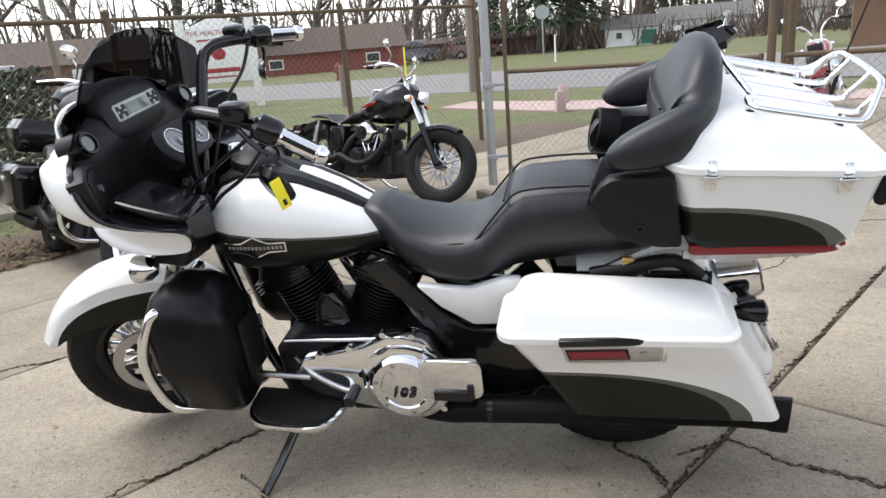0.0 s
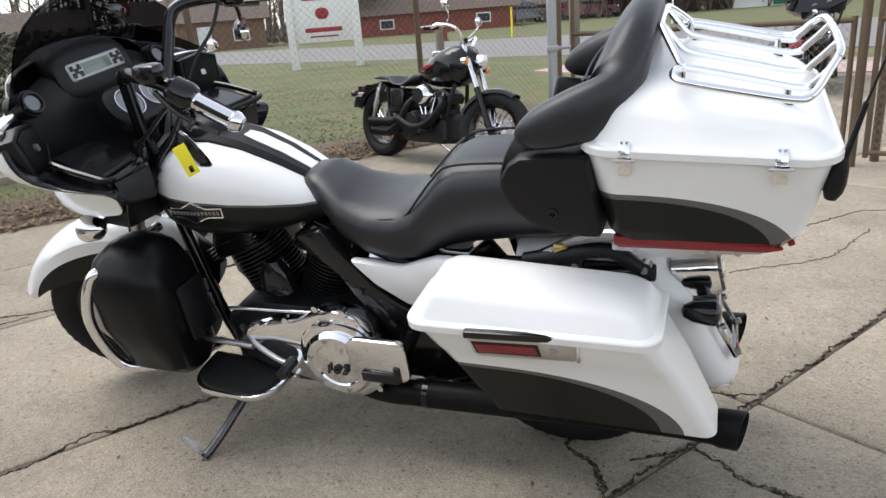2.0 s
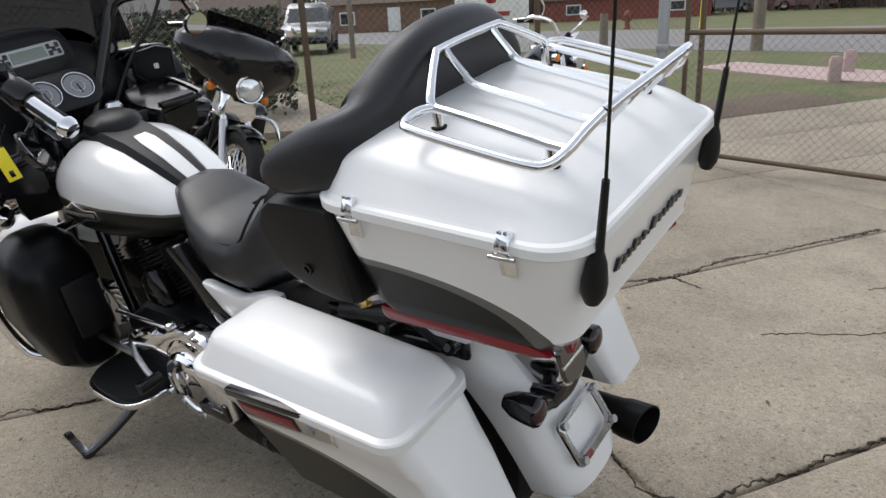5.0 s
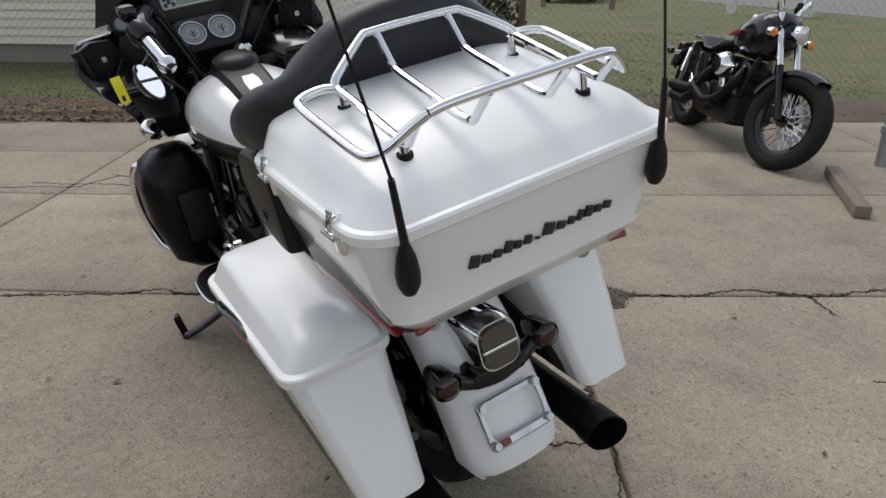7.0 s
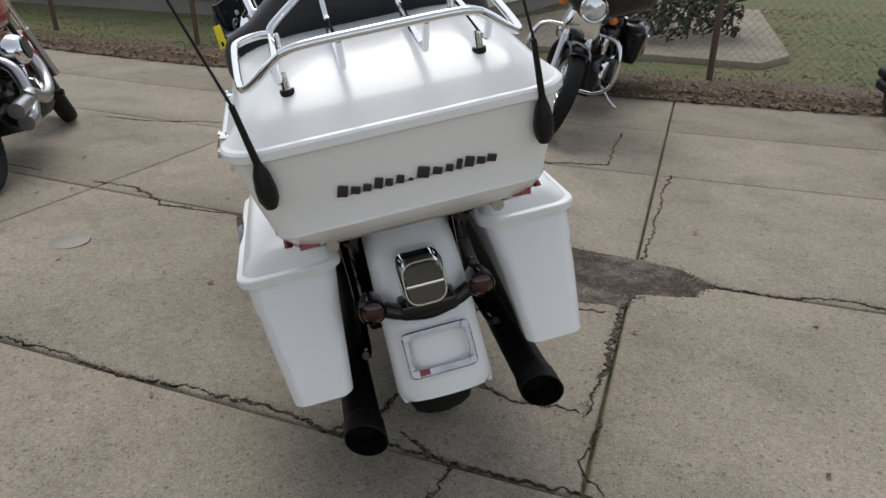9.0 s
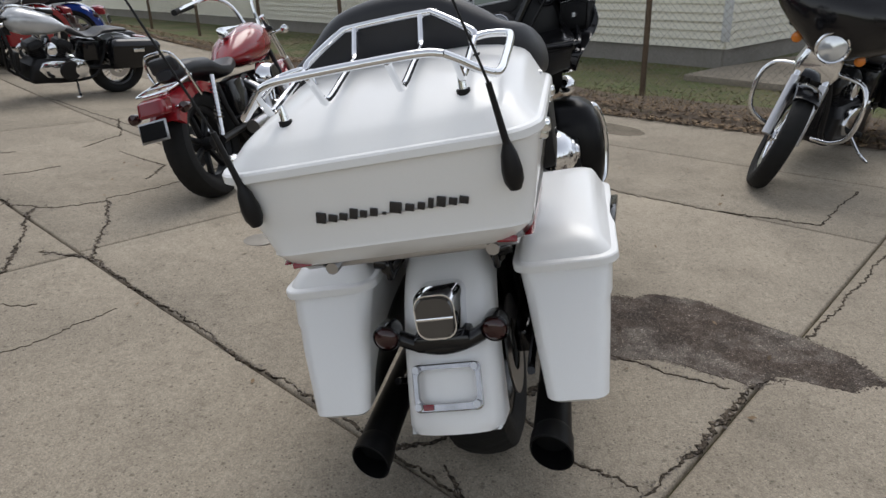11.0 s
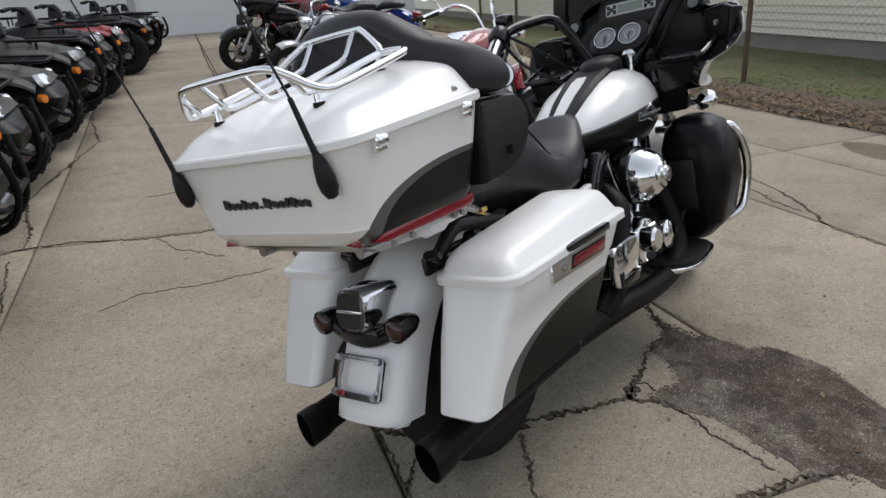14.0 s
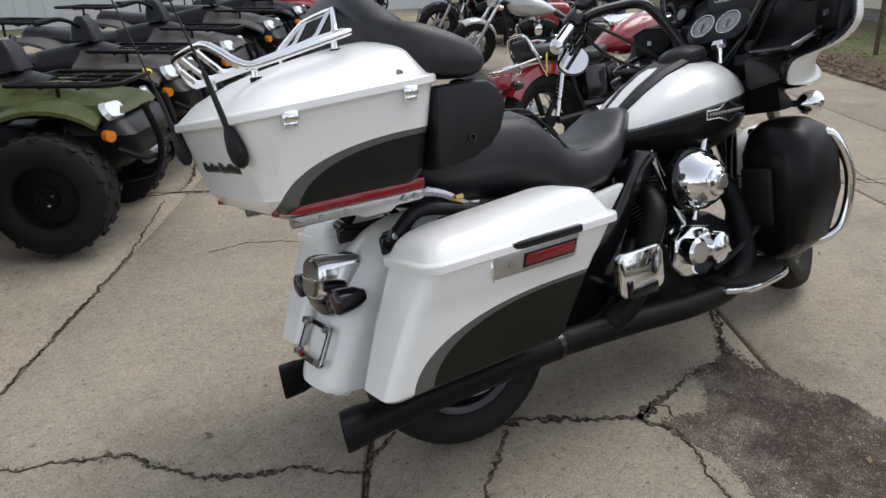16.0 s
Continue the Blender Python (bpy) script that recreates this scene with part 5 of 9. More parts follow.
# rear fender, lamps, plate
path = curve([(a[0], a[1], 0) for a in ((0.1, 0.80), (-0.1, 0.825), (-0.24, 0.805), (-0.345, 0.735), (-0.428, 0.635), (-0.490, 0.53), (-0.540, 0.43), (-0.558, 0.385))], 5)
secs = []
for i, p in enumerate(path):
    d = (path[min(i + 1, len(path) - 1)] - path[max(i - 1, 0)]).normalized()
    nx, nz = -d.y, d.x
    if nx * (p.x - RA[0]) + nz * (p.y - RA[2]) < 0:
        nx, nz = -nx, -nz
    hw = (0.125 + 0.012 * i / len(path)) * (1.0, 0.985, 0.955, 0.90)[i - len(path) + 4] if i >= len(path) - 4 else 0.125 + 0.012 * i / len(path)
    deep = 0.13 if i < len(path) - 4 else 0.13 - 0.025 * (i - len(path) + 5)
    secs.append([(p.x - nx * q, y, p.y - nz * q) for y, q in ((-hw, deep), (-hw, 0.075), (-hw * 0.95, 0.045), (-hw * 0.78, 0.018), (-hw * 0.42, 0.004), (0, 0), (hw * 0.42, 0.004), (hw * 0.78, 0.018), (hw * 0.95, 0.045), (hw, 0.075), (hw, deep),
                                                              (hw - 0.01, deep), (hw - 0.01, 0.08), (hw * 0.74, 0.03), (0, 0.012), (-hw * 0.74, 0.03), (-hw + 0.01, 0.08), (-hw + 0.01, deep))])
part("rear_fender", loft(secs), white_paint, bike, "white rear fender")
tl = stack([(0.0, -0.075, 0.075, -0.065, 0.065, 0.03), (0.10, -0.065, 0.07, -0.062, 0.062, 0.035), (0.125, -0.058, 0.062, -0.055, 0.055, 0.035)], n=4)
tail = Matrix.Translation((-0.365, 0, 0.672)) @ pose(0, 0, 0, 0, -78, 0)
tl = part("tail_lamp", moved(tl, tail), chrome, bike, "chrome tail lamp with a smoked lens")
part("lens", moved(stack([(0.122, -0.056, 0.060, -0.0535, 0.0535, 0.033), (0.134, -0.050, 0.053, -0.048, 0.048, 0.03)]), tail), smoke_lens, tl)
part("lens_bar", moved(box(-0.004, 0.004, -0.05, 0.05, 0.128, 0.136, 0.002), tail), chrome, tl)
sb = part("signal_bar", tube([(-0.455, 0.13, 0.640), (-0.46, 0.07, 0.612), (-0.465, 0, 0.600), (-0.46, -0.07, 0.612), (-0.455, -0.13, 0.640)], 0.022, 10, 4), gloss_black, bike, "black turn signal bar")
part("bracket", box(-0.485, -0.40, -0.08, 0.08, 0.592, 0.64, 0.015), gloss_black, sb)
for s in SIDES:
    sg = lathe([(0.0, 0.068), (0.018, 0.061), (0.031, 0.036), (0.037, 0.0), (0.038, -0.025), (0.034, -0.03)], (-0.455, s * 0.148, 0.648), (1, 0, 0), 24)
    sg = part("turn_signal", sg, gloss_black, sb, "black bullet turn signal with a dark red lens")
    sg.parent = sb
    part("signal_lens", lathe([(0.032, -0.026), (0.028, -0.033), (0.016, -0.038), (0.0, -0.04)], (-0.455, s * 0.148, 0.648), (1, 0, 0), 24), dark_red, sb)
pl = Matrix.Translation((-0.512, 0, 0.506)) @ pose(0, 0, 0, 0, -62, 0)
frm = loft([[(x, y, z) for x, y in rrect(a, b, -c, c, r_, 6)] for a, b, c, r_, z in ((-0.064, 0.062, 0.094, 0.016, 0.0), (-0.064, 0.062, 0.094, 0.016, 0.008), (-0.061, 0.059, 0.091, 0.016, 0.011), (-0.044, 0.048, 0.080, 0.022, 0.011), (-0.043, 0.047, 0.079, 0.022, 0.0), (-0.064, 0.062, 0.094, 0.016, 0.0))], caps=False)
dark_chrome = mat("dark_chrome", (0.42, 0.42, 0.43), 0.14, metal=1.0, vary=0.25, large=20)
pf = part("plate_frame", moved(frm, pl), dark_chrome, bike, "empty chrome licence plate frame")
for a, b in ((-0.048, -0.08), (-0.048, 0.08), (0.05, -0.08), (0.05, 0.08)):
    part("bolt", moved(rod((a, b, 0.01), (a, b, 0.024), 0.01, n=8), pl), steel, pf)
part("reflector", moved(box(-0.058, -0.042, 0.040, 0.068, 0.0125, 0.017, 0.001), pl), red_lens, pf)

# tour box with its lid, rack, aerials, back rest
def rim_at(x):
    """The height of the box's upper edge, which climbs towards the front."""
    return 1.176 + 0.055 * (x + 0.70)


tb = stack([(0.926, -0.590, -0.25, -0.262, 0.262, 0.06), (0.940, -0.632, -0.226, -0.292, 0.292, 0.06), (0.982, -0.662, -0.206, -0.310, 0.310, 0.055), (0.989, -0.660, -0.206, -0.310, 0.310, 0.055), (1.06, -0.677, -0.190, -0.328, 0.328, 0.06), (1.176, -0.700, -0.160, -0.351, 0.351, 0.07)], n=6)
wave(tb, lambda x, y, z: (x, y * (1.0 + 0.03 * (x + 0.70)), z + (rim_at(x) - 1.176) * max(0, min(1, (z - 0.99) / 0.18))))
tb = part("tour_box", tb, pak_paint, bike, "white rear luggage box with black swept panels")
levels = [(-0.003, 0.004), (0.001, 0.0), (0.017, 0.0), (0.022, 0.004), (0.024, 0.012), (0.029, 0.017), (0.050, 0.040), (0.058, 0.049), (0.064, 0.060), (0.070, 0.075), (0.079, 0.105), (0.087, 0.145), (0.092, 0.195), (0.094, 0.245)]
lid = stack([(h, -0.716 + 1.05 * g, -0.146 - 0.85 * g, -0.364 + 1.05 * g, 0.364 - 1.05 * g, max(0.03, 0.085 - 0.3 * g)) for h, g in levels], n=6)


def lid_shape(x, y, h):
    u = (x + 0.66) / 0.44
    grow = 0.75 if h < 0.05 else 0.75 - 0.25 * (h - 0.05) / 0.045
    dome = 0.0 if h < 0.055 else 0.014 * (h - 0.055) / 0.04 * max(0.0, 1 - ((x + 0.36) / 0.3) ** 2)
    return (x, y * (1.0 + 0.03 * (x + 0.70)), rim_at(x) + h * (1 + grow * max(-0.1, u) if h > 0.03 else 1) + dome)


ld = part("lid", wave(lid, lid_shape), white_paint, tb, "white domed luggage lid", sharp=24)
for s in SIDES:
    for x in (-0.262, -0.588):
        z = rim_at(x)
        if s < 0:
            # a rounded chrome hinge cover under the rim
            l = part("hinge", add(box(x - 0.021, x + 0.021, -0.374, -0.345, z - 0.022, z + 0.004, 0.007, 3), box(x - 0.018, x + 0.018, -0.366, -0.34, z - 0.036, z - 0.014, 0.006, 3)), chrome, tb, "rounded chrome box hinge")
            part("hinge_plate", box(x - 0.020, x + 0.020, -0.352, -0.33, z + 0.004, z + 0.010, 0.002), steel, l)
            continue
        # a riveted hasp over the rim, its strap hanging below
        l = part("latch", sided(add(box(x - 0.015, x + 0.015, 0.347, 0.360, z - 0.046, z + 0.004, 0.003), box(x - 0.017, x + 0.017, 0.352, 0.374, z - 0.012, z + 0.006, 0.004)), s), chrome, tb, "chrome box latch")
        part("hasp", sided(turned(box(x - 0.013, x + 0.013, 0.345, 0.373, z + 0.010, z + 0.042, 0.003), (x, 0.372, z + 0.012), 28, 0, 0), s), chrome, l)
        for k in (-0.006, 0.006):
            part("rivet", sided(rod((x + k, 0.352, z + 0.033), (x + k, 0.364, z + 0.037), 0.003, n=8), s), steel, l)
        part("hinge_pin", sided(rod((x - 0.024, 0.372, z - 0.004), (x + 0.024, 0.372, z - 0.004), 0.004, n=8), s), steel, l)
    part("reflector", sided(plate([(-0.225, 0.938), (-0.225, 0.962), (-0.58, 0.957), (-0.618, 0.943), (-0.58, 0.934), (-0.24, 0.930)], 0.282, 0.302, 0.003), s), red_lens, tb, "long dark red side reflector")
    part("rear_reflector", sided(turned(box(-0.642, -0.626, 0.222, 0.268, 0.938, 0.953, 0.003), (-0.634, 0.25, 0.94), 0, 22, 12), s), red_lens, tb)
    ab = part("aerial_base", sided(lathe([(0.0, -0.052), (0.013, -0.046), (0.021, -0.027), (0.022, -0.004), (0.017, 0.03), (0.010, 0.05), (0.007, 0.06)], (-0.706, 0.292, 1.122), (-0.17, 0.0, 1), 20), s), satin_black, tb, "black aerial base")
    part("aerial_spring", rod((-0.716, s * 0.292, 1.172), (-0.738, s * 0.292 + 0.012, 1.30), 0.0078, 0.006, 10), satin_black, ab)
    part("aerial_whip", rod((-0.738, s * 0.292 + 0.012, 1.30), (-0.86, s * 0.295 + 0.15, 1.95), 0.0030, 0.0016, 8), satin_black, ab)
badge_metal = mat("blackened_chrome", (0.06, 0.06, 0.065), 0.25, metal=0.8, vary=0.1)
# badge: plain dark slanted strokes on a thin bright bar
for y, long_, tall in ((0.150, 0.022, 0.026), (0.122, 0.020, 0.017), (0.097, 0.018, 0.017), (0.073, 0.018, 0.025), (0.050, 0.016, 0.017), (0.026, 0.017, 0.019), (0.002, 0.010, 0.006), (-0.024, 0.026, 0.026), (-0.056, 0.020, 0.017), (-0.082, 0.016, 0.017), (-0.103, 0.012, 0.024), (-0.126, 0.020, 0.024), (-0.152, 0.018, 0.017), (-0.176, 0.020, 0.017)):
    st_ = turned(box(-0.010, -0.001, y - long_ / 2, y + long_ / 2, 1.05, 1.05 + tall, 0.0014), (0, y, 1.05), 16, 0, 0)
    part("badge_stroke", wave(st_, lambda x, y, z: (x - 0.674 - 0.20 * (z - 1.06), y, z + 0.004)), badge_metal, tb)
part("badge_bar", wave(box(-0.009, -0.001, -0.186, 0.160, 1.0505, 1.0535, 0.001), lambda x, y, z: (x - 0.674 - 0.20 * (z - 1.06), y, z + 0.004)), steel, tb, "thin bright bar under the dark badge strokes")
part("key_lock", rod((-0.275, -0.322, 1.245), (-0.275, -0.348, 1.236), 0.010), steel, ld)

R = 0.0092
rk = part("luggage_rack", tube([(-0.376, 0.215, 1.361), (-0.366, 0.207, 1.378), (-0.326, 0.125, 1.428), (-0.319, 0.10, 1.435), (-0.317, 0, 1.437), (-0.319, -0.10, 1.435), (-0.326, -0.125, 1.428), (-0.366, -0.207, 1.378), (-0.376, -0.215, 1.361)], R, 10, 3), chrome, tb, "chrome luggage rack on the box lid")
for s in SIDES:
    part("side_rail", tube([(-0.376, s * 0.215, 1.361), (-0.362, s * 0.235, 1.362), (-0.358, s * 0.262, 1.360), (-0.366, s * 0.288, 1.356), (-0.390, s * 0.300, 1.350), (-0.50, s * 0.298, 1.326), (-0.60, s * 0.292, 1.305), (-0.632, s * 0.280, 1.303), (-0.654, s * 0.255, 1.318), (-0.672, s * 0.225, 1.342), (-0.69, s * 0.195, 1.363)], R, 10, 4), chrome, rk)
    part("cross_rail", tube([(-0.376, s * 0.215, 1.361), (-0.42, s * 0.215, 1.352), (-0.52, s * 0.215, 1.329), (-0.625, s * 0.215, 1.305), (-0.65, s * 0.215, 1.318), (-0.678, s * 0.215, 1.348)], R * 0.9, 8, 4), chrome, rk)
    part("cross_rail", tube([(-0.319, s * 0.085, 1.434), (-0.350, s * 0.085, 1.395), (-0.372, s * 0.085, 1.370), (-0.405, s * 0.085, 1.357), (-0.50, s * 0.085, 1.334), (-0.625, s * 0.085, 1.306), (-0.66, s * 0.085, 1.326), (-0.700, s * 0.085, 1.368)], R * 0.9, 8, 4), chrome, rk)
part("rear_rail", tube([(-0.69, 0.195, 1.363), (-0.70, 0.15, 1.372), (-0.704, 0, 1.374), (-0.70, -0.15, 1.372), (-0.69, -0.195, 1.363)], R, 10, 4), chrome, rk)
for x, y, z, up in ((-0.374, 0.205, 1.318, 0.044), (-0.597, 0.205, 1.272, 0.040), (-0.374, -0.205, 1.318, 0.044), (-0.597, -0.205, 1.272, 0.040)):
    part("foot", rod((x, y, z - 0.012), (x, y, z + up), 0.011, 0.008), chrome, rk)
    part("grommet", rod((x, y, z - 0.014), (x, y, z + 0.006), 0.015), rubber, rk)

# the wrap-around back rest: a padded section swept round a U and leaning back over the lid
# rows: lower x, lower y, lower z, upper x, upper y, upper z, half thickness
half = [(0.006, 0.312, 1.222, 0.004, 0.312, 1.266, 0.030), (-0.045, 0.312, 1.206, -0.050, 0.312, 1.306, 0.046), (-0.105, 0.308, 1.206, -0.128, 0.302, 1.344, 0.052), (-0.160, 0.298, 1.214, -0.222, 0.270, 1.378, 0.056),
        (-0.172, 0.245, 1.208, -0.268, 0.212, 1.420, 0.062), (-0.165, 0.150, 1.200, -0.285, 0.130, 1.470, 0.062), (-0.165, 0.0, 1.200, -0.290, 0.0, 1.488, 0.062)]
plan = half + [(a, -b, c, d, -e, f, g) for a, b, c, d, e, f, g in reversed(half[:-1])]
fine = []
for i in range(len(plan) - 1):
    q = [plan[max(i - 1, 0)], plan[i], plan[i + 1], plan[min(i + 2, len(plan) - 1)]]
    for k in range(5):
        t = k / 5
        fine.append([0.5 * (2 * q[1][j] + (q[2][j] - q[0][j]) * t + (2 * q[0][j] - 5 * q[1][j] + 4 * q[2][j] - q[3][j]) * t * t + (3 * q[1][j] - q[0][j] - 3 * q[2][j] + q[3][j]) * t ** 3) for j in range(7)])
fine.append(list(plan[-1]))
secs = []
for i, (xa, ya, za, xb, yb, zb, th) in enumerate(fine):
    a, b = fine[max(i - 1, 0)], fine[min(i + 1, len(fine) - 1)]
    d = Vector((b[0] - a[0], b[1] - a[1], 0)).normalized()
    lo_, hi_ = Vector((xa, ya, za)), Vector((xb, yb, zb))
    up_ = (hi_ - lo_) / 2
    nrm = d.cross(up_).normalized()
    end = min(i, len(fine) - 1 - i)
    kk = (0.30, 0.72, 0.90, 0.97)[end] if end < 4 else 1
    sec = []
    for j in range(24):
        t = 2 * math.pi * j / 24
        c, s_ = math.cos(t), math.sin(t)
        u = th * kk * math.copysign(abs(c) ** 0.75, c) * (1 - 0.12 * max(0, s_))
        v = kk * math.copysign(abs(s_) ** 0.72, s_)
        sec.append((lo_ + hi_) / 2 + nrm * u + up_ * v)
    secs.append(sec)
br = part("back_rest", loft(secs), leather, bike, "black leather wrap-around passenger back rest")
part("rest_seam", tube([(-0.138 - 0.25 * y * y, y, 1.330) for y in (-0.18, -0.09, 0, 0.09, 0.18)], 0.004, 6, 3), satin_black, br)
for s in SIDES:
    outline = [(0.050, 1.110), (0.048, 1.135), (0.026, 1.172), (-0.004, 1.192), (-0.06, 1.196), (-0.165, 1.194), (-0.178, 1.188), (-0.204, 0.985), (-0.198, 0.974), (-0.15, 0.974), (-0.085, 0.984), (-0.02, 1.010), (0.022, 1.048)]
    pod = loft([[(x * k_ + (1 - k_) * -0.07, y, z * k_ + (1 - k_) * 1.09) for x, z in outline] for y, k_ in ((0.215, 1.0), (0.318, 1.0), (0.338, 0.975), (0.346, 0.93), (0.349, 0.80))])
    pd = part("speaker_pod", sided(pod, s), satin_black, bike, "black rear speaker pod")
    part("grille", sided(lathe([(0.0, 0.0), (0.060, 0.002), (0.066, 0.012), (0.074, 0.014), (0.080, 0.008), (0.082, -0.06)], (0.024, 0.250, 1.140), (1, -0.15, 0.25), 36), s), matt_black, pd)
    part("socket", sided(lathe([(0.0, 0.003), (0.006, 0.003), (0.008, 0.008), (0.013, 0.008), (0.014, -0.004)], (-0.085, 0.346, 1.045), (0, 1, 0), 20), s), gloss_black, pd)
    part("box_rail", sided(tube([(0.0, 0.17, 0.82), (-0.15, 0.19, 0.90), (-0.35, 0.2, 0.905), (-0.58, 0.2, 0.905)], 0.016, 8, 4), s), steel, bike, "bright metal luggage box rail")
    # a bright bracket with bolts under the box's edge
    bk = part("box_bracket", sided(plate([(-0.215, 0.925), (-0.215, 0.898), (-0.30, 0.896), (-0.32, 0.884), (-0.40, 0.884), (-0.42, 0.896), (-0.57, 0.906), (-0.60, 0.925)], 0.215, 0.262, 0.004), s), alloy, bike, "bright metal bracket under the luggage box")
    for x in (-0.24, -0.275, -0.45, -0.52):
        part("bolt", sided(rod((x, 0.255, 0.911), (x, 0.270, 0.911), 0.009, n=8), s), steel, bk)
    st2 = part("fender_strut", sided(box(-0.32, 0.12, 0.145, 0.165, 0.745, 0.80, 0.008), s), gloss_black, bike)
    for x in (-0.29, -0.1):
        part("bolt", sided(rod((x, 0.15, 0.790), (x, 0.195, 0.800), 0.022, n=12), s), gloss_black, st2)
        part("bolt_cap", sided(rod((x, 0.19, 0.799), (x, 0.199, 0.801), 0.010, n=10), s), steel, st2)
    part("docking_arm", sided(tube([(0.05, 0.17, 0.80), (-0.08, 0.185, 0.835), (-0.20, 0.19, 0.855), (-0.28, 0.185, 0.80)], 0.022, 10, 4), s), satin_black, bike, "black docking arm above the fender strut")
    part("spring_clip", sided(add(box(-0.075, -0.045, 0.19, 0.205, 0.86, 0.875, 0.003), turned(box(-0.085, -0.045, 0.19, 0.2, 0.85, 0.857, 0.002), (-0.06, 0.195, 0.85), 0, 25, 0)), s), gold, st2)
part("box_mount", box(-0.55, -0.15, -0.2, 0.2, 0.895, 0.918, 0.006), steel, bike, "bright metal mounting plate under the luggage box")

# fairing: a shark-nosed shell drawn from its rear edge to the nose
NOSE = Vector((1.90, 0, 1.20))
EDGE = [(1.700, 0.12, 1.462), (1.702, 0.22, 1.448), (1.698, 0.285, 1.415), (1.668, 0.325, 1.360), (1.640, 0.355, 1.328), (1.600, 0.420, 1.326), (1.556, 0.480, 1.324), (1.538, 0.505, 1.308), (1.522, 0.524, 1.262), (1.496, 0.530, 1.208), (1.468, 0.512, 1.165), (1.425, 0.487, 1.136), (1.350, 0.468, 1.118), (1.275, 0.450, 1.104), (1.254, 0.432, 1.082), (1.268, 0.410, 1.040), (1.300, 0.398, 1.012), (1.400, 0.392, 1.000), (1.490, 0.345, 0.985), (1.550, 0.22, 0.975), (1.570, 0.08, 0.975)]
edge_l = curve(EDGE, 3)
edge_all = edge_l + [Vector((p.x, -p.y, p.z)) for p in reversed(edge_l)]


def shell_at(p, t, pull=0.0):
    """A point on the shell, from its rear edge (t = 0) to the nose (t = 1)."""
    c, s_ = math.cos(t * math.pi / 2), math.sin(t * math.pi / 2)
    return Vector((p.x + (NOSE.x - pull - p.x) * s_, p.y * max(c, 0.02) ** (1.5 + 5.0 * max(0.0, min(1.0, (p.z - 1.335) / 0.05))), NOSE.z + (p.z - NOSE.z) * max(c, 0.02)))


hull = loft([[shell_at(p, t) for p in edge_all] for t in (0, 0.06, 0.14, 0.24, 0.36, 0.48, 0.6, 0.72, 0.83, 0.92, 0.985)], caps=False)
shell = part("fairing", hull, white_paint, bike, "white shark-nosed front fairing with a black inside")
# black trim rolled in from the rear edge towards the dash
MIDL = Vector((1.52, 0, 1.22))
trim = []
for px_, py_, pz_ in ((0.004, 1.0, 1.0), (-0.008, 0.994, 0.994), (-0.012, 0.978, 0.98), (-0.006, 0.955, 0.96), (0.022, 0.855, 0.875), (0.030, 0.835, 0.85), (0.055, 0.815, 0.83), (0.12, 0.66, 0.6)):
    trim.append([Vector((p.x + px_ + 0.10 * (1 - py_) * max(0, (1.42 - p.x) / 0.2), p.y * py_, MIDL.z + (p.z - MIDL.z) * pz_)) for p in edge_all])
part("fairing_trim", loft(trim, caps=False), gloss_black, shell, "black trim lining the fairing")
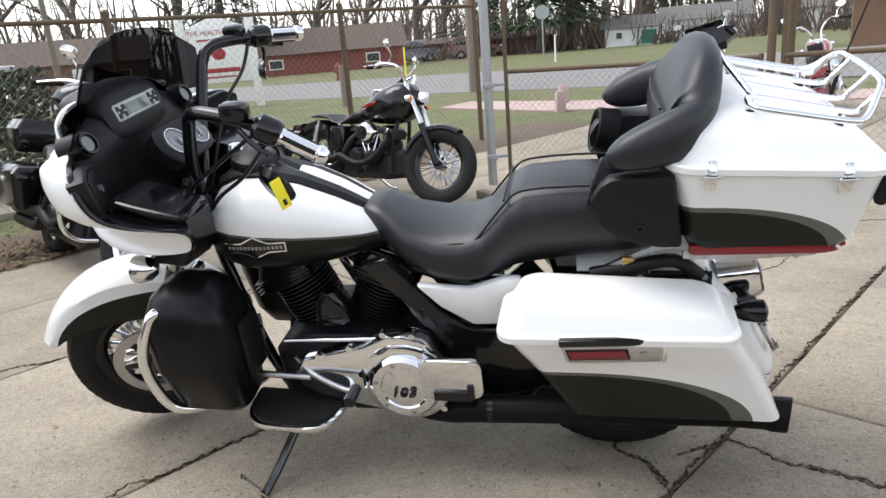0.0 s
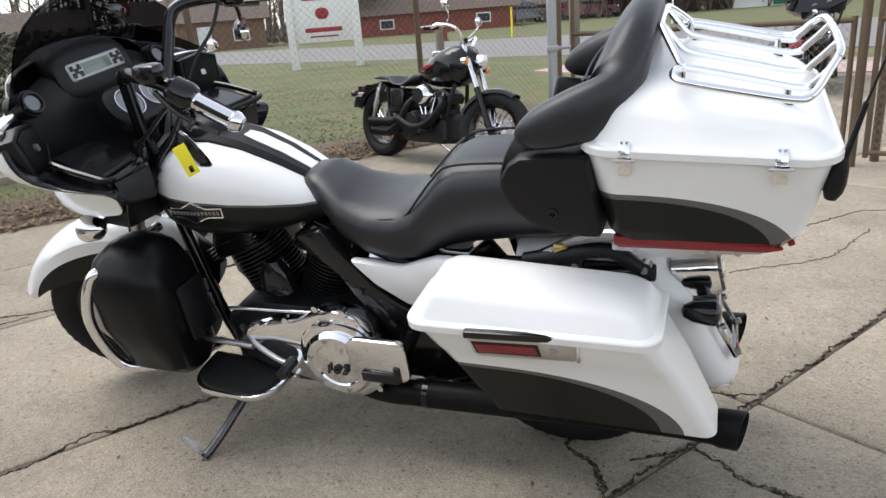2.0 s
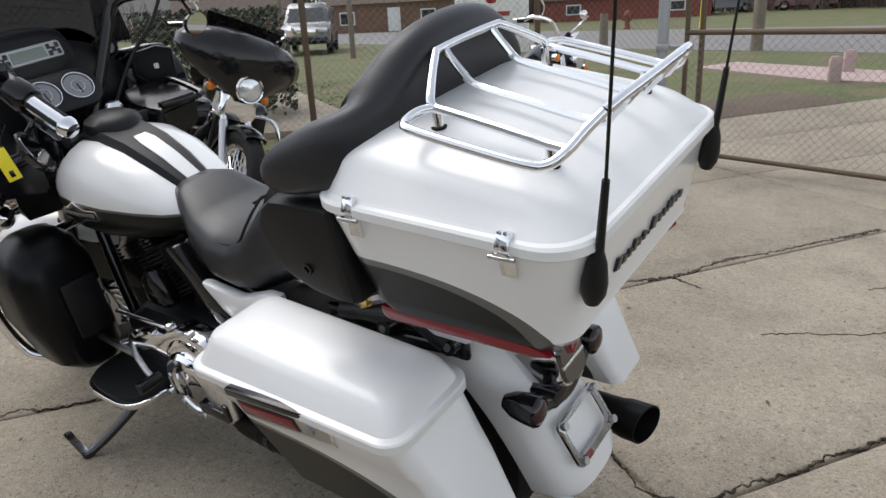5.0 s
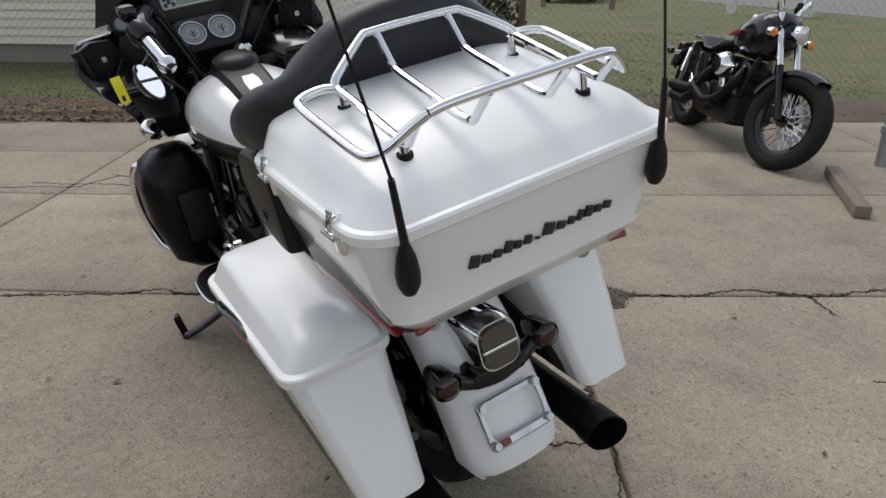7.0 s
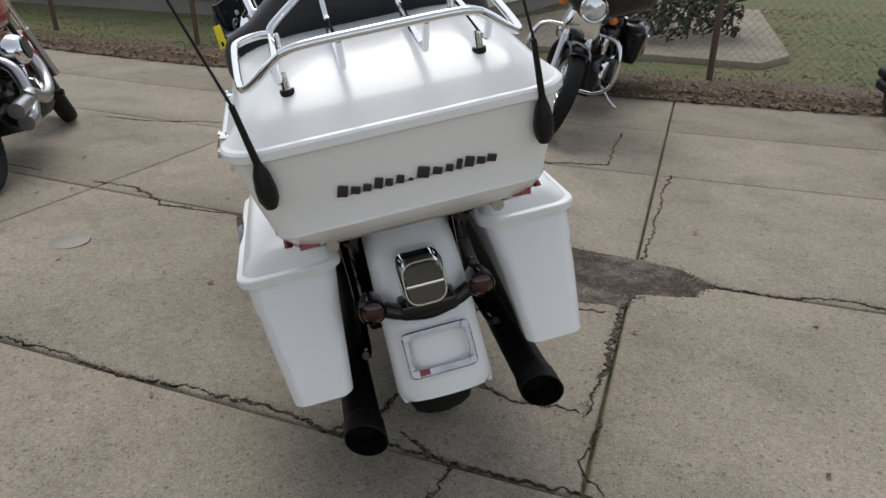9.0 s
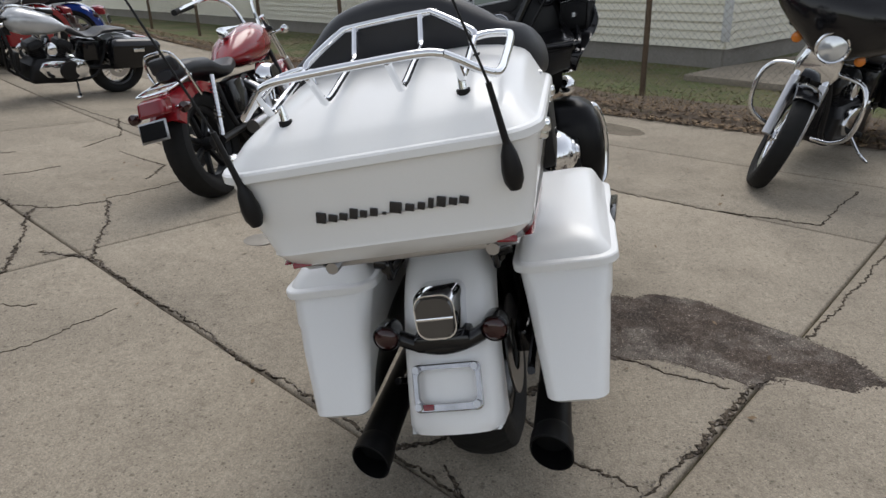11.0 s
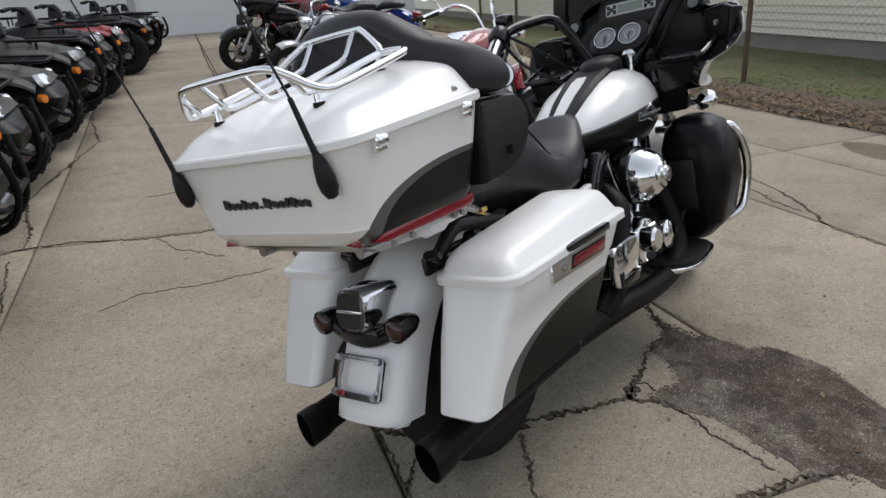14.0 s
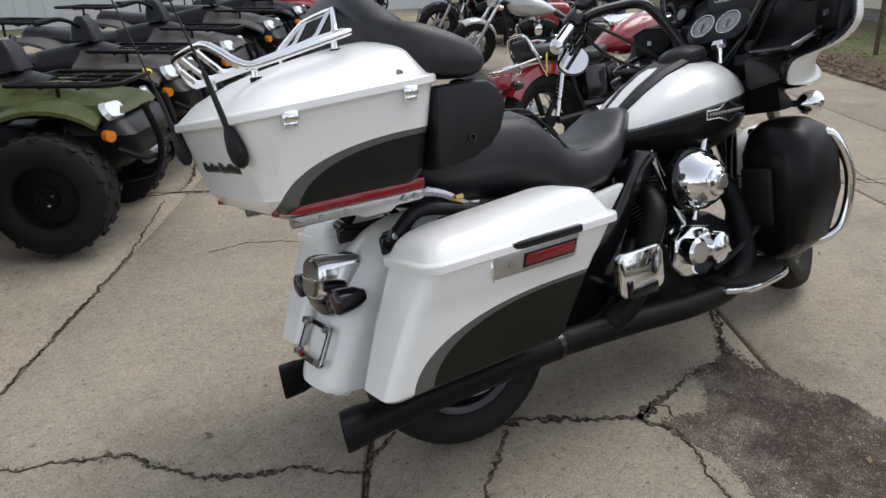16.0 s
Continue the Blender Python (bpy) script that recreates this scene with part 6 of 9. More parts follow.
# inner fairing: dash, speaker panels, glove boxes
part("inner_fairing", body([(1.600, 0.26, 1.07, 1.36), (1.625, 0.34, 1.04, 1.405), (1.66, 0.36, 1.03, 1.425), (1.72, 0.32, 1.05, 1.42), (1.78, 0.22, 1.1, 1.38)], 2.4, 36), satin_black, shell, "black inner fairing")
for s in SIDES:
    # a six-cornered speaker panel let into the wing, turned towards the rider
    spm = Matrix.Translation((1.520, 0.425, 1.245)) @ look((0, 0, 0), (0.86, 0.44, -0.16))
    six = [(-0.075, 0.050), (-0.020, 0.072), (0.072, 0.060), (0.085, -0.020), (0.030, -0.080), (-0.060, -0.072)]
    panel_ = moved(loft([[(x * k_, y * k_, z) for x, y in six] for z, k_ in ((-0.05, 1.12), (-0.004, 1.10), (0.004, 1.04), (0.006, 0.98), (0.001, 0.93), (0.001, 0.4))]), spm)
    sp = part("speaker_panel", sided(panel_, s), satin_black, shell, "black speaker panel")
    part("speaker_grille", sided(moved(loft([[(x * k_, y * k_, z) for x, y in six] for z, k_ in ((0.000, 0.90), (0.007, 0.86), (0.010, 0.78), (0.012, 0.4))]), spm), s), matt_black, sp)
    part("emblem", sided(moved(lathe([(0.0, 0.018), (0.013, 0.017), (0.017, 0.010)], (0, 0, 0), (0, 0, 1), 16), spm), s), badge_metal, sp)
    for k_ in (-0.006, 0.0, 0.006):
        part("emblem_bar", sided(moved(box(k_ - 0.0018, k_ + 0.0018, -0.010, 0.010, 0.016, 0.0195), spm), s), alloy, sp)
    gb = loft([[(1.52, s * 0.20, 1.195), (1.52, s * 0.395, 1.203), (1.52, s * 0.35, 1.08), (1.52, s * 0.20, 1.06)],
               [(1.36, s * 0.20, 1.152), (1.36, s * 0.420, 1.160), (1.36, s * 0.37, 1.045), (1.36, s * 0.20, 1.02)],
               [(1.272, s * 0.235, 1.126), (1.272, s * 0.412, 1.134), (1.272, s * 0.385, 1.035), (1.272, s * 0.24, 1.00)]])
    bmesh.ops.recalc_face_normals(gb, faces=gb.faces)
    bmesh.ops.bevel(gb, geom=gb.edges[:], offset=0.012, segments=2, affect='EDGES')
    gx = part("glove_box", gb, gloss_black, shell, "black glove box")
    rl = part("lid_rail", tube([(1.47, s * 0.425, 1.196), (1.40, s * 0.432, 1.178), (1.285, s * 0.428, 1.146), (1.268, s * 0.420, 1.141), (1.262, s * 0.400, 1.138), (1.272, s * 0.330, 1.138), (1.288, s * 0.255, 1.140)], 0.011, 8, 3), gloss_black, gx, "raised black rim round the lid")
    part("lid_hinge", tube([(1.296, s * 0.405, 1.146), (1.306, s * 0.330, 1.146), (1.318, s * 0.262, 1.146)], 0.007, 8, 3), satin_black, gx)
    lo = loft([[(1.30, s * 0.14, 1.04), (1.30, s * 0.34, 1.05), (1.52, s * 0.26, 1.04), (1.58, s * 0.14, 1.04)], [(1.33, s * 0.14, 0.96), (1.34, s * 0.33, 0.98), (1.52, s * 0.24, 0.97), (1.56, s * 0.14, 0.95)], [(1.38, s * 0.15, 0.90), (1.39, s * 0.30, 0.91), (1.55, s * 0.27, 0.91), (1.55, s * 0.15, 0.90)]])
    part("lower_panel", lo, satin_black, shell)
hood = []
for x, hw, zb, zt in ((1.605, 0.150, 1.335, 1.445), (1.615, 0.168, 1.305, 1.468), (1.65, 0.180, 1.295, 1.482), (1.72, 0.180, 1.30, 1.482), (1.78, 0.16, 1.31, 1.465), (1.82, 0.10, 1.34, 1.44)):
    hood.append([(x + 0.28 * (z - 1.39), y, z) for y, z in ring(hw, zb, zt, 3.2, 28)])
pod = part("radio_pod", loft(hood), satin_black, shell, "rounded black radio hood")
rm = Matrix.Translation((1.612, -0.004, 1.394)) @ pose(0, 0, 0, 0, -74, 0)
rd = part("radio", moved(stack([(-0.01, -0.030, 0.030, -0.126, 0.126, 0.012), (0.006, -0.030, 0.030, -0.126, 0.126, 0.012), (0.010, -0.027, 0.027, -0.122, 0.122, 0.010)]), rm), silver_face, pod, "silver radio face")
part("display", moved(box(-0.019, 0.019, -0.062, 0.062, 0.006, 0.013, 0.001), rm), lcd, rd, "grey green display")
for s in SIDES:
    for a, b in ((-0.012, 0.078), (0.012, 0.078), (0.0, 0.094), (-0.012, 0.110), (0.012, 0.110)):
        part("button", moved(box(a - 0.009, a + 0.009, s * b - 0.007, s * b + 0.007, 0.006, 0.015, 0.002), rm), gloss_black, rd)
gm = Matrix.Translation((1.492, 0.004, 1.236)) @ pose(0, 0, 0, 0, -52, 0)
cl = part("instrument_pod", moved(stack([(0.0, -0.07, 0.075, -0.14, 0.14, 0.065), (0.05, -0.075, 0.08, -0.145, 0.145, 0.07), (0.062, -0.06, 0.065, -0.13, 0.13, 0.06)], n=6), gm), satin_black, bike, "black pod with two round dials")
for y in (0.061, -0.061):
    g = part("gauge", moved(lathe([(0.0, 0.064), (0.047, 0.064), (0.05, 0.06)], (0, y, 0), (0, 0, 1), 32), gm), gauge_face, cl, "grey dial")
    part("bezel", moved(lathe([(0.049, 0.058), (0.051, 0.069), (0.054, 0.069), (0.056, 0.056)], (0, y, 0), (0, 0, 1), 32), gm), chrome, cl)
    part("inner_ring", moved(lathe([(0.020, 0.0645), (0.021, 0.066), (0.024, 0.066), (0.025, 0.0645)], (0, y, 0), (0, 0, 1), 28), gm), steel, g)
    part("needle", moved(box(-0.03, 0.008, y - 0.002, y + 0.002, 0.066, 0.068), gm), gloss_black, cl)
for s in SIDES:
    for x, y, z in ((1.630, 0.205, 1.262), (1.605, 0.300, 1.352)):
        part("gauge_tube", rod((x + 0.08, s * y, z - 0.02), (x - 0.002, s * y, z + 0.002), 0.047, 0.043, 24), satin_black, shell)
        sgm = Matrix.Translation((x, s * y, z)) @ pose(0, 0, 0, 0, -68, 0)
        sm = part("small_gauge", moved(lathe([(0.0, 0.004), (0.026, 0.004), (0.030, 0.014), (0.036, 0.014), (0.040, -0.01)], (0, 0, 0), (0, 0, 1), 24), sgm), gloss_black, shell, "small round gauge in a black ring")
        part("dial", moved(lathe([(0.0, 0.006), (0.025, 0.006), (0.026, 0.004)], (0, 0, 0), (0, 0, 1), 20), sgm), gauge_face, sm)
part("switch_panel", box(1.33, 1.36, -0.26, -0.15, 1.10, 1.14, 0.006), satin_black, shell)
ws = []
for i in range(9):
    t = i / 8
    z = 1.36 + 0.285 * t
    hw = 0.40 - 0.08 * t - 0.16 * max(0, t - 0.6) ** 1.2 * 2
    xc = 1.74 - 0.17 * t + 0.04 * t * t
    ws.append([(xc - 0.55 * (hw * k) ** 2 * 1.7 - (0.02 if t > 0.95 else 0), hw * k, z - 0.03 * k * k * t) for k in [j / 6 - 1 for j in range(13)]])
back = [[(x - 0.008, y, z) for x, y, z in r] for r in ws]
wsb = bmesh.new()
A = [[wsb.verts.new(p) for p in r] for r in ws]
B2 = [[wsb.verts.new(p) for p in r] for r in back]
for G0, G1 in ((A, None), (B2, None)):
    for a, b in zip(G0, G0[1:]):
        for j in range(12):
            wsb.faces.new((a[j], a[j + 1], b[j + 1], b[j]))
edge = [A[0][j] for j in range(13)] + [A[i][12] for i in range(1, 9)] + [A[8][j] for j in range(11, -1, -1)] + [A[i][0] for i in range(7, 0, -1)]
edgb = [B2[0][j] for j in range(13)] + [B2[i][12] for i in range(1, 9)] + [B2[8][j] for j in range(11, -1, -1)] + [B2[i][0] for i in range(7, 0, -1)]
for j in range(len(edge)):
    wsb.faces.new((edge[j], edge[(j + 1) % len(edge)], edgb[(j + 1) % len(edge)], edgb[j]))
part("windshield", wsb, smoke, shell, "dark smoked windshield")

# handlebar, grips, mirrors
hb = bmesh.new()
add(hb, tube([(1.40, 0.06, 1.10), (1.37, 0.11, 1.22), (1.30, 0.18, 1.37), (1.25, 0.22, 1.41), (1.16, 0.255, 1.408), (1.04, 0.295, 1.39), (0.93, 0.315, 1.345)], 0.022, 12, 6))
add(hb, tube([(1.44, -0.06, 1.11), (1.46, -0.14, 1.22), (1.475, -0.27, 1.42), (1.47, -0.31, 1.49), (1.445, -0.345, 1.525), (1.39, -0.42, 1.53), (1.28, -0.53, 1.52)], 0.022, 12, 6))
add(hb, rod((1.40, 0.06, 1.10), (1.44, -0.06, 1.11), 0.024))
hb = part("handlebar", hb, gloss_black, bike, "tall black handlebar turned to the left", m=BARS)
for a, b in (((0.945, 0.313, 1.352), (0.832, 0.292, 1.275)), ((1.29, -0.522, 1.521), (1.195, -0.605, 1.508))):
    a, b = Vector(a), Vector(b)
    g = part("grip", rod(a, b, 0.026, n=18), chrome, hb, "chrome grip with black rubber inserts")
    d = (b - a).normalized()
    u = d.orthogonal().normalized()
    v = d.cross(u)
    for i in range(4):
        o = (u * math.cos(i * math.pi / 2 + 0.5) + v * math.sin(i * math.pi / 2 + 0.5)) * 0.0215
        part("rubber_insert", rod(a + o + d * 0.015, b + o - d * 0.02, 0.008, n=8), rubber, g)
    part("grip_end", lathe([(0.0, 0.02), (0.022, 0.016), (0.031, 0.0), (0.031, -0.012), (0.026, -0.016)], b, d, 20), chrome, g)
    sw = lathe([(0.028, -0.075), (0.042, -0.06), (0.044, -0.01), (0.036, 0.006), (0.026, 0.008)], a, d, 18)
    part("switch_housing", sw, gloss_black, hb)
    mc = box(-0.042, 0.042, -0.028, 0.028, -0.018, 0.038, 0.016)
    part("reservoir", moved(mc, Matrix.Translation(a - d * 0.11 + Vector((0.02, 0, 0.012)))), gloss_black, hb, "black lever bracket")
    part("lever", tube([a - d * 0.07 + Vector((0.06, 0, -0.01)), a + d * 0.02 + Vector((0.085, 0.0, -0.03)), b + Vector((0.075, 0.0, -0.035))], 0.009, 8, 4), gloss_black, hb)
for stem, c, nrm, wide, tall in (([(0.98, 0.30, 1.33), (0.955, 0.32, 1.30), (0.965, 0.345, 1.272)], (0.968, 0.346, 1.214), (-0.51, -0.76, 0.40), 1.12, 1.12), ([(1.31, -0.50, 1.50), (1.33, -0.54, 1.45), (1.35, -0.565, 1.42)], (1.36, -0.575, 1.385), (-0.93, -0.36, -0.10), 1.25, 0.72)):
    mi = part("mirror", tube(stem, 0.008, 8, 3), gloss_black, hb, "oval mirror hung under the bar")
    e = lathe([(0.0, -0.025), (0.045, -0.02), (0.062, 0.0), (0.062, 0.008), (0.056, 0.008)], (0, 0, 0), (0, 0, 1), 32)
    orient = look((0, 0, 0), [-v for v in nrm])
    part("mirror_shell", moved(wave(e, lambda x, y, z: (x * wide, y * tall, z)), Matrix.Translation(c) @ orient), gloss_black, hb)
    gl = lathe([(0.0, 0.0095), (0.057, 0.0095), (0.057, 0.004)], (0, 0, 0), (0, 0, 1), 32)
    part("mirror_glass", moved(wave(gl, lambda x, y, z: (x * wide, y * tall, z)), Matrix.Translation(c) @ orient), mirror_glass, hb)
for pts in ([(0.98, 0.31, 1.34), (1.1, 0.28, 1.22), (1.25, 0.2, 1.12), (1.38, 0.1, 1.0)], [(1.02, 0.29, 1.36), (1.2, 0.22, 1.25), (1.38, 0.16, 1.12), (1.42, 0.1, 0.95)], [(1.34, -0.45, 1.52), (1.36, -0.38, 1.42), (1.42, -0.28, 1.3), (1.45, -0.1, 1.05)]):
    part("cable", tube(pts, 0.007, 6, 6), satin_black, bike, "black control cable", m=BARS)
tg = part("price_tag", moved(box(-0.018, 0.018, -0.0015, 0.0015, -0.045, 0.045, 0.001), Matrix.Translation((0.903, 0.459, 1.226)) @ pose(0, 0, 0, 8, 10, 58)), yellow_tag, bike, "yellow paper tag hanging from the clutch lever")
part("string", tube([(0.93, 0.41, 1.32), (0.92, 0.44, 1.29), (0.911, 0.455, 1.268)], 0.0012, 5), satin_black, tg)
part("tag_mark", moved(box(-0.006, 0.006, -0.0021, 0.0021, -0.036, -0.018, 0.0005), Matrix.Translation((0.903, 0.459, 1.226)) @ pose(0, 0, 0, 8, 10, 58)), gloss_black, tg)

# leg shields, guard, footboards, signals, stand
for s in SIDES:
    lf = stack([(0.335, 1.31, 1.42, 0.25, 0.345, 0.04), (0.35, 1.28, 1.45, 0.23, 0.37, 0.05), (0.42, 1.235, 1.50, 0.21, 0.445, 0.07), (0.60, 1.225, 1.535, 0.20, 0.485, 0.09), (0.76, 1.22, 1.535, 0.20, 0.48, 0.09), (0.84, 1.25, 1.50, 0.22, 0.445, 0.08), (0.875, 1.29, 1.46, 0.25, 0.395, 0.06), (0.885, 1.33, 1.42, 0.28, 0.36, 0.03)], n=5)
    lf = part("leg_shield", sided(lf, s), deep_black, bike, "glossy black lower fairing")
    part("vent_door", sided(box(1.205, 1.23, 0.24, 0.37, 0.50, 0.72, 0.015), s), satin_black, lf)
    for z in (0.60, 0.66):
        part("vent_slot", sided(box(1.20, 1.21, 0.235, 0.245, z - 0.02, z + 0.025, 0.002), s), steel, lf)
    part("engine_guard", sided(tube([(1.46, 0.12, 0.82), (1.44, 0.40, 0.815), (1.47, 0.465, 0.79), (1.52, 0.490, 0.64), (1.50, 0.472, 0.47), (1.45, 0.43, 0.405), (1.36, 0.30, 0.36), (1.30, 0.15, 0.34)], 0.019, 12, 6), s), chrome, bike, "chrome engine guard")
    fb = plate([(1.11 + 0.182 * math.copysign(abs(math.cos(t)) ** 0.55, math.cos(t)), 0.22 + 0.205 * math.sin(t) ** 0.62) for t in [math.pi * i / 18 for i in range(19)]], 0.305, 0.33, 0.006, "z")
    fb = part("footboard", sided(turned(fb, (1.1, 0.3, 0.32), 0, -3, 0), s), chrome, bike, "long footboard with a chrome edge")
    part("rubber_pad", sided(turned(plate([(1.11 + 0.166 * math.copysign(abs(math.cos(t)) ** 0.55, math.cos(t)), 0.23 + 0.18 * math.sin(t) ** 0.62) for t in [math.pi * i / 18 for i in range(19)]], 0.328, 0.345, 0.005, "z"), (1.1, 0.3, 0.32), 0, -3, 0), s), rubber, fb)
    sg = lathe([(0.0, -0.06), (0.02, -0.055), (0.04, -0.03), (0.047, 0.0), (0.047, 0.02)], (1.53, s * 0.335, 0.92), (1, 0, 0), 24)
    fs = part("front_signal", sg, chrome, bike, "chrome bullet turn signal")
    part("signal_lens", lathe([(0.045, 0.02), (0.03, 0.034), (0.0, 0.038)], (1.53, s * 0.335, 0.92), (1, 0, 0), 24), amber, fs)
    part("stem", rod((1.52, s * 0.30, 0.92), (1.50, s * 0.17, 0.93), 0.014), chrome, fs)
part("brake_pedal", add(tube([(1.24, -0.30, 0.50), (1.12, -0.28, 0.42), (1.02, -0.24, 0.36)], 0.013, 8, 4), box(1.22, 1.30, -0.36, -0.28, 0.49, 0.505, 0.006)), satin_black, bike)
side_metal = mat("dark_plated_steel", (0.10, 0.10, 0.105), 0.25, metal=1.0, vary=0.2)
ks = tube([(1.10, 0.22, 0.29), (1.135, 0.28, 0.225), (1.172, 0.43, 0.145), (1.190, 0.520, 0.116), (1.197, 0.533, 0.118)], [0.018, 0.015], 10, 4)
kf = loft([[Vector((1.187, 0.527, 0.108)).lerp(Vector((1.256, 0.537, 0.200)), t) + Vector((a * -0.010, a * 0.016, a * 0.005)) + Vector((b * 0.004, 0, b * -0.003)) for a, b in ((-1, -1), (1, -1), (1, 1), (-1, 1))] for t in (0, 0.08, 0.5, 0.92, 1.0)])
ks = part("side_stand", ks, side_metal, bike, "dark steel side stand with a bent foot")
part("stand_foot", kf, chrome, ks, "bright metal foot")

# ---- other motorcycles ----
red_paint = mat("metallic_red_paint", (0.26, 0.012, 0.018), 0.2, coat=0.8, vary=0.08)
silver_paint = mat("silver_paint", (0.52, 0.53, 0.54), 0.25, metal=0.35, coat=0.7, vary=0.05)
blue_paint = mat("blue_paint", (0.012, 0.045, 0.26), 0.22, coat=0.8, vary=0.08)
clear = mat("clear_windshield", (0.75, 0.78, 0.8), 0.05, vary=0.02)
clear.node_tree.nodes["Principled BSDF"].inputs["Transmission Weight"].default_value = 0.95
clear.node_tree.nodes["Principled BSDF"].inputs["IOR"].default_value = 1.03


def wire_spokes(c, r, n=36):
    bm = bmesh.new()
    for i in range(n):
        a = 2 * math.pi * i / n
        b = a + (0.5 if i % 2 else -0.5)
        s = 0.035 if i % 4 < 2 else -0.035
        add(bm, tube([(c[0] + 0.04 * math.cos(b), s, c[2] + 0.04 * math.sin(b)), (c[0] + (r - 0.11) * math.cos(a), 0, c[2] + (r - 0.11) * math.sin(a))], 0.0042, 4))
    return bm


def arc_fender(c, r, hw, a0, a1, th=0.012, n=14, skirt=0.05):
    secs = []
    for i in range(n + 1):
        a = radians(a0 + (a1 - a0) * i / n)
        sec = []
        for y, d in ((-hw, skirt), (-hw, 0.02), (-hw * 0.6, 0.003), (0, 0), (hw * 0.6, 0.003), (hw, 0.02), (hw, skirt), (hw - th, skirt), (hw * 0.6, th), (0, th), (-hw * 0.6, th), (-hw + th, skirt)):
            sec.append((c[0] + (r - d) * math.cos(a), y, c[2] + (r - d) * math.sin(a)))
        secs.append(sec)
    return loft(secs)


def motorcycle(m, label, paint, group="", base=1.85, wire_wheels=True, trim=chrome, engine=satin_black, fork_metal=None, fairing=None, screen=False, bags=None, sissy=False, guard=False,
               front_fender="short", pipes=matt_black, steer=18, bars=(0.30, 1.36, 0.40), seat_z=0.86, accent=None, trunk=False, tail=185, pipe_end=0.0, sissy_up=1.0, deep=0.0, cases=None, lamp=1.0, tail_glass=None, tank_up=0.0, wheel_metal=None):
    b = thing("motorcycle", m, label, "motorcycle", group)
    ra, fa, r = (0, 0, 0.37), (base, 0, 0.375), 0.375
    head = Vector((base - 0.42, 0, 0.98))
    T = Matrix.Translation(head * K) @ Matrix.Rotation(radians(steer), 4, Vector((-0.45, 0, 0.89))) @ Matrix.Translation(-head * K)
    for nm, ax, mm, wd_ in (("rear_wheel", ra, None, 0.19), ("front_wheel", fa, T, 0.13)):
        w_ = part(nm, add(rim(ax, r, wd_ * 0.8), rod((ax[0], -0.07, ax[2]), (ax[0], 0.07, ax[2]), 0.045, n=14)), wheel_metal or (gloss_black if wire_wheels == "black" else trim), b, m=mm)
        part("tyre", tyre(ax, r, wd_, n=40), rubber, w_)
        part("spoke_ring", wire_spokes(ax, r) if wire_wheels else bladed(ax, r, 7, 0.02), wheel_metal or trim, w_)
        part("brake_disc", lathe([(0.09, 0.075), (0.15, 0.075), (0.15, 0.082), (0.09, 0.082), (0.09, 0.075)], ax, (0, 1, 0), 28), steel, w_)
    fm = fork_metal or trim
    for s in SIDES:
        f = part("fork_leg", rod((fa[0], s * 0.1, fa[2]), (fa[0] - 0.2, s * 0.1, 0.76), 0.032), gloss_black if fork_metal else alloy, b, m=T)
        part("fork_tube", rod((fa[0] - 0.2, s * 0.1, 0.76), (fa[0] - 0.40, s * 0.1, 1.14), 0.024), fm, f)
    part("triple_clamp", box(base - 0.46, base - 0.32, -0.14, 0.14, 1.0, 1.04, 0.012), engine, b, m=T)
    if front_fender == "short":
        ff = arc_fender(fa, r + 0.03, 0.08, 62, 158)
    else:
        ff = arc_fender(fa, r + 0.04, 0.088, 34, 168, skirt=0.1)
    part("front_fender", ff, paint, b, m=T)
    part("rear_fender", arc_fender(ra, r + 0.06, 0.115, 60, tail, skirt=0.09), paint, b)
    fr_ = bmesh.new()
    for s in SIDES:
        add(fr_, tube([(base - 0.42, s * 0.03, 0.98), (base - 0.50, s * 0.12, 0.62), (base - 0.62, s * 0.15, 0.28), (0.45, s * 0.15, 0.25), (0.25, s * 0.14, 0.5), (0.2, s * 0.14, 0.74)], 0.02, 8, 4))
        add(fr_, tube([(0, s * 0.15, 0.37), (0.45, s * 0.15, 0.40)], 0.026, 8))
    part("frame", fr_, engine, b)
    for s in SIDES:
        sh = part("shock", rod((-0.02, s * 0.17, 0.40), (0.12, s * 0.17, 0.80), 0.018), trim, b)
        sp = bmesh.new()
        for i in range(9):
            p = Vector((-0.02, s * 0.17, 0.40)).lerp(Vector((0.12, s * 0.17, 0.80)), 0.3 + 0.065 * i)
            add(sp, lathe([(0.018, -0.008), (0.034, 0), (0.018, 0.008)], p, (0.33, 0, 0.94), 12))
        part("spring", sp, trim, sh)
    part("crankcase", add(stack([(0.22, 0.55, 1.15, -0.17, 0.17), (0.27, 0.5, 1.2, -0.2, 0.2), (0.45, 0.52, 1.18, -0.2, 0.2), (0.52, 0.6, 1.1, -0.15, 0.15)], 0.05), lathe([(0.13, -0.24), (0.12, -0.26), (0.0, -0.265), (0.0, 0.265), (0.12, 0.26), (0.13, 0.24), (0.13, -0.24)], (0.72, 0, 0.38), (0, 1, 0), 24)), alloy if paint is red_paint and pipes is chrome else engine, b)
    for x, tilt in ((0.78, -22), (0.98, 22)):
        fins = [(0.0, 0.0)]
        for i in range(8):
            fins += [(0.1, 0.0235 * i), (0.1, 0.0235 * i + 0.009), (0.08, 0.0235 * i + 0.011), (0.08, 0.0235 * i + 0.0215)]
        cy = lathe(fins + [(0.0, 0.19)], (0, 0, 0), (0, 0, 1), 18)
        add(cy, stack([(0.18, -0.1, 0.1, -0.11, 0.11), (0.24, -0.1, 0.1, -0.11, 0.11), (0.27, -0.07, 0.07, -0.09, 0.09)], 0.03))
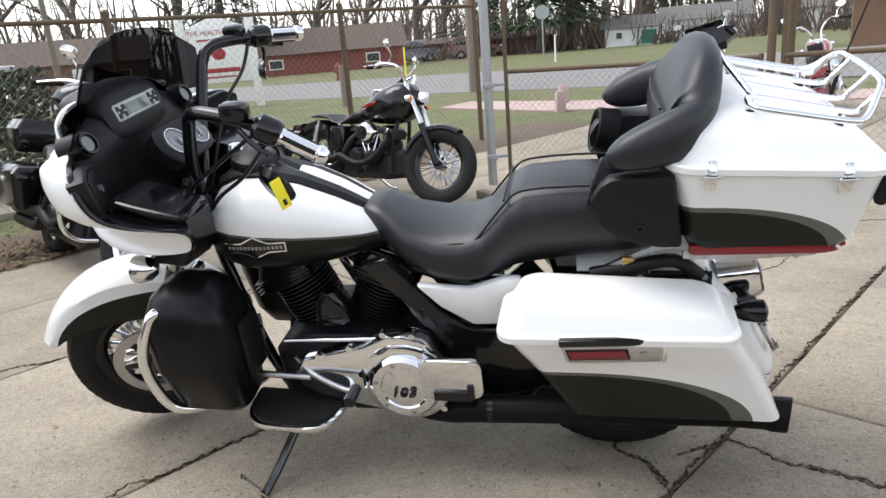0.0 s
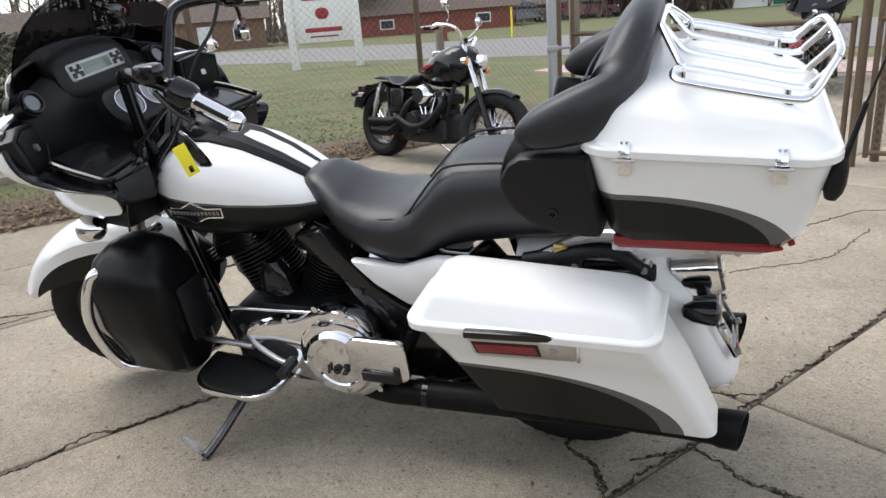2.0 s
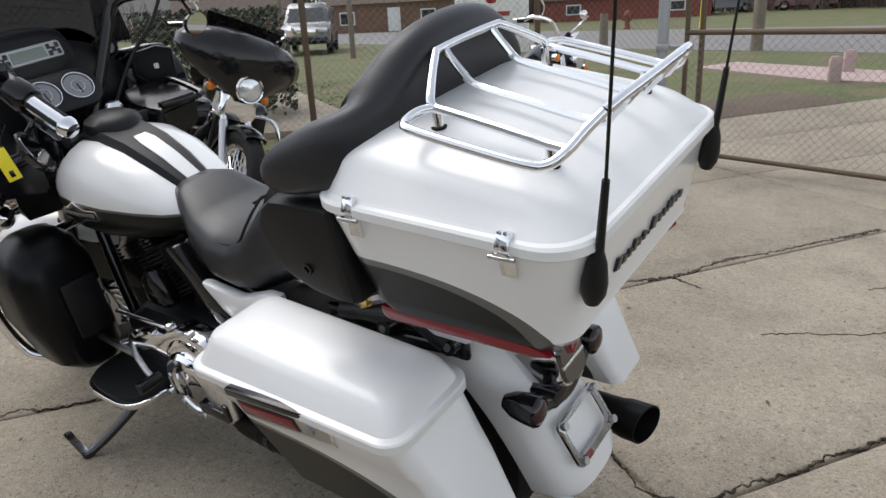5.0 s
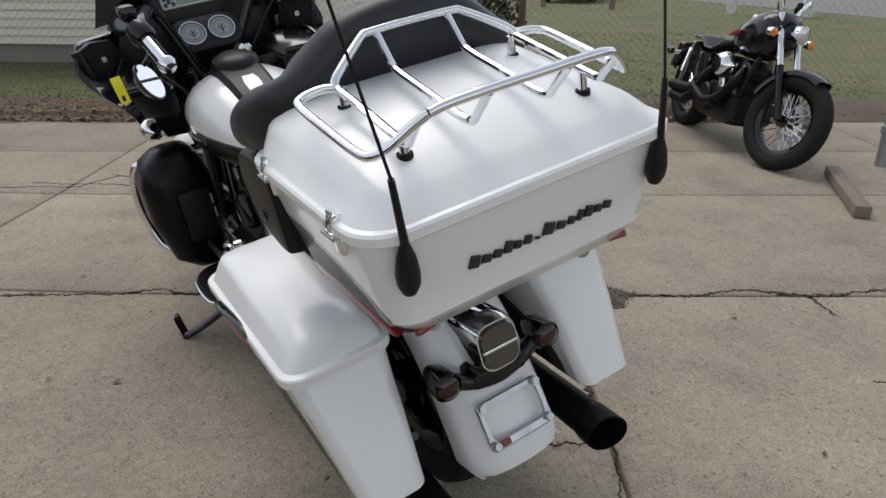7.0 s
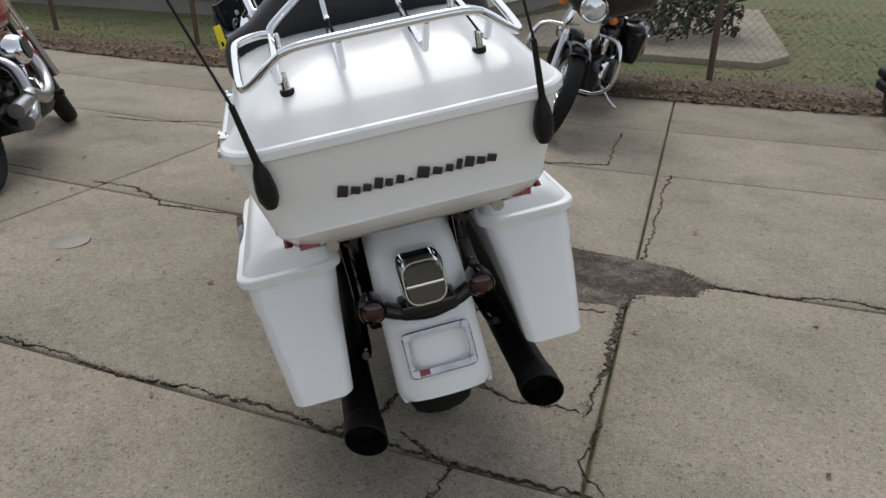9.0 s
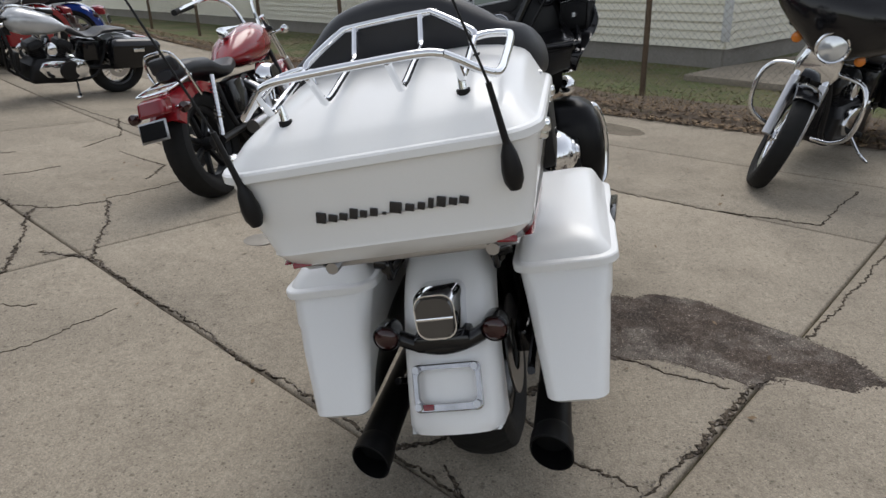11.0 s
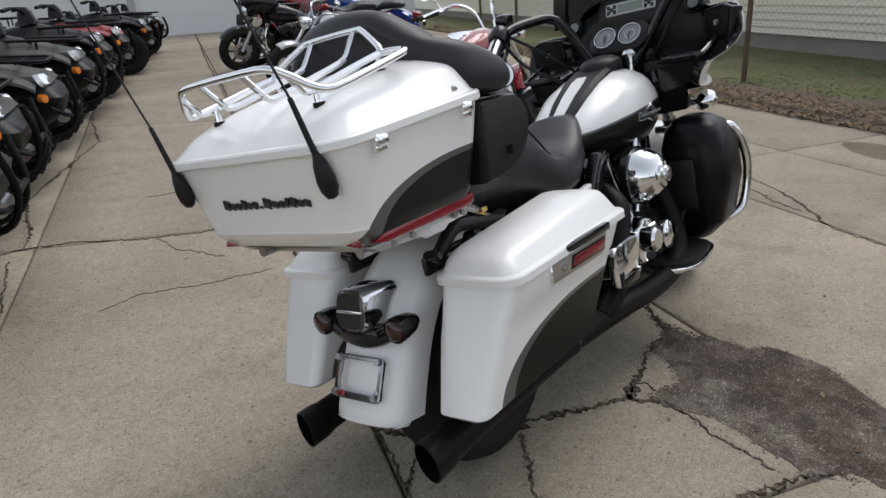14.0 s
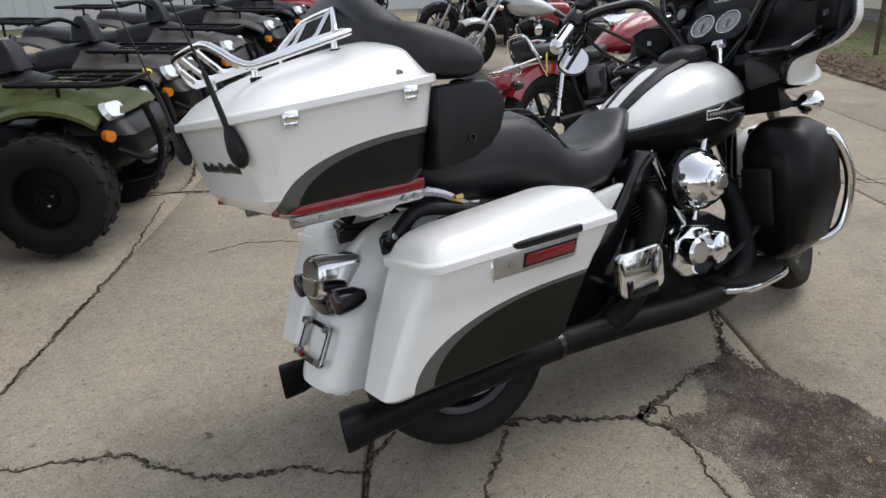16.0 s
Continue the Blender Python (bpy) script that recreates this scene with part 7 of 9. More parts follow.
        c_ = part("cylinder", moved(cy, Matrix.Translation((x, 0, 0.48)) @ pose(0, 0, 0, 0, tilt, 0)), engine, b)
        c_["kind"] = ""
    ac_ = part("air_cleaner", lathe([(0.0, -0.095), (0.06, -0.093), (0.085, -0.08), (0.11, -0.03), (0.112, 0.02), (0.0, 0.03)], (0.88, -0.19, 0.68), (0, 1, 0), 28), trim if trim is chrome else steel, b)
    part("cover_disc", lathe([(0.0, -0.099), (0.07, -0.097), (0.075, -0.09)], (0.88, -0.19, 0.68), (0, 1, 0), 24), gloss_black, ac_)
    case = cases or engine
    pcv = part("primary_cover", sided(plate([(1.10, 0.40), (1.04, 0.49), (0.90, 0.51), (0.74, 0.50), (0.62, 0.53), (0.52, 0.50), (0.47, 0.40), (0.50, 0.30), (0.60, 0.26), (0.78, 0.28), (1.0, 0.30)], 0.17, 0.235, 0.016), 1), case, b)
    part("clutch_cover", lathe([(0.0, 0.03), (0.06, 0.028), (0.085, 0.02), (0.095, 0.0)], (0.60, 0.235, 0.39), (0, 1, 0), 24), case, pcv)
    part("cam_cover", lathe([(0.0, -0.03), (0.06, -0.028), (0.085, -0.02), (0.095, 0.0)], (0.92, -0.20, 0.40), (0, 1, 0), 24), case, b)
    for x in (0.80, 0.86, 0.94, 1.0):
        part("pushrod_tube", rod((0.90 + (x - 0.9) * 0.6, -0.16, 0.46), (0.90 + (x - 0.9) * 2.2, -0.14, 0.72), 0.012, n=8), trim if trim is chrome else steel, b)
    part("horn_cover", stack([(0.56, 0.84, 0.94, 0.10, 0.17), (0.60, 0.82, 0.96, 0.10, 0.185), (0.68, 0.83, 0.95, 0.10, 0.18), (0.71, 0.86, 0.92, 0.10, 0.16)], 0.03), case, b)
    part("regulator", box(base - 0.60, base - 0.55, -0.09, 0.09, 0.36, 0.60, 0.012), engine, b)
    part("neck_cover", stack([(0.80, base - 0.56, base - 0.44, -0.05, 0.05), (1.02, base - 0.48, base - 0.38, -0.055, 0.055)], 0.03), engine, b)
    part("side_box", box(0.30, 0.52, -0.19, 0.19, 0.48, 0.74, 0.025), gloss_black, b)
    for pts in ([(1.06, -0.1, 0.68), (1.14, -0.2, 0.58), (1.02, -0.25, 0.42), (0.8, -0.27, 0.36), (0.56, -0.27, 0.43), (0.28 + pipe_end * 0.5, -0.26, 0.40), (-0.28 + pipe_end, -0.26, 0.38)], [(0.70, -0.1, 0.68), (0.66, -0.22, 0.58), (0.58, -0.26, 0.40), (0.45, -0.27, 0.31), (0.2 + pipe_end * 0.5, -0.26, 0.29), (-0.22 + pipe_end, -0.26, 0.29)]):
        part("exhaust_pipe", tube(pts, [0.04, 0.05], 12, 5), pipes, b)
    tank = [(0.62, 0.05, 0.86 - deep, 0.89), (0.70, 0.11, 0.83 - deep, 0.95), (0.85, 0.17, 0.80 - deep, 1.04), (1.02, 0.20, 0.79 - deep, 1.10), (1.18, 0.195, 0.80 - deep, 1.125), (1.30, 0.155, 0.84 - deep, 1.10), (1.37, 0.07, 0.91, 1.03)]
    part("fuel_tank", body([(x, w_, lo_, hi_ + tank_up * (x - 0.62) / 0.4) for x, w_, lo_, hi_ in tank], 2.3, 22), paint, b)
    if accent:
        for s in SIDES:
            part("tank_flash", sided(plate([(0.78, 0.92), (0.90, 0.975), (1.02, 0.99), (0.98, 0.955), (0.86, 0.925)], 0.16, 0.203, 0.006), s), accent, b)
    part("tank_console", box(0.78, 1.20, -0.03, 0.03, 1.03, 1.115, 0.015), trim, b)
    part("seat", body([(0.70, 0.06, 0.86, 0.90), (0.60, 0.13, 0.79, 0.90), (0.45, 0.17, 0.76, seat_z), (0.32, 0.17, 0.77, seat_z + 0.01), (0.22, 0.15, 0.80, seat_z + 0.08), (0.05, 0.13, 0.82, seat_z + 0.09), (-0.12, 0.09, 0.82, seat_z + 0.07), (-0.16, 0.05, 0.84, seat_z + 0.04)], 2.8, 20), leather, b)
    dx, hz, hy = bars
    hb_ = bmesh.new()
    for s in SIDES:
        add(hb_, tube([(base - 0.44, s * 0.05, 1.06), (base - 0.42, s * 0.09, hz - 0.12), (base - 0.45, s * 0.2, hz), (base - 0.55, s * 0.32, hz + 0.01), (base - 0.44 - dx, s * hy, hz - 0.03)], 0.016, 8, 5))
    hb_ = part("handlebar", hb_, trim, b, m=T)
    for s in SIDES:
        part("grip", rod((base - 0.60, s * (hy - 0.065), hz - 0.005), (base - 0.44 - dx - 0.06, s * (hy + 0.03), hz - 0.04), 0.024), rubber, hb_)
        part("lever", tube([(base - 0.52, s * (hy - 0.06), hz), (base - 0.60, s * (hy + 0.0), hz - 0.01), (base - 0.72, s * (hy + 0.05), hz - 0.04)], 0.007, 6, 3), trim, hb_)
        part("mirror_stem", tube([(base - 0.55, s * (hy - 0.1), hz + 0.01), (base - 0.50, s * (hy - 0.06), hz + 0.1), (base - 0.52, s * (hy + 0.0), hz + 0.16)], 0.007, 6, 3), trim, hb_)
        mo = lathe([(0.0, 0.02), (0.05, 0.015), (0.065, 0.0), (0.06, -0.008), (0.0, -0.009)], (0, 0, 0), (1, 0, 0), 20)
        part("mirror", moved(wave(mo, lambda x, y, z: (x, y * 1.1, z * 0.7)), Matrix.Translation((base - 0.52, s * hy, hz + 0.19))), mirror_glass if trim is chrome else trim, hb_)
    hl = part("headlamp", lathe([(r_ * lamp, h_) for r_, h_ in ((0.0, -0.10), (0.05, -0.095), (0.085, -0.05), (0.092, 0.03), (0.095, 0.045), (0.085, 0.05))], (base - 0.25, 0, 1.02), (1, 0, -0.08), 28), trim, b, m=T)
    part("lens", lathe([(0.086 * lamp, 0.046), (0.06 * lamp, 0.06), (0.0, 0.066)], (base - 0.25, 0, 1.02), (1, 0, -0.08), 28), lamp_glass, hl)
    for s in SIDES:
        fs_ = part("front_signal", lathe([(0.0, -0.04), (0.03, -0.03), (0.036, 0.0), (0.036, 0.02)], (base - 0.30, s * 0.22, 0.98), (1, 0, 0), 16), trim, b, m=T)
        part("lens", lathe([(0.035, 0.02), (0.02, 0.03), (0.0, 0.032)], (base - 0.30, s * 0.22, 0.98), (1, 0, 0), 16), amber, fs_)
        part("stem", rod((base - 0.30, s * 0.22, 0.98), (base - 0.34, s * 0.1, 0.98), 0.01, n=8), trim, fs_)
        rs_ = part("rear_signal", lathe([(0.0, 0.04), (0.03, 0.03), (0.036, 0.0), (0.036, -0.02), (0.0, -0.03)], (-0.36, s * 0.19, 0.66), (1, 0, 0), 16), dark_red, b)
        part("stem", rod((-0.36, s * 0.19, 0.66), (-0.30, s * 0.09, 0.67), 0.01, n=8), trim, rs_)
    tl_ = part("tail_lamp", stack([(0.65, -0.46, -0.34, -0.09, 0.09, 0.03), (0.67, -0.47, -0.33, -0.095, 0.095, 0.03), (0.74, -0.45, -0.30, -0.09, 0.09, 0.03), (0.76, -0.41, -0.28, -0.07, 0.07, 0.03)]), tail_glass or red_lens, b, "red tail lamp")
    pt = part("plate_holder", turned(box(-0.50, -0.485, -0.10, 0.10, 0.50, 0.63, 0.004), (-0.49, 0, 0.56), 0, 14, 0), steel, b)
    part("plate", turned(box(-0.505, -0.4995, -0.088, 0.088, 0.513, 0.617, 0.0), (-0.49, 0, 0.56), 0, 14, 0), matt_black, pt)
    part("side_stand", tube([(0.62, 0.17, 0.24), (0.66, 0.30, 0.12), (0.68, 0.39, 0.07), (0.74, 0.40, 0.072)], 0.014, 8, 3), trim, b)
    for s in SIDES:
        part("foot_peg", rod((0.98, s * 0.2, 0.34), (0.98, s * 0.34, 0.34), 0.022), rubber, b)
    if guard:
        for s in SIDES:
            part("engine_guard", sided(tube([(base - 0.46, 0.06, 0.80), (base - 0.44, 0.30, 0.78), (base - 0.40, 0.38, 0.66), (base - 0.40, 0.37, 0.44), (base - 0.46, 0.26, 0.33), (base - 0.52, 0.1, 0.30)], 0.017, 10, 5), s), chrome, b)
    if sissy:
        sb_ = part("sissy_bar", tube([(x, y, 0.70 + (z - 0.70) * sissy_up) for x, y, z in ((-0.02, 0.13, 0.70), (-0.12, 0.13, 0.98), (-0.16, 0.09, 1.12), (-0.17, 0, 1.14), (-0.16, -0.09, 1.12), (-0.12, -0.13, 0.98), (-0.02, -0.13, 0.70))], 0.011, 8, 4), chrome, b)
        part("pad", turned(box(-0.16, -0.10, -0.10, 0.10, 0.70 + 0.25 * sissy_up, 0.70 + 0.40 * sissy_up, 0.025), (-0.13, 0, 1.0), 0, -10, 0), leather, sb_)
        part("fender_rack", add(tube([(-0.05, 0.12, 0.84), (-0.33, 0.12, 0.79), (-0.38, 0.08, 0.78), (-0.38, -0.08, 0.78), (-0.33, -0.12, 0.79), (-0.05, -0.12, 0.84)], 0.01, 8, 3), rod((-0.22, 0.12, 0.81), (-0.22, -0.12, 0.81), 0.009)), chrome, b)
    if bags:
        for s in SIDES:
            bg_ = part("saddlebag", sided(stack([(0.40, -0.42, 0.18, 0.19, 0.36, 0.05), (0.44, -0.45, 0.2, 0.18, 0.38, 0.06), (0.64, -0.46, 0.22, 0.17, 0.40, 0.06), (0.70, -0.46, 0.22, 0.165, 0.41, 0.06), (0.75, -0.43, 0.2, 0.17, 0.38, 0.06), (0.775, -0.38, 0.15, 0.19, 0.34, 0.05)]), s), bags, b)
            part("latch", sided(box(-0.2, -0.05, 0.395, 0.415, 0.62, 0.665, 0.006), s), trim, bg_)
    if trunk:
        part("top_box", stack([(0.86, -0.55, -0.2, -0.26, 0.26, 0.06), (0.90, -0.58, -0.18, -0.29, 0.29, 0.06), (1.06, -0.60, -0.17, -0.30, 0.30, 0.06), (1.14, -0.52, -0.22, -0.24, 0.24, 0.06)]), paint, b)
    if fairing:
        secs = []
        for x, hw, zb, zt in ((base - 0.56, 0.47, 1.08, 1.37), (base - 0.48, 0.50, 1.04, 1.40), (base - 0.36, 0.48, 0.97, 1.42), (base - 0.25, 0.38, 0.93, 1.40), (base - 0.16, 0.23, 0.91, 1.32), (base - 0.12, 0.15, 0.92, 1.24), (base - 0.10, 0.07, 0.94, 1.14)):
            secs.append([(x + 0.25 * (1.1 - z) * -1, y, z) for y, z in ring(hw, zb, zt, 2.5, 26, 1.55)])
        f_ = part("fairing", loft(secs), fairing, b, "batwing fairing", m=T)
        part("fork_nacelle", stack([(0.78, base - 0.36, base - 0.20, -0.13, 0.13), (0.84, base - 0.38, base - 0.19, -0.15, 0.15), (0.95, base - 0.40, base - 0.20, -0.13, 0.13)], 0.04), chrome, f_)
        part("headlamp_ring", lathe([(0.098, 0.0), (0.11, 0.02), (0.10, 0.035), (0.09, 0.03)], (base - 0.13, 0, 1.03), (1, 0, 0), 30), chrome, f_)
        part("headlamp_lens", lathe([(0.095, 0.02), (0.07, 0.036), (0.0, 0.045)], (base - 0.13, 0, 1.03), (1, 0, 0), 30), lamp_glass, f_)
        sw_ = loft([[(base - 0.24 - 0.09 * t - 0.9 * y * y, y * (1 - 0.12 * t), 1.30 + 0.19 * t) for y in [(-0.34 + 0.68 * j / 8) for j in range(9)]] + [(base - 0.25 - 0.09 * t - 0.9 * y * y, y * (1 - 0.12 * t), 1.30 + 0.19 * t) for y in [(0.34 - 0.68 * j / 8) for j in range(9)]] for t in (0, 0.35, 0.7, 0.92, 1.0)])
        part("windshield", sw_, smoke, f_)
        for y in (-0.1, 0.1):
            part("gauge", lathe([(0.0, -0.01), (0.045, -0.01), (0.05, 0.0)], (base - 0.53, y, 1.16), (1, 0, 0), 20), gauge_face, f_)
        part("dash", box(base - 0.52, base - 0.50, -0.3, 0.3, 1.0, 1.25, 0.02), satin_black, f_)
        part("emblem", lathe([(0.0, 0.02), (0.03, 0.015), (0.035, 0)], (base - 0.155, 0, 1.235), (0.8, 0, 0.6), 16), sign_red, f_)
    if screen:
        sw_ = loft([[(base - 0.20 - 0.22 * t - 0.6 * y * y, y * (1 - 0.25 * t * t), 1.02 + 0.50 * t) for y in [(-0.26 + 0.52 * j / 8) for j in range(9)]] + [(base - 0.208 - 0.22 * t - 0.6 * y * y, y * (1 - 0.25 * t * t), 1.02 + 0.50 * t) for y in [(0.26 - 0.52 * j / 8) for j in range(9)]] for t in (0, 0.3, 0.6, 0.85, 1.0)])
        part("windshield", sw_, clear, b, "clear windshield", m=T)
    return b


def standing(x, y, hx, hy, lean=8):
    """The pose of a motorcycle whose rear wheel stands at x, y and which heads along hx, hy, on its side stand."""
    a = math.degrees(math.atan2(hy, hx))
    z = rise(x, y)
    up = rise(x + hx * 1.8, y + hy * 1.8) - z
    return at(x, y, z, 0, 0, a) @ pose(0, 0, 0, -lean, -math.degrees(math.atan2(up, 1.8)), 0)


motorcycle(standing(-1.27, 7.75, 0.757, -0.652), "black cruiser motorcycle with red tank flashes and wire wheels", gloss_black, wire_wheels="black", trim=chrome, engine=satin_black, fork_metal=chrome, accent=red_paint, bars=(0.20, 1.28, 0.34), steer=20, base=1.66, seat_z=0.785, pipe_end=0.34, deep=0.03, tail=160, lamp=0.74, tail_glass=dark_red, tank_up=0.035)
motorcycle(standing(-3.39, 5.99, 0.669, -0.743, 11), "black touring motorcycle with a batwing fairing and chrome guards", gloss_black, wire_wheels=True, fairing=gloss_black, bags=gloss_black, guard=True, front_fender="short", steer=24, trunk=True, cases=chrome)
motorcycle(standing(-2.17, 0.75, -0.975, 0.22, 14), "dark red cruiser motorcycle with a chrome sissy bar", red_paint, wire_wheels=False, wheel_metal=satin_black, sissy=True, pipes=steel, bars=(0.40, 1.42, 0.42), steer=20, tail=148, pipe_end=0.55, sissy_up=0.72, cases=chrome)
motorcycle(standing(-6.14, -1.47, 0.74, -0.67) @ Matrix.Scale(0.87, 4), "silver cruiser motorcycle with black saddlebags and a windshield", silver_paint, wire_wheels="black", screen=True, bags=gloss_black, pipes=chrome, bars=(0.34, 1.20, 0.40), steer=18, trunk=False, cases=chrome, seat_z=0.80)
motorcycle(standing(-7.39, -3.26, 0.74, -0.67) @ Matrix.Scale(0.88, 4), "black touring motorcycle with a batwing fairing and dark wheels", gloss_black, wire_wheels=False, fairing=gloss_black, bags=red_paint, guard=True, trim=gloss_black, front_fender="long", steer=16)
motorcycle(standing(-8.2, -3.3, 0.74, -0.67), "red and chrome cruiser motorcycle in the parked row", red_paint, wire_wheels=True, pipes=chrome, steer=16)
motorcycle(standing(-9.0, -3.1, 0.2, -0.98), "blue sports motorcycle with a black tail", blue_paint, wire_wheels=False, engine=gloss_black, trim=steel, base=1.65, fairing=blue_paint, bars=(0.2, 1.12, 0.32), steer=0)
motorcycle(standing(4.2, 10.9, 0.5, 0.86), "black touring motorcycle with a batwing fairing beyond the gate", gloss_black, fairing=gloss_black, bags=gloss_black, front_fender="long", steer=10)
motorcycle(standing(5.7, 10.2, 0.5, 0.86), "red cruiser motorcycle beyond the gate", red_paint, pipes=chrome, sissy=True, steer=14)
motorcycle(standing(7.0, 8.9, 0.5, 0.86), "dark red cruiser motorcycle beyond the gate", red_paint, pipes=chrome, screen=True, steer=14)


# ---- four-wheelers parked in a row ----
atv_green = mat("olive_green_plastic", (0.055, 0.066, 0.015), 0.45, vary=0.2, spec=0.25)
atv_brown = mat("brown_camouflage_plastic", (0.042, 0.034, 0.027), 0.5, vary=0.5, grain=9, large=6)
atv_grey = mat("grey_camouflage_plastic", (0.045, 0.043, 0.038), 0.5, vary=0.6, grain=9, large=7)
atv_red = mat("red_plastic", (0.24, 0.010, 0.014), 0.35, vary=0.1, coat=0.2)


def quad(m, paint, label, tip=False):
    q = thing("quad_bike", m @ Matrix.Scale(0.9, 4), label, "quad bike", "parked quad bikes")
    R_ = 0.37
    for x in (0.0, 1.45):
        for s in SIDES:
            c = (x, s * 0.52, R_)
            w_ = part("wheel", lathe([(0.0, s * 0.10), (0.07, s * 0.105), (0.08, s * 0.08), (0.17, s * 0.07), (0.185, s * 0.11), (0.2, s * 0.115), (0.2, -s * 0.1), (0.0, -s * 0.09)], c, (0, 1, 0), 26), matt_black, q)
            ty = lathe([(0.19, -0.11), (0.24, -0.135), (0.32, -0.135), (0.355, -0.11), (0.362, 0), (0.355, 0.11), (0.32, 0.135), (0.24, 0.135), (0.19, 0.11)], c, (0, 1, 0), 32)
            for i in range(20):
                for k in (-1, 0, 1):
                    kn = box(-0.016, 0.016, -0.026, 0.026, -0.012, 0.014)
                    turned(kn, (0, 0, 0), 0, 0, 25 * (i % 2 * 2 - 1))
                    moved(kn, Matrix.Translation((0, k * 0.088 + (0.02 if i % 2 else -0.02), R_ - 0.008 - (0.012 if k else 0))))
                    add(ty, moved(turned(kn, (0, 0, 0), 0, 360 * (i + (0.5 if k == 0 else 0)) / 20, 0), Matrix.Translation(c)))
            part("tyre", ty, rubber, w_)
            for i in range(4):
                a = radians(90 * i + 20)
                part("lug_nut", rod((x + 0.045 * math.cos(a), s * (0.515 + 0.1), R_ + 0.045 * math.sin(a)), (x + 0.045 * math.cos(a), s * (0.515 + 0.118), R_ + 0.045 * math.sin(a)), 0.011, n=6), chrome, w_)
    part("chassis", stack([(0.28, 0.0, 1.5, -0.16, 0.16), (0.34, -0.1, 1.62, -0.2, 0.2), (0.62, -0.1, 1.6, -0.2, 0.2), (0.7, 0.1, 1.5, -0.16, 0.16)], 0.06), matt_black, q)
    for s in SIDES:
        fe = []
        for i in range(9):
            a = radians(48 + 90 * i / 8)
            x, z = 1.45 + 0.47 * math.cos(a), 0.50 + 0.37 * math.sin(a)
            fe.append([(x, s * 0.16, z + 0.02), (x, s * 0.42, z + 0.035), (x, s * 0.52, z + 0.0), (x, s * 0.525, z - 0.025), (x, s * 0.42, z + 0.012), (x, s * 0.16, z - 0.02)])
        part("front_fender", loft(fe), paint, q)
        fe = []
        for i in range(9):
            a = radians(44 + 92 * i / 8)
            x, z = 0.0 + 0.47 * math.cos(a), 0.50 + 0.37 * math.sin(a)
            fe.append([(x, s * 0.16, z + 0.02), (x, s * 0.42, z + 0.035), (x, s * 0.52, z + 0.0), (x, s * 0.525, z - 0.025), (x, s * 0.42, z + 0.012), (x, s * 0.16, z - 0.02)])
        part("rear_fender", loft(fe), paint, q)
        hl = part("headlamp", turned(stack([(0.0, -0.06, 0.06, -0.09, 0.09, 0.04), (0.035, -0.045, 0.05, -0.075, 0.075, 0.035)]), (0, 0, 0), 0, 58, 0), lamp_glass, q, m=at(1.80, s * 0.33, 0.835, 0, 0, s * 18))
        part("side_reflector", rod((1.78, s * 0.42, 0.70), (1.82, s * 0.45, 0.70), 0.035, n=16), amber, q)
        part("suspension_arm", add(rod((1.45, s * 0.12, 0.34), (1.45, s * 0.40, 0.36), 0.022, n=8), rod((1.40, s * 0.2, 0.66), (1.45, s * 0.38, 0.4), 0.035, n=10)), matt_black, q)
    part("nose", stack([(0.46, 1.50, 1.80, -0.26, 0.26), (0.56, 1.5, 1.92, -0.36, 0.36), (0.70, 1.5, 1.95, -0.42, 0.42), (0.78, 1.5, 1.88, -0.38, 0.38), (0.85, 1.45, 1.70, -0.30, 0.30)], 0.09), satin_black, q)
    part("hood", stack([(0.82, 1.05, 1.88, -0.36, 0.36), (0.87, 1.05, 1.84, -0.34, 0.34), (0.93, 1.05, 1.62, -0.2, 0.2), (0.98, 1.05, 1.45, -0.15, 0.15)], 0.09), paint, q)
    part("tank_cover", body([(0.70, 0.12, 0.72, 0.96), (0.95, 0.15, 0.72, 1.02), (1.2, 0.16, 0.74, 1.04), (1.35, 0.12, 0.8, 1.0)], 2.5, 18), satin_black, q)
    part("seat", body([(0.80, 0.10, 0.80, 0.96), (0.6, 0.15, 0.78, 0.94), (0.2, 0.17, 0.78, 0.96), (-0.1, 0.15, 0.8, 0.98), (-0.16, 0.1, 0.82, 0.94)], 2.8, 18), leather, q)
    gd = bmesh.new()
    for s in SIDES:
        add(gd, tube([(1.75, s * 0.10, 0.34), (1.96, s * 0.16, 0.42), (2.02, s * 0.18, 0.62), (1.96, s * 0.22, 0.86)], 0.022, 8, 4))
        add(gd, tube([(1.98, s * 0.17, 0.52), (1.95, s * 0.36, 0.55), (1.84, s * 0.44, 0.62)], 0.018, 8, 4))
    add(gd, rod((2.02, -0.18, 0.60), (2.02, 0.18, 0.60), 0.02, n=8))
    add(gd, rod((1.96, -0.17, 0.43), (1.96, 0.17, 0.43), 0.02, n=8))
    part("brush_guard", gd, matt_black, q, "black brush guard")
    for nm, x0, x1, z in (("front_rack", 1.22, 1.86, 0.99), ("rear_rack", -0.48, 0.05, 1.02)):
        rk_ = bmesh.new()
        add(rk_, tube([(x0, -0.36, z), (x1 - 0.06, -0.38, z), (x1, -0.30, z), (x1, 0.30, z), (x1 - 0.06, 0.38, z), (x0, 0.36, z), (x0, -0.36, z)], 0.014, 8))
        for y in (-0.2, 0.0, 0.2):
            add(rk_, rod((x0, y, z - 0.01), (x1, y, z - 0.01), 0.011, n=8))
        for x in (x0 + 0.2, x0 + 0.42):
            add(rk_, rod((x, -0.37, z - 0.015), (x, 0.37, z - 0.015), 0.011, n=8))
        for y in (-0.25, 0.25):
            add(rk_, rod((x0 + 0.25, y, z - 0.13), (x0 + 0.25, y, z), 0.012, n=8))
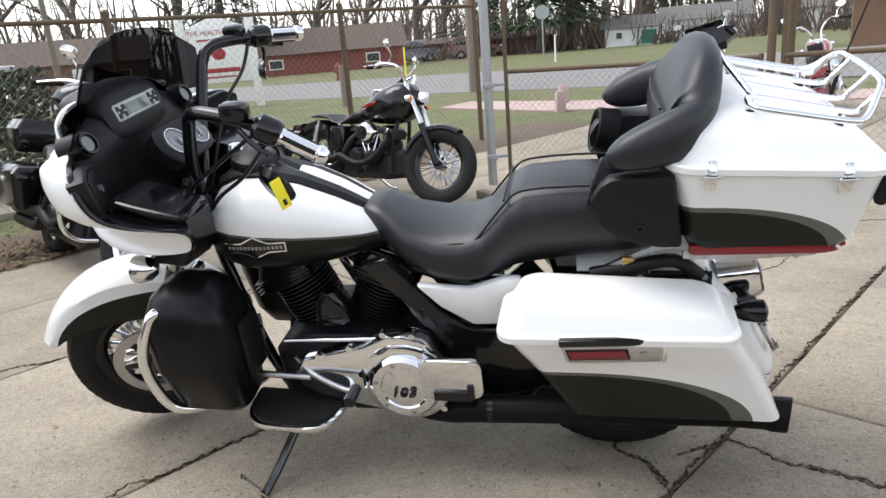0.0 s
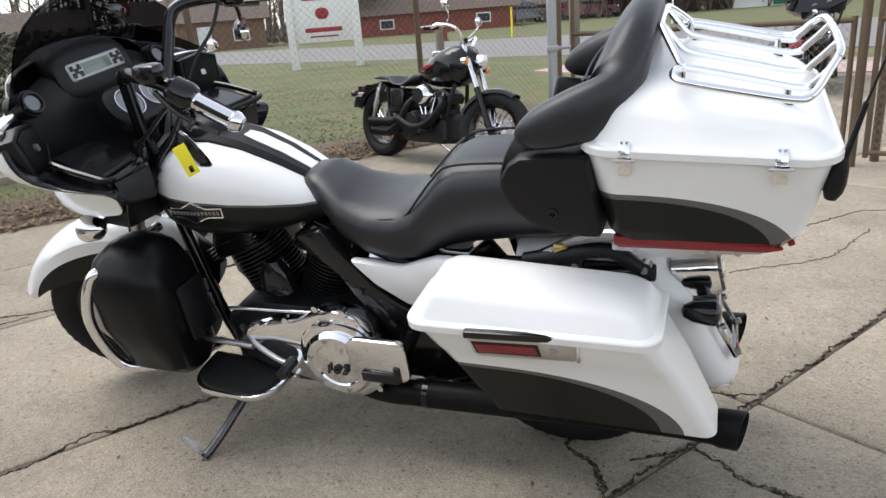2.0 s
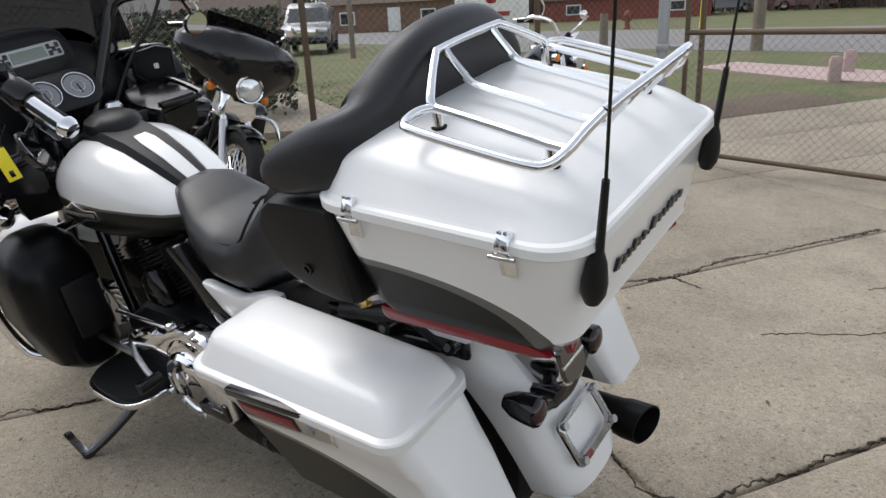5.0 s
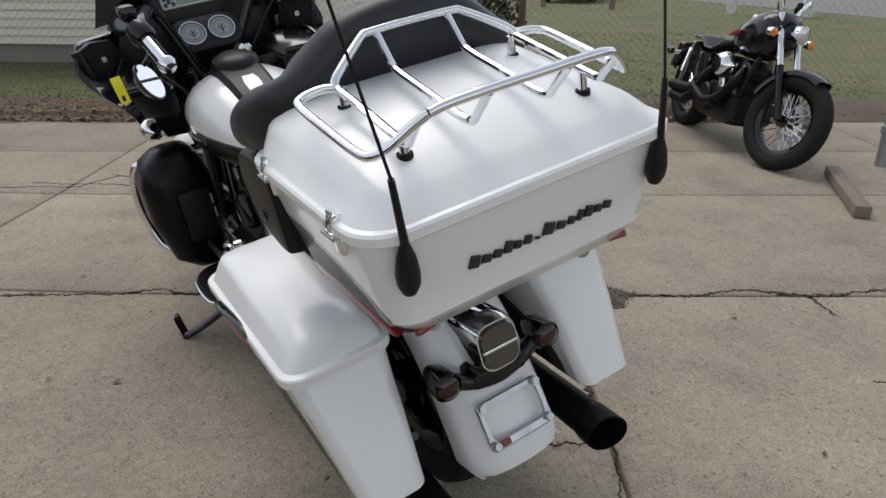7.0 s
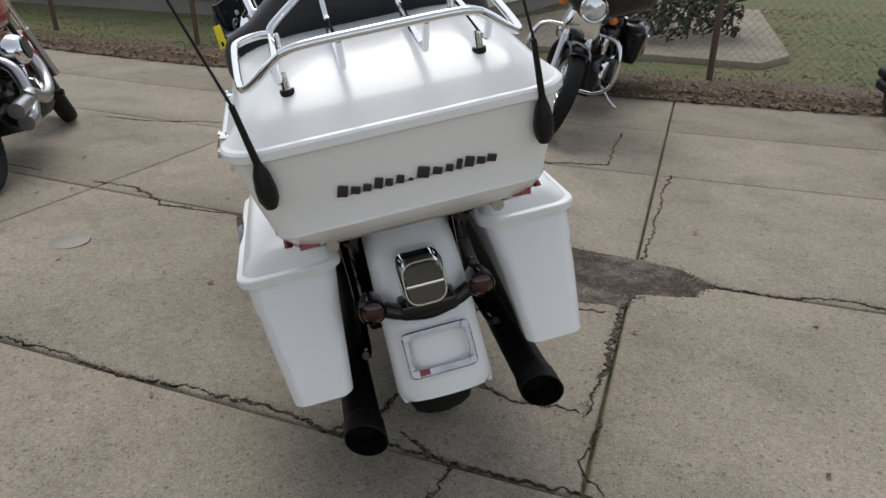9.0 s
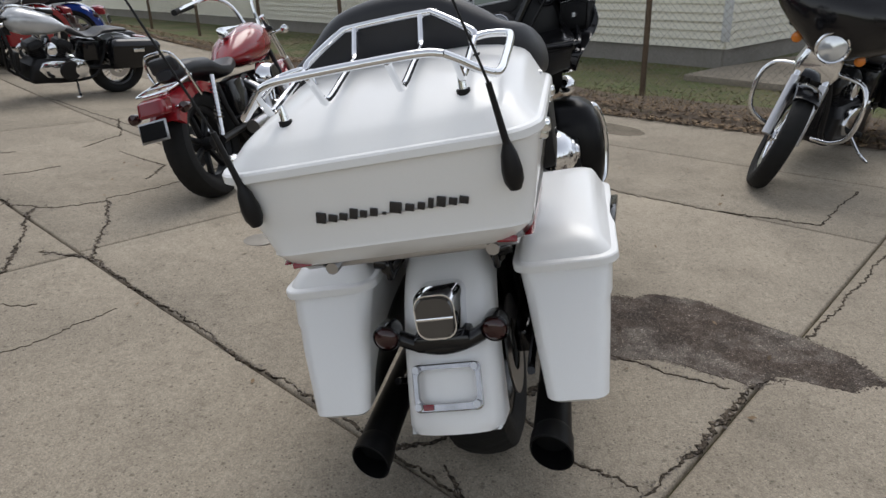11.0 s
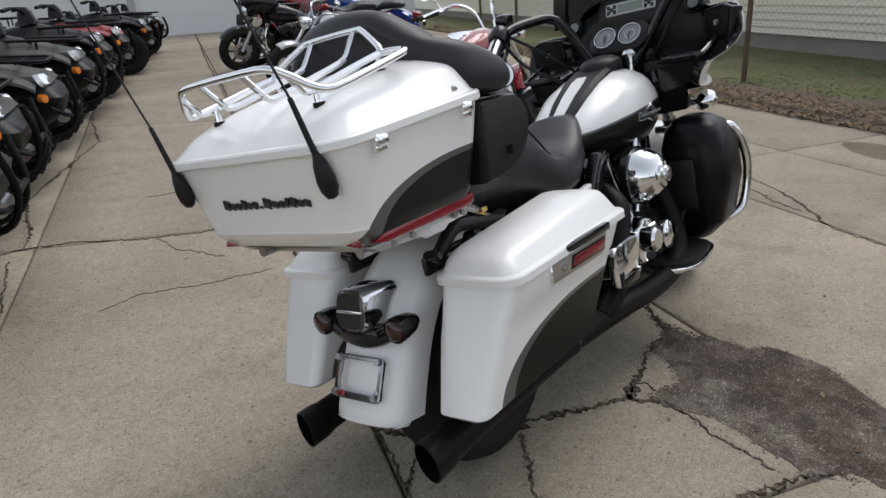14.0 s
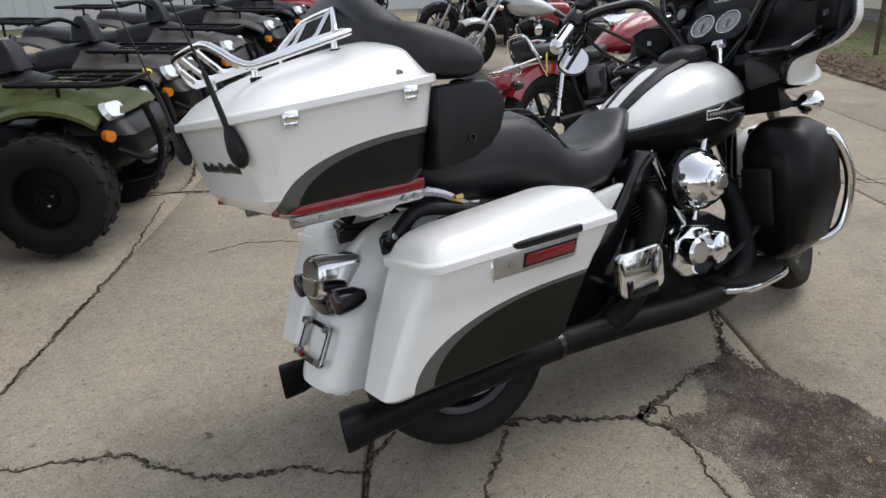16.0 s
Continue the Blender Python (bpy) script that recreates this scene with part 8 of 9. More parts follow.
        rk_ = part(nm, rk_, matt_black, q, "black tubular rack")
        if tip and nm == "front_rack":
            part("tip", tube([(x1 - 0.06, 0.382, z), (x1 - 0.015, 0.34, z), (x1, 0.28, z)], 0.018, 8, 3), yellow_tag, rk_, "yellow rack end")
    part("winch", rod((1.90, -0.12, 0.5), (1.90, 0.12, 0.5), 0.05, n=14), steel, q)
    hb_ = bmesh.new()
    for s in SIDES:
        add(hb_, tube([(1.12, 0, 1.02), (1.08, s * 0.10, 1.16), (1.02, s * 0.28, 1.22), (0.94, s * 0.42, 1.20)], 0.016, 8, 4))
    hb_ = part("handlebar", hb_, matt_black, q)
    for s in SIDES:
        part("grip", rod((0.98, s * 0.34, 1.215), (0.92, s * 0.46, 1.195), 0.022, n=10), rubber, hb_)
    part("dash", stack([(1.05, 1.0, 1.2, -0.11, 0.11), (1.18, 1.02, 1.16, -0.1, 0.1), (1.23, 1.05, 1.12, -0.06, 0.06)], 0.03), satin_black, hb_)
    return q


def parked(i, out=-0.17):
    """The pose of a quad bike in the row, counted along it; out moves it forward."""
    out -= 0.02 * i
    hx, hy = -0.748, 0.663
    ax, ay = 0.68 - 0.777 * 1.16 * i + hx * out, -0.687 - 0.63 * 1.16 * i + hy * out
    rx, ry = ax - hx * 1.30, ay - hy * 1.30
    z, zf = rise(rx, ry), rise(ax, ay)
    return at(rx, ry, z, 0, 0, math.degrees(math.atan2(hy, hx))) @ pose(0, 0, 0, 0, math.degrees(math.atan2(z - zf, 1.30)), 0)


quad(parked(-1, -0.50), atv_green, "olive green quad bike with black racks")
quad(parked(0, 0.0), atv_green, "olive green quad bike with a yellow rack end", tip=True)
quad(parked(1), atv_brown, "brown camouflage quad bike with black racks")
quad(parked(2), atv_grey, "grey camouflage quad bike with black racks")
quad(parked(3.1), atv_grey, "grey camouflage quad bike with black racks")
quad(parked(4.2), satin_black, "black quad bike with black racks")
q_ = quad(parked(5.3), atv_red, "red quad bike further down the row")
copy_thing(q_, parked(6.4) @ Matrix.Scale(0.9, 4))
q_ = quad(parked(7.5), satin_black, "black quad bike further down the row")
copy_thing(q_, parked(8.6) @ Matrix.Scale(0.9, 4))
copy_thing(q_, parked(9.6) @ Matrix.Scale(0.9, 4))
copy_thing(q_, parked(10.6) @ Matrix.Scale(0.9, 4))

# fork lift truck by the workshop door
fl = thing("forklift", at(-9.52, -6.33, rise(-9.52, -6.33), 0, 0, 40), "black forklift truck beside the workshop door", "forklift")
for s in SIDES:
    part("mast", box(0.62, 0.76, s * 0.42 - 0.06, s * 0.42 + 0.06, 0.05, 3.0, 0.01), matt_black, fl)
    part("fork_tine", box(0.76, 1.9, s * 0.3 - 0.06, s * 0.3 + 0.06, 0.06, 0.11, 0.01), matt_black, fl)
    for x, r_ in ((0.35, 0.36), (-1.2, 0.3)):
        part("wheel", lathe([(0.0, s * 0.1), (r_ * 0.6, s * 0.1), (r_, s * 0.08), (r_, -s * 0.1), (0.0, -s * 0.1)], (x, s * 0.55, r_), (0, 1, 0), 20), rubber, fl)
    part("roof_post", tube([(0.4, s * 0.5, 0.9), (0.2, s * 0.5, 2.2), (-1.0, s * 0.5, 2.25), (-1.3, s * 0.5, 1.1)], 0.04, 8, 4), matt_black, fl)
part("counterweight", stack([(0.25, -1.7, -0.2, -0.55, 0.55), (0.9, -1.75, -0.2, -0.58, 0.58), (1.15, -1.5, -0.3, -0.5, 0.5)], 0.12), matt_black, fl)
part("body", box(-0.4, 0.5, -0.5, 0.5, 0.3, 0.9, 0.05), matt_black, fl)
for z in (0.5, 1.4, 2.4, 2.95):
    part("mast_bar", box(0.62, 0.74, -0.42, 0.42, z, z + 0.12, 0.01), matt_black, fl)
part("seat", stack([(0.9, -0.6, 0.0, -0.26, 0.26), (1.02, -0.62, 0.0, -0.27, 0.27), (1.06, -0.6, -0.05, -0.24, 0.24)], 0.06), leather, fl)


# ---- cars on the road ----
def car(m, paint, label, kind_):
    c = thing("car", m, label, kind_)
    prof = {"suv": [(-2.4, 0.45), (-2.45, 0.95), (-2.3, 1.15), (-2.1, 1.85), (-1.6, 1.98), (0.2, 1.98), (0.55, 1.9), (1.15, 1.25), (2.2, 1.12), (2.42, 0.95), (2.45, 0.45)],
            "minivan": [(-2.5, 0.4), (-2.55, 0.95), (-2.4, 1.15), (-2.15, 1.85), (-1.6, 1.95), (0.3, 1.92), (0.75, 1.75), (1.5, 1.15), (2.3, 0.95), (2.5, 0.75), (2.5, 0.4)]}[kind_]
    secs = []
    for y, k in ((-0.98, 0.90), (-0.94, 0.97), (-0.8, 1.0), (0.8, 1.0), (0.94, 0.97), (0.98, 0.90)):
        secs.append([(x * (0.985 if abs(y) > 0.9 else 1), y if z < 1.2 else y * (0.80 + 0.2 * (1.98 - z) / 0.8), 0.4 + (z - 0.4) * (1 if z < 1.2 else k)) for x, z in prof])
    part("body", loft(secs), paint, c)
    for s in SIDES:
        for a, b in ((-2.0, -1.0), (-0.9, 0.0), (0.08, 0.75)):
            part("side_window", plate([(a, 1.28), (b + (0.28 if b > 0.5 else 0), 1.28), (b - (0.12 if b > 0.5 else 0), 1.76), (a + 0.1, 1.76)], s * 0.86, s * 0.965, 0.01), dark_glass, c)
        for x in (-1.5, 1.5):
            w_ = part("wheel", lathe([(0.0, s * 0.06), (0.18, s * 0.07), (0.24, s * 0.05), (0.24, -s * 0.1), (0.0, -s * 0.1)], (x, s * 0.88, 0.4), (0, 1, 0), 20), alloy, c)
            part("tyre", lathe([(0.23, -0.11), (0.36, -0.12), (0.4, -0.08), (0.4, 0.08), (0.36, 0.12), (0.23, 0.11)], (x, s * 0.88, 0.4), (0, 1, 0), 24), rubber, w_)
        part("headlamp", box(2.28, 2.47, s * 0.72 - 0.18, s * 0.72 + 0.18, 0.85, 1.02, 0.03), lamp_glass, c)
        part("tail_lamp", box(-2.52, -2.38, s * 0.80 - 0.1, s * 0.80 + 0.1, 0.95, 1.4, 0.03), red_lens, c)
    part("windscreen", loft([[(0.64 + dx_, y * kk, z) for y in (-0.78, 0.78)] + [(0.60 + dx_, y * kk, z) for y in (0.78, -0.78)] for dx_, z, kk in ((0.62, 1.24, 1.0), (0.1, 1.78, 0.86))]), dark_glass, c)
    part("rear_window", box(-2.46, -2.2, -0.66, 0.66, 1.25, 1.72, 0.02), dark_glass, c)
    gl_ = part("grille", box(2.40, 2.49, -0.45, 0.45, 0.72, 1.0, 0.02), chrome, c)
    part("bumper", box(2.36, 2.55, -0.9, 0.9, 0.42, 0.66, 0.06), gloss_black, c)
    return c


grey_car = mat("dark_grey_car_paint", (0.07, 0.07, 0.075), 0.25, coat=0.7, metal=0.3)
car(at(-15.9, 26.6, 0, 0, 0, -62), grey_car, "dark grey sport utility vehicle at the crossing", "suv")
car(at(-1.4, 68, 0, 0, 0, 15), grey_car, "dark car parked far beyond the road", "suv")
car(at(4.6, 69, 0, 0, 0, 5), mat("maroon_car_paint", (0.12, 0.02, 0.025), 0.3, coat=0.6), "dark red minivan parked far beyond the road", "minivan")

# ---- cracks, patches and spots on the concrete ----
rc = random.Random(9)


def crack(name, pts, w0, w1, label):
    """An uneven ribbon of dirt lying in a crack."""
    line = []
    for (ax, ay), (bx, by) in zip(pts, pts[1:]):
        L = math.hypot(bx - ax, by - ay)
        n = max(2, int(L / 0.013))
        for i in range(n):
            t = i / n
            line.append((ax + (bx - ax) * t, ay + (by - ay) * t))
    line.append(pts[-1])
    bm = bmesh.new()
    prev = None
    n = len(line)
    for i, (x, y) in enumerate(line):
        a, b = line[max(i - 1, 0)], line[min(i + 1, n - 1)]
        L = math.hypot(b[0] - a[0], b[1] - a[1]) or 1
        nx, ny = -(b[1] - a[1]) / L, (b[0] - a[0]) / L
        j = 0.022 * noise.noise((x * 6, y * 6, 1.3)) + 0.018 * noise.noise((x * 28, y * 28, 4.0)) + 0.006 * rc.uniform(-1, 1)
        w = (0.45 * w0 + 0.75 * (w1 - w0) * max(0, noise.noise((x * 3.3, y * 3.3, 7.7)) + 0.12)) * (0.35 + 1.6 * rc.random()) / 2
        if i in (0, n - 1):
            w *= 0.2
        px, py = x + nx * j, y + ny * j
        cur = [bm.verts.new((px + nx * s, py + ny * s, rise(px, py) + z)) for s, z in ((-w - 0.002, -0.004), (-w, 0.0035), (w, 0.0035), (w + 0.002, -0.004))]
        if prev:
            for k in range(3):
                bm.faces.new((prev[k], cur[k], cur[k + 1], prev[k + 1]))
        prev = cur
    ob = part("crack", bm, crack_dirt, drive, label)
    return ob


CR = (
    ([(-1.29, 2.2), (-1.25, 2.27), (-1.18, 2.3), (-1.12, 2.35), (-1.04, 2.45), (-0.95, 2.52), (-0.80, 2.62), (-0.66, 2.70), (-0.54, 2.80)], 0.016, 0.05),
    ([(0.04, 2.76), (0.02, 2.82), (0.07, 2.87)], 0.006, 0.014),
    ([(0.40, 3.88), (0.6, 4.04), (0.82, 4.38), (1.05, 4.5), (1.3, 4.84), (2.2, 5.7)], 0.016, 0.05),
    ([(-2.29, 1.31), (-2.06, 1.54), (-1.7, 1.67), (-1.49, 1.91), (-1.29, 2.2)], 0.012, 0.04),
    ([(0.45, 2.48), (0.57, 2.33), (0.6, 2.24), (0.66, 2.15), (0.69, 1.98)], 0.018, 0.06),
    ([(0.78, 2.18), (1.0, 2.26), (1.07, 2.19), (1.13, 2.08), (1.22, 2.03), (1.36, 1.9), (1.49, 1.6), (1.69, 1.44), (1.9, 1.3)], 0.012, 0.045),
    ([(0.68, 1.96), (1.0, 2.29), (1.4, 2.69), (2.0, 3.3), (2.68, 3.96)], 0.010, 0.02),
    ([(-1.0, 0.05), (-1.03, 0.09), (-0.97, 0.32), (-0.86, 0.44), (-0.55, 0.73), (-0.28, 1.04), (0.06, 1.34), (0.31, 1.62), (0.56, 1.88), (0.68, 1.96)], 0.010, 0.034),
    ([(-0.97, 0.32), (-1.22, 0.27), (-1.47, 0.21), (-1.71, 0.13), (-1.97, 0.04), (-1.89, -0.09), (-1.80, -0.22), (-1.81, -0.35), (-1.83, -0.55), (-1.93, -0.61)], 0.014, 0.045),
    ([(-1.84, 0.07), (-2.02, 0.01), (-2.46, 0.37), (-3.0, 0.6)], 0.008, 0.03),
    ([(0.96, 2.79), (0.74, 3.06), (0.46, 3.32), (0.39, 3.4)], 0.016, 0.04),
    ([(0.07, 3.79), (-0.35, 4.24), (-0.77, 4.68), (-0.9, 4.85)], 0.010, 0.02),
    ([(-3.5, 2.9), (-2.6, 3.4), (-2.11, 3.56), (-1.67, 4.01), (-1.27, 4.6), (-1.9, 5.23)], 0.008, 0.03),
    ([(0.15, 2.78), (0.14, 2.92), (0.28, 3.12), (0.42, 3.29)], 0.012, 0.035),
    ([(0.47, 2.44), (0.34, 2.59), (0.15, 2.78), (0.06, 2.79)], 0.018, 0.05),
    ([(0.51, 2.47), (0.63, 2.52), (0.79, 2.62), (0.94, 2.78)], 0.018, 0.05),
    ([(1.05, 4.5), (1.21, 4.37)], 0.02, 0.05),
    ([(1.0, 2.83), (1.15, 2.63), (1.3, 2.62)], 0.008, 0.02),
    ([(0.2, -0.76), (0.74, -0.07), (1.24, 0.44), (1.63, 0.82), (2.2, 1.4)], 0.008, 0.018),
    ([(0.28, -0.96), (0.04, -0.86), (-0.19, -0.66), (-0.36, -0.41), (-0.45, -0.28), (-0.56, -0.19), (-0.65, -0.08), (-0.80, -0.04)], 0.014, 0.034),
    ([(0.04, -0.86), (-0.23, -1.15), (-0.53, -1.62), (-1.16, -2.04), (-1.99, -2.57), (-2.63, -3.4)], 0.010, 0.035),
    ([(-15.5, -14.2), (-6.46, -5.25), (-3.04, -1.78), (-1.8, -0.51)], 0.012, 0.03),
    ([(-1.80, -0.36), (-1.65, -0.35), (-1.33, -0.21), (-1.08, -0.13), (-0.80, -0.04)], 0.018, 0.055),
    ([(-0.43, -0.26), (-0.40, -0.12), (-0.37, 0.01), (-0.38, 0.16), (-0.39, 0.31)], 0.005, 0.014),
    ([(-1.94, -0.61), (-1.7, -0.6), (-1.37, -0.78), (-1.02, -0.96)], 0.003, 0.008),
    ([(0.42, 0.23), (0.19, 0.27), (0.08, 0.35), (-0.04, 0.47), (-0.21, 0.57), (-0.37, 0.69)], 0.0015, 0.0045),
    ([(-2.5, -0.94), (-2.61, -0.78), (-2.79, -0.66)], 0.006, 0.02),
    ([(-3.09, -1.59), (-3.23, -1.44), (-3.11, -1.25), (-3.17, -1.18)], 0.008, 0.03),
    ([(-1.05, 0.01), (-1.02, 0.10), (-1.01, 0.21), (-0.99, 0.31)], 0.02, 0.07),
    ([(-4.09, 1.43), (-3.83, 1.79), (-3.71, 2.19), (-3.36, 2.61), (-3.44, 2.94)], 0.008, 0.03),
    ([(-3.69, 2.39), (-3.33, 2.73), (-2.4, 3.4)], 0.006, 0.016),
    ([(-0.82, 2.64), (-0.6, 2.75), (-0.45, 2.83), (-0.25, 2.8), (0.16, 2.78)], 0.014, 0.045),
    ([(-4.6, -0.9), (-3.9, -0.6), (-3.4, -0.75)], 0.01, 0.03),
    ([(-3.3, -0.4), (-2.9, 0.1), (-2.5, 0.1)], 0.01, 0.03),
    ([(-5.5, -2.0), (-4.0, -0.3), (-2.6, 1.0)], 0.006, 0.014),
    ([(2.0, 4.6), (2.6, 5.0), (3.4, 4.9)], 0.005, 0.014),
    ([(1.5, 3.9), (2.1, 4.1), (2.5, 4.6)], 0.004, 0.010),
)
for pts, w0, w1 in CR:
    crack("crack", pts, w0, w1, "dark dirt-filled crack")


def blot(name, pts, material, label, dz=0.005, rough=0.05, k=5):
    ring_ = []
    n = len(pts)
    for i in range(n):
        a, b = Vector((*pts[i], 0)), Vector((*pts[(i + 1) % n], 0))
        for j in range(k):
            p = a.lerp(b, j / k)
            o = rough * noise.noise((p.x * 5, p.y * 5, 2.0)) + rough * 0.5 * noise.noise((p.x * 23, p.y * 23, 9.0)) + rough * 0.25 * noise.noise((p.x * 70, p.y * 70, 5.0))
            ring_.append((p.x + o, p.y + o * 0.7))
    bm = bmesh.new()
    top = [bm.verts.new((x, y, rise(x, y) + dz * 0.4)) for x, y in ring_]
    low = [bm.verts.new((x, y, rise(x, y) - 0.006)) for x, y in ring_]
    bm.faces.new(top)
    for i in range(len(ring_)):
        j = (i + 1) % len(ring_)
        bm.faces.new((low[i], low[j], top[j], top[i]))
    bmesh.ops.triangulate(bm, faces=[f for f in bm.faces if len(f.verts) > 4])
    return part(name, bm, material, drive, label)


patch_pts = [(-0.575, 2.755), (-0.50, 2.85), (-0.448, 2.954), (-0.425, 3.08), (-0.402, 3.172), (-0.425, 3.30), (-0.36, 3.40), (-0.30, 3.5), (-0.11, 3.63), (0.06, 3.77), (0.22, 3.88), (0.43, 3.92), (0.46, 3.74), (0.37, 3.57), (0.40, 3.4), (0.31, 3.27), (0.235, 3.195), (0.195, 3.14), (0.165, 3.06), (0.145, 2.98), (0.145, 2.90), (0.105, 2.87), (0.046, 2.90), (-0.023, 2.948), (-0.12, 2.915), (-0.205, 2.86), (-0.27, 2.79), (-0.37, 2.835), (-0.45, 2.825), (-0.53, 2.775)]
blot("asphalt_patch", patch_pts, patch_tar, "crumbling dark asphalt patch in the concrete", 0.005, 0.05, 24)
st_ = bmesh.new()
for i in range(2600):
    t = rc.random()
    k = rc.randrange(len(patch_pts))
    a, b = patch_pts[k], patch_pts[(k + 1) % len(patch_pts)]
    x, y = a[0] + (b[0] - a[0]) * t, a[1] + (b[1] - a[1]) * t
    f = rc.random() ** 0.5 * 1.02
    x, y = 0.02 + (x - 0.02) * f, 3.35 + (y - 3.35) * f
    s = 0.0010 + 0.0032 * rc.random() ** 2
    q0 = rc.uniform(0, 6.28)
    v = [st_.verts.new((x + s * dx, y + s * dy, rise(x, y) + 0.002 + s * dz)) for dx, dy, dz in ((math.cos(q0), math.sin(q0), 0), (0.7 * math.cos(q0 + 2.1), 0.7 * math.sin(q0 + 2.1), 0), (0.8 * math.cos(q0 + 4.0), 0.8 * math.sin(q0 + 4.0), 0), (0.1, 0, 0.7))]
    for f_ in ((0, 1, 3), (1, 2, 3), (2, 0, 3)):
        st_.faces.new([v[q] for q in f_])
for pts, w0, w1 in CR:
    if w1 < 0.034:
        continue
    for (ax, ay), (bx, by) in zip(pts, pts[1:]):
        for i in range(int(math.hypot(bx - ax, by - ay) * 85)):
            t = rc.random()
            x, y = ax + (bx - ax) * t + rc.gauss(0, w1 * 0.35), ay + (by - ay) * t + rc.gauss(0, w1 * 0.35)
            s = rc.uniform(0.0025, 0.007)
            v = [st_.verts.new((x + s * dx, y + s * dy, rise(x, y) + 0.005 + s * dz)) for dx, dy, dz in ((1, 0, 0), (-0.5, 0.85, 0), (-0.5, -0.85, 0), (0.1, 0, 1.0))]
            for f_ in ((0, 1, 3), (1, 2, 3), (2, 0, 3)):
                st_.faces.new([v[q] for q in f_])
cb = bmesh.new()
for i in range(2200):
    k = rc.randrange(len(patch_pts))
    a, b = patch_pts[k], patch_pts[(k + 1) % len(patch_pts)]
    t = rc.random()
    f = 1.0 + rc.gauss(0, 0.012)
    x, y = a[0] + (b[0] - a[0]) * t, a[1] + (b[1] - a[1]) * t
    x, y = 0.02 + (x - 0.02) * f + rc.gauss(0, 0.010), 3.35 + (y - 3.35) * f + rc.gauss(0, 0.010)
    s = 0.0012 + 0.006 * rc.random() ** 3
    n_ = [(math.cos(q + rc.uniform(-0.3, 0.3)), math.sin(q + rc.uniform(-0.3, 0.3))) for q in (0, 1.3, 2.5, 3.8, 5.0)]
    top_ = cb.verts.new((x, y, rise(x, y) + 0.003 + s * 0.35))
    rim_ = [cb.verts.new((x + s * u, y + s * v, rise(x, y) - 0.001)) for u, v in n_]
    for q in range(5):
        cb.faces.new((rim_[q], rim_[(q + 1) % 5], top_))
cb = part("crumbs", cb, patch_tar, drive, "dark asphalt crumbs round the patch", sharp=180)
cb["kind"] = "stuff"
g_ = part("gravel", st_, chippings, drive, "loose gravel on the patch and along the cracks", sharp=180)
g_["kind"] = "stuff"
oil = speckle(mat("oil_stain", (0.185, 0.158, 0.122), 0.95, vary=0.25, spec=0.15))
blot("oil_stain", [(-4.2 + 0.36 * math.cos(a) - 0.12 * math.sin(a), 4.06 + 0.25 * math.cos(a) + 0.17 * math.sin(a)) for a in [i * math.pi / 12 for i in range(24)]], oil, "dark oil stain", 0.003, 0.07, 3)
dr_ = thing("drain_cover", at(-1.28, 1.18, rise(-1.28, 1.18)), "small dark oval iron cover in the concrete", "drain cover")
part("cover", lathe([(0.0, 0.008), (0.085, 0.008), (0.10, 0.004), (0.105, -0.01)], (0, 0, 0), (0, 0, 1), 24), wire, dr_)
tim = thing("timber", at(0.65, 6.35, 0.0, 0, 0, -62), "weathered timber lying on the drive by the gate", "timber")
part("beam", box(-0.5, 0.5, -0.05, 0.05, 0.004, 0.085, 0.008), utility_wood, tim)
lf_ = bmesh.new()
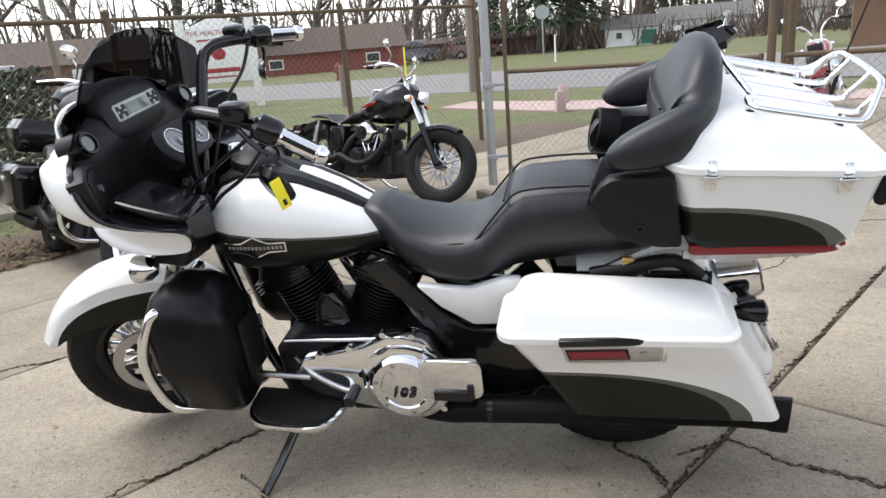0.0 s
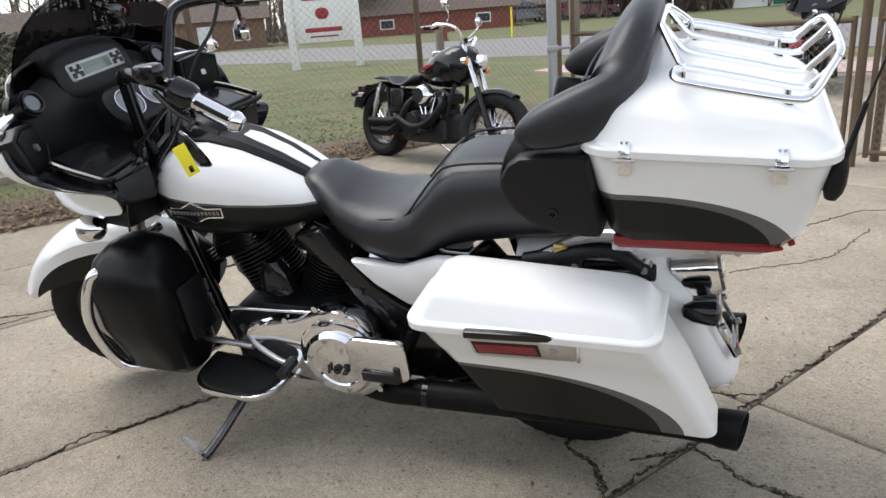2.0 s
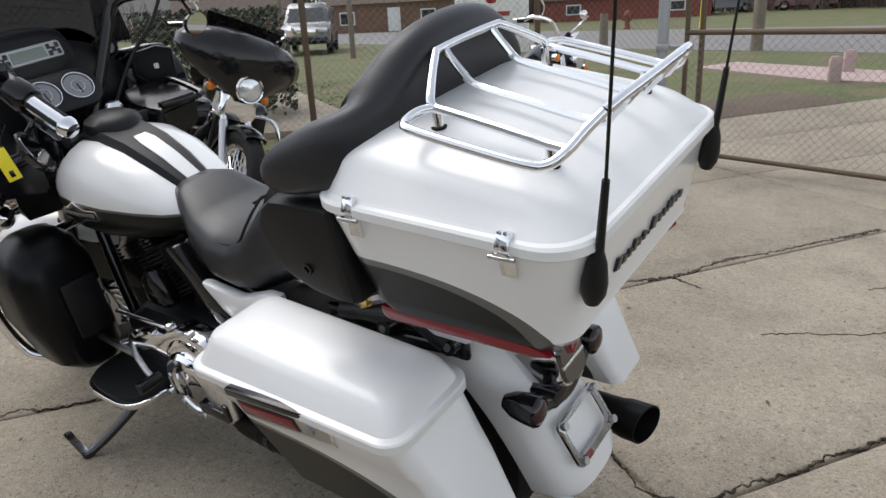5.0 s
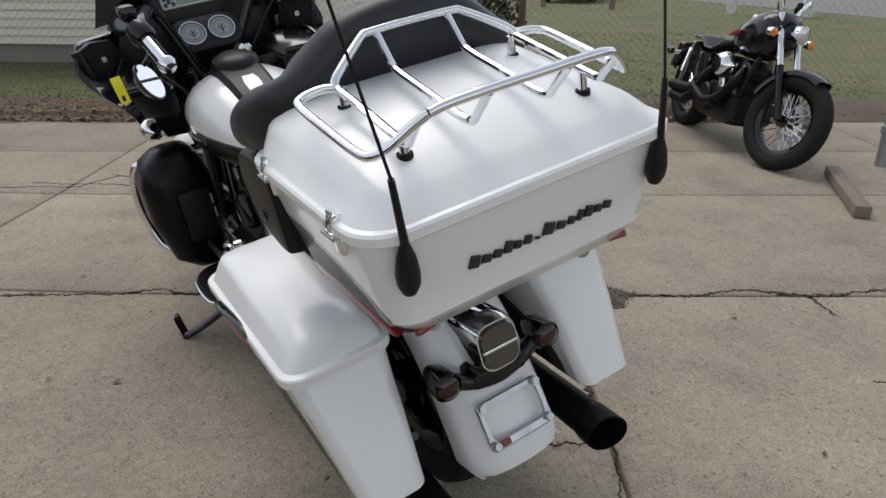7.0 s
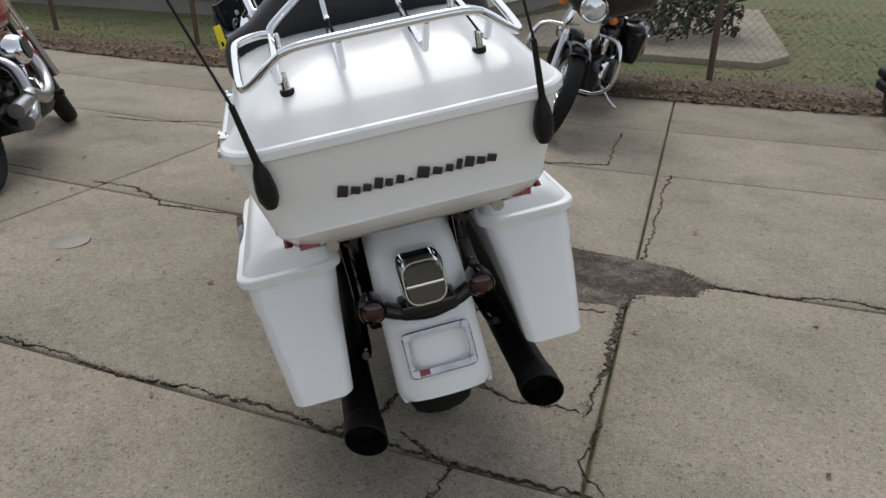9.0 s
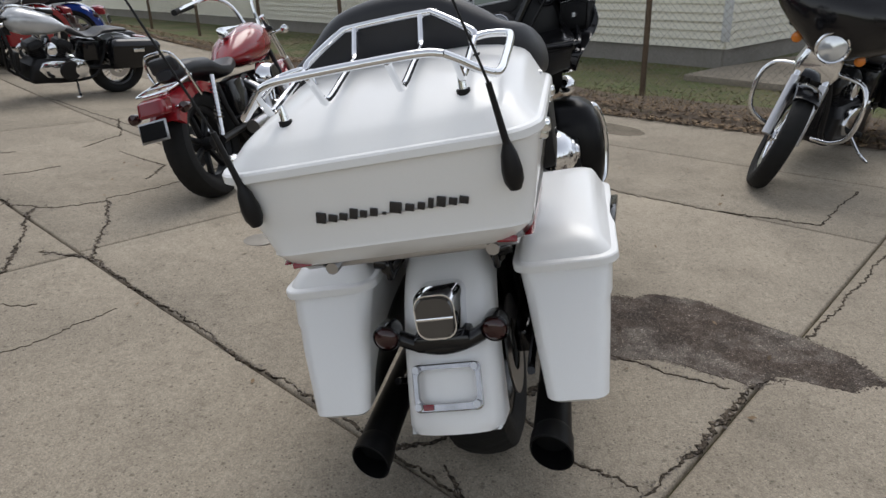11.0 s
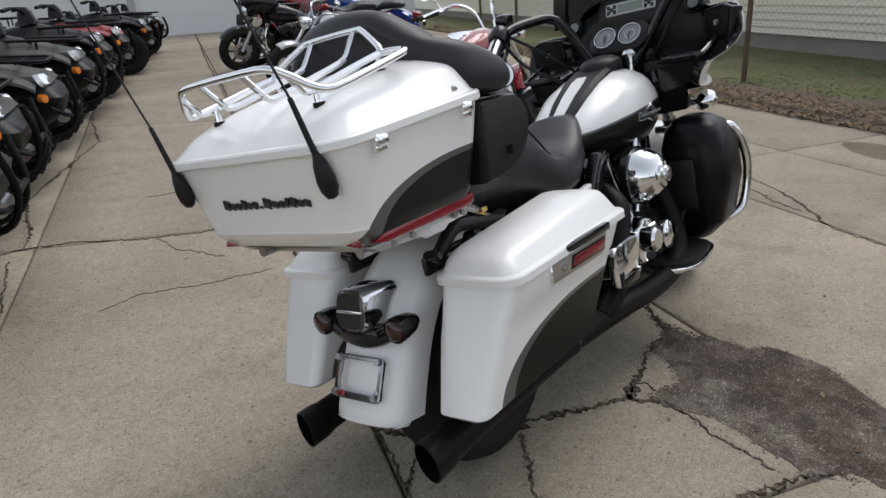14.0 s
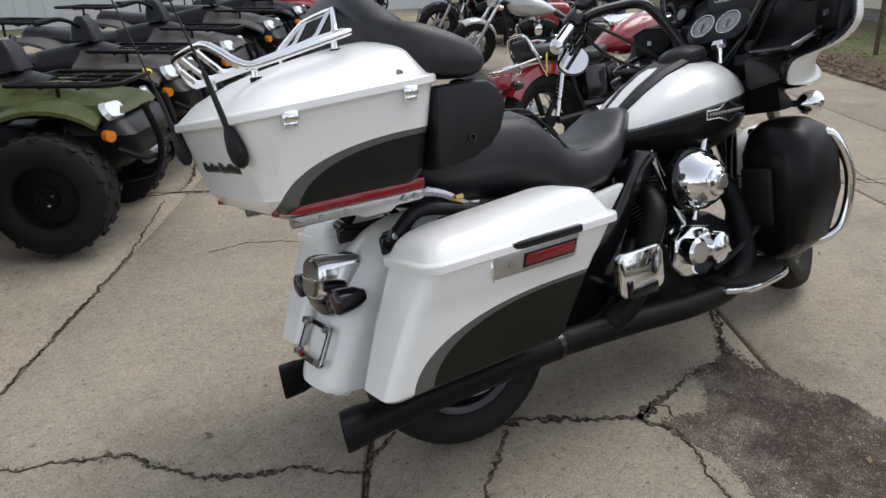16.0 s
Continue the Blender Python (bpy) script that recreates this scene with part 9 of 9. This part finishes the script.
for i in range(160):
    x, y = rc.uniform(-5, 2.4), rc.uniform(-1, 6)
    s = rc.uniform(0.006, 0.02)
    a = rc.uniform(0, 6.28)
    z = rise(x, y) + 0.006
    u, v = Vector((math.cos(a), math.sin(a), 0.3)) * s, Vector((-math.sin(a), math.cos(a), 0.2)) * s * 0.6
    lf_.faces.new([lf_.verts.new(Vector((x, y, z + 0.004)) + q) for q in (-u, -v, u, v)])
tagged(link("scattered_leaves", lf_, dry_leaf, sharp=180), "a few dry leaves scattered on the concrete", "leaves", kind="stuff")

# ---- concrete slabs ----
S2 = 0.70711
rows_n = [-9.5, -8.0, -6.5, -5.0, -3.5, -2.05, -0.57, 0.905, 2.45, 4.05, 5.25, 6.45]


def slab(m0, m1, n0, n1):
    bm = bmesh.new()
    nu, nv = max(2, int((m1 - m0) / 0.3)), max(2, int((n1 - n0) / 0.3))
    g, e = 0.007, 0.012
    us = [m0 + g] + [m0 + g + e + (m1 - m0 - 2 * g - 2 * e) * i / nu for i in range(nu + 1)] + [m1 - g]
    vs = [n0 + g] + [n0 + g + e + (n1 - n0 - 2 * g - 2 * e) * i / nv for i in range(nv + 1)] + [n1 - g]
    grid = []
    for i, u in enumerate(us):
        row = []
        for j, v in enumerate(vs):
            x, y = (u - v) * S2, (u + v) * S2
            rim_ = i in (0, len(us) - 1) or j in (0, len(vs) - 1)
            row.append(bm.verts.new((x, y, rise(x, y) - (0.008 if rim_ else 0))))
        grid.append(row)
    for i in range(len(us) - 1):
        for j in range(len(vs) - 1):
            bm.faces.new((grid[i][j], grid[i + 1][j], grid[i + 1][j + 1], grid[i][j + 1]))
    edge_ = [grid[i][0] for i in range(len(us))] + [grid[-1][j] for j in range(1, len(vs))] + [grid[i][-1] for i in range(len(us) - 2, -1, -1)] + [grid[0][j] for j in range(len(vs) - 2, 0, -1)]
    low = [bm.verts.new(v.co - Vector((0, 0, 0.08))) for v in edge_]
    for i in range(len(edge_)):
        j = (i + 1) % len(edge_)
        bm.faces.new((edge_[i], low[i], low[j], edge_[j]))
    return bm


for k, (n0, n1) in enumerate(zip(rows_n, rows_n[1:])):
    off = 2.70 if n0 >= 0.9 else -0.57
    m = off - 3.3 * 8
    while m < (13 if n1 > 2 else 9):
        if m > -26:
            part("slab", slab(m, m + 3.3, n0, n1), concrete, drive, sharp=60)
        m += 3.3
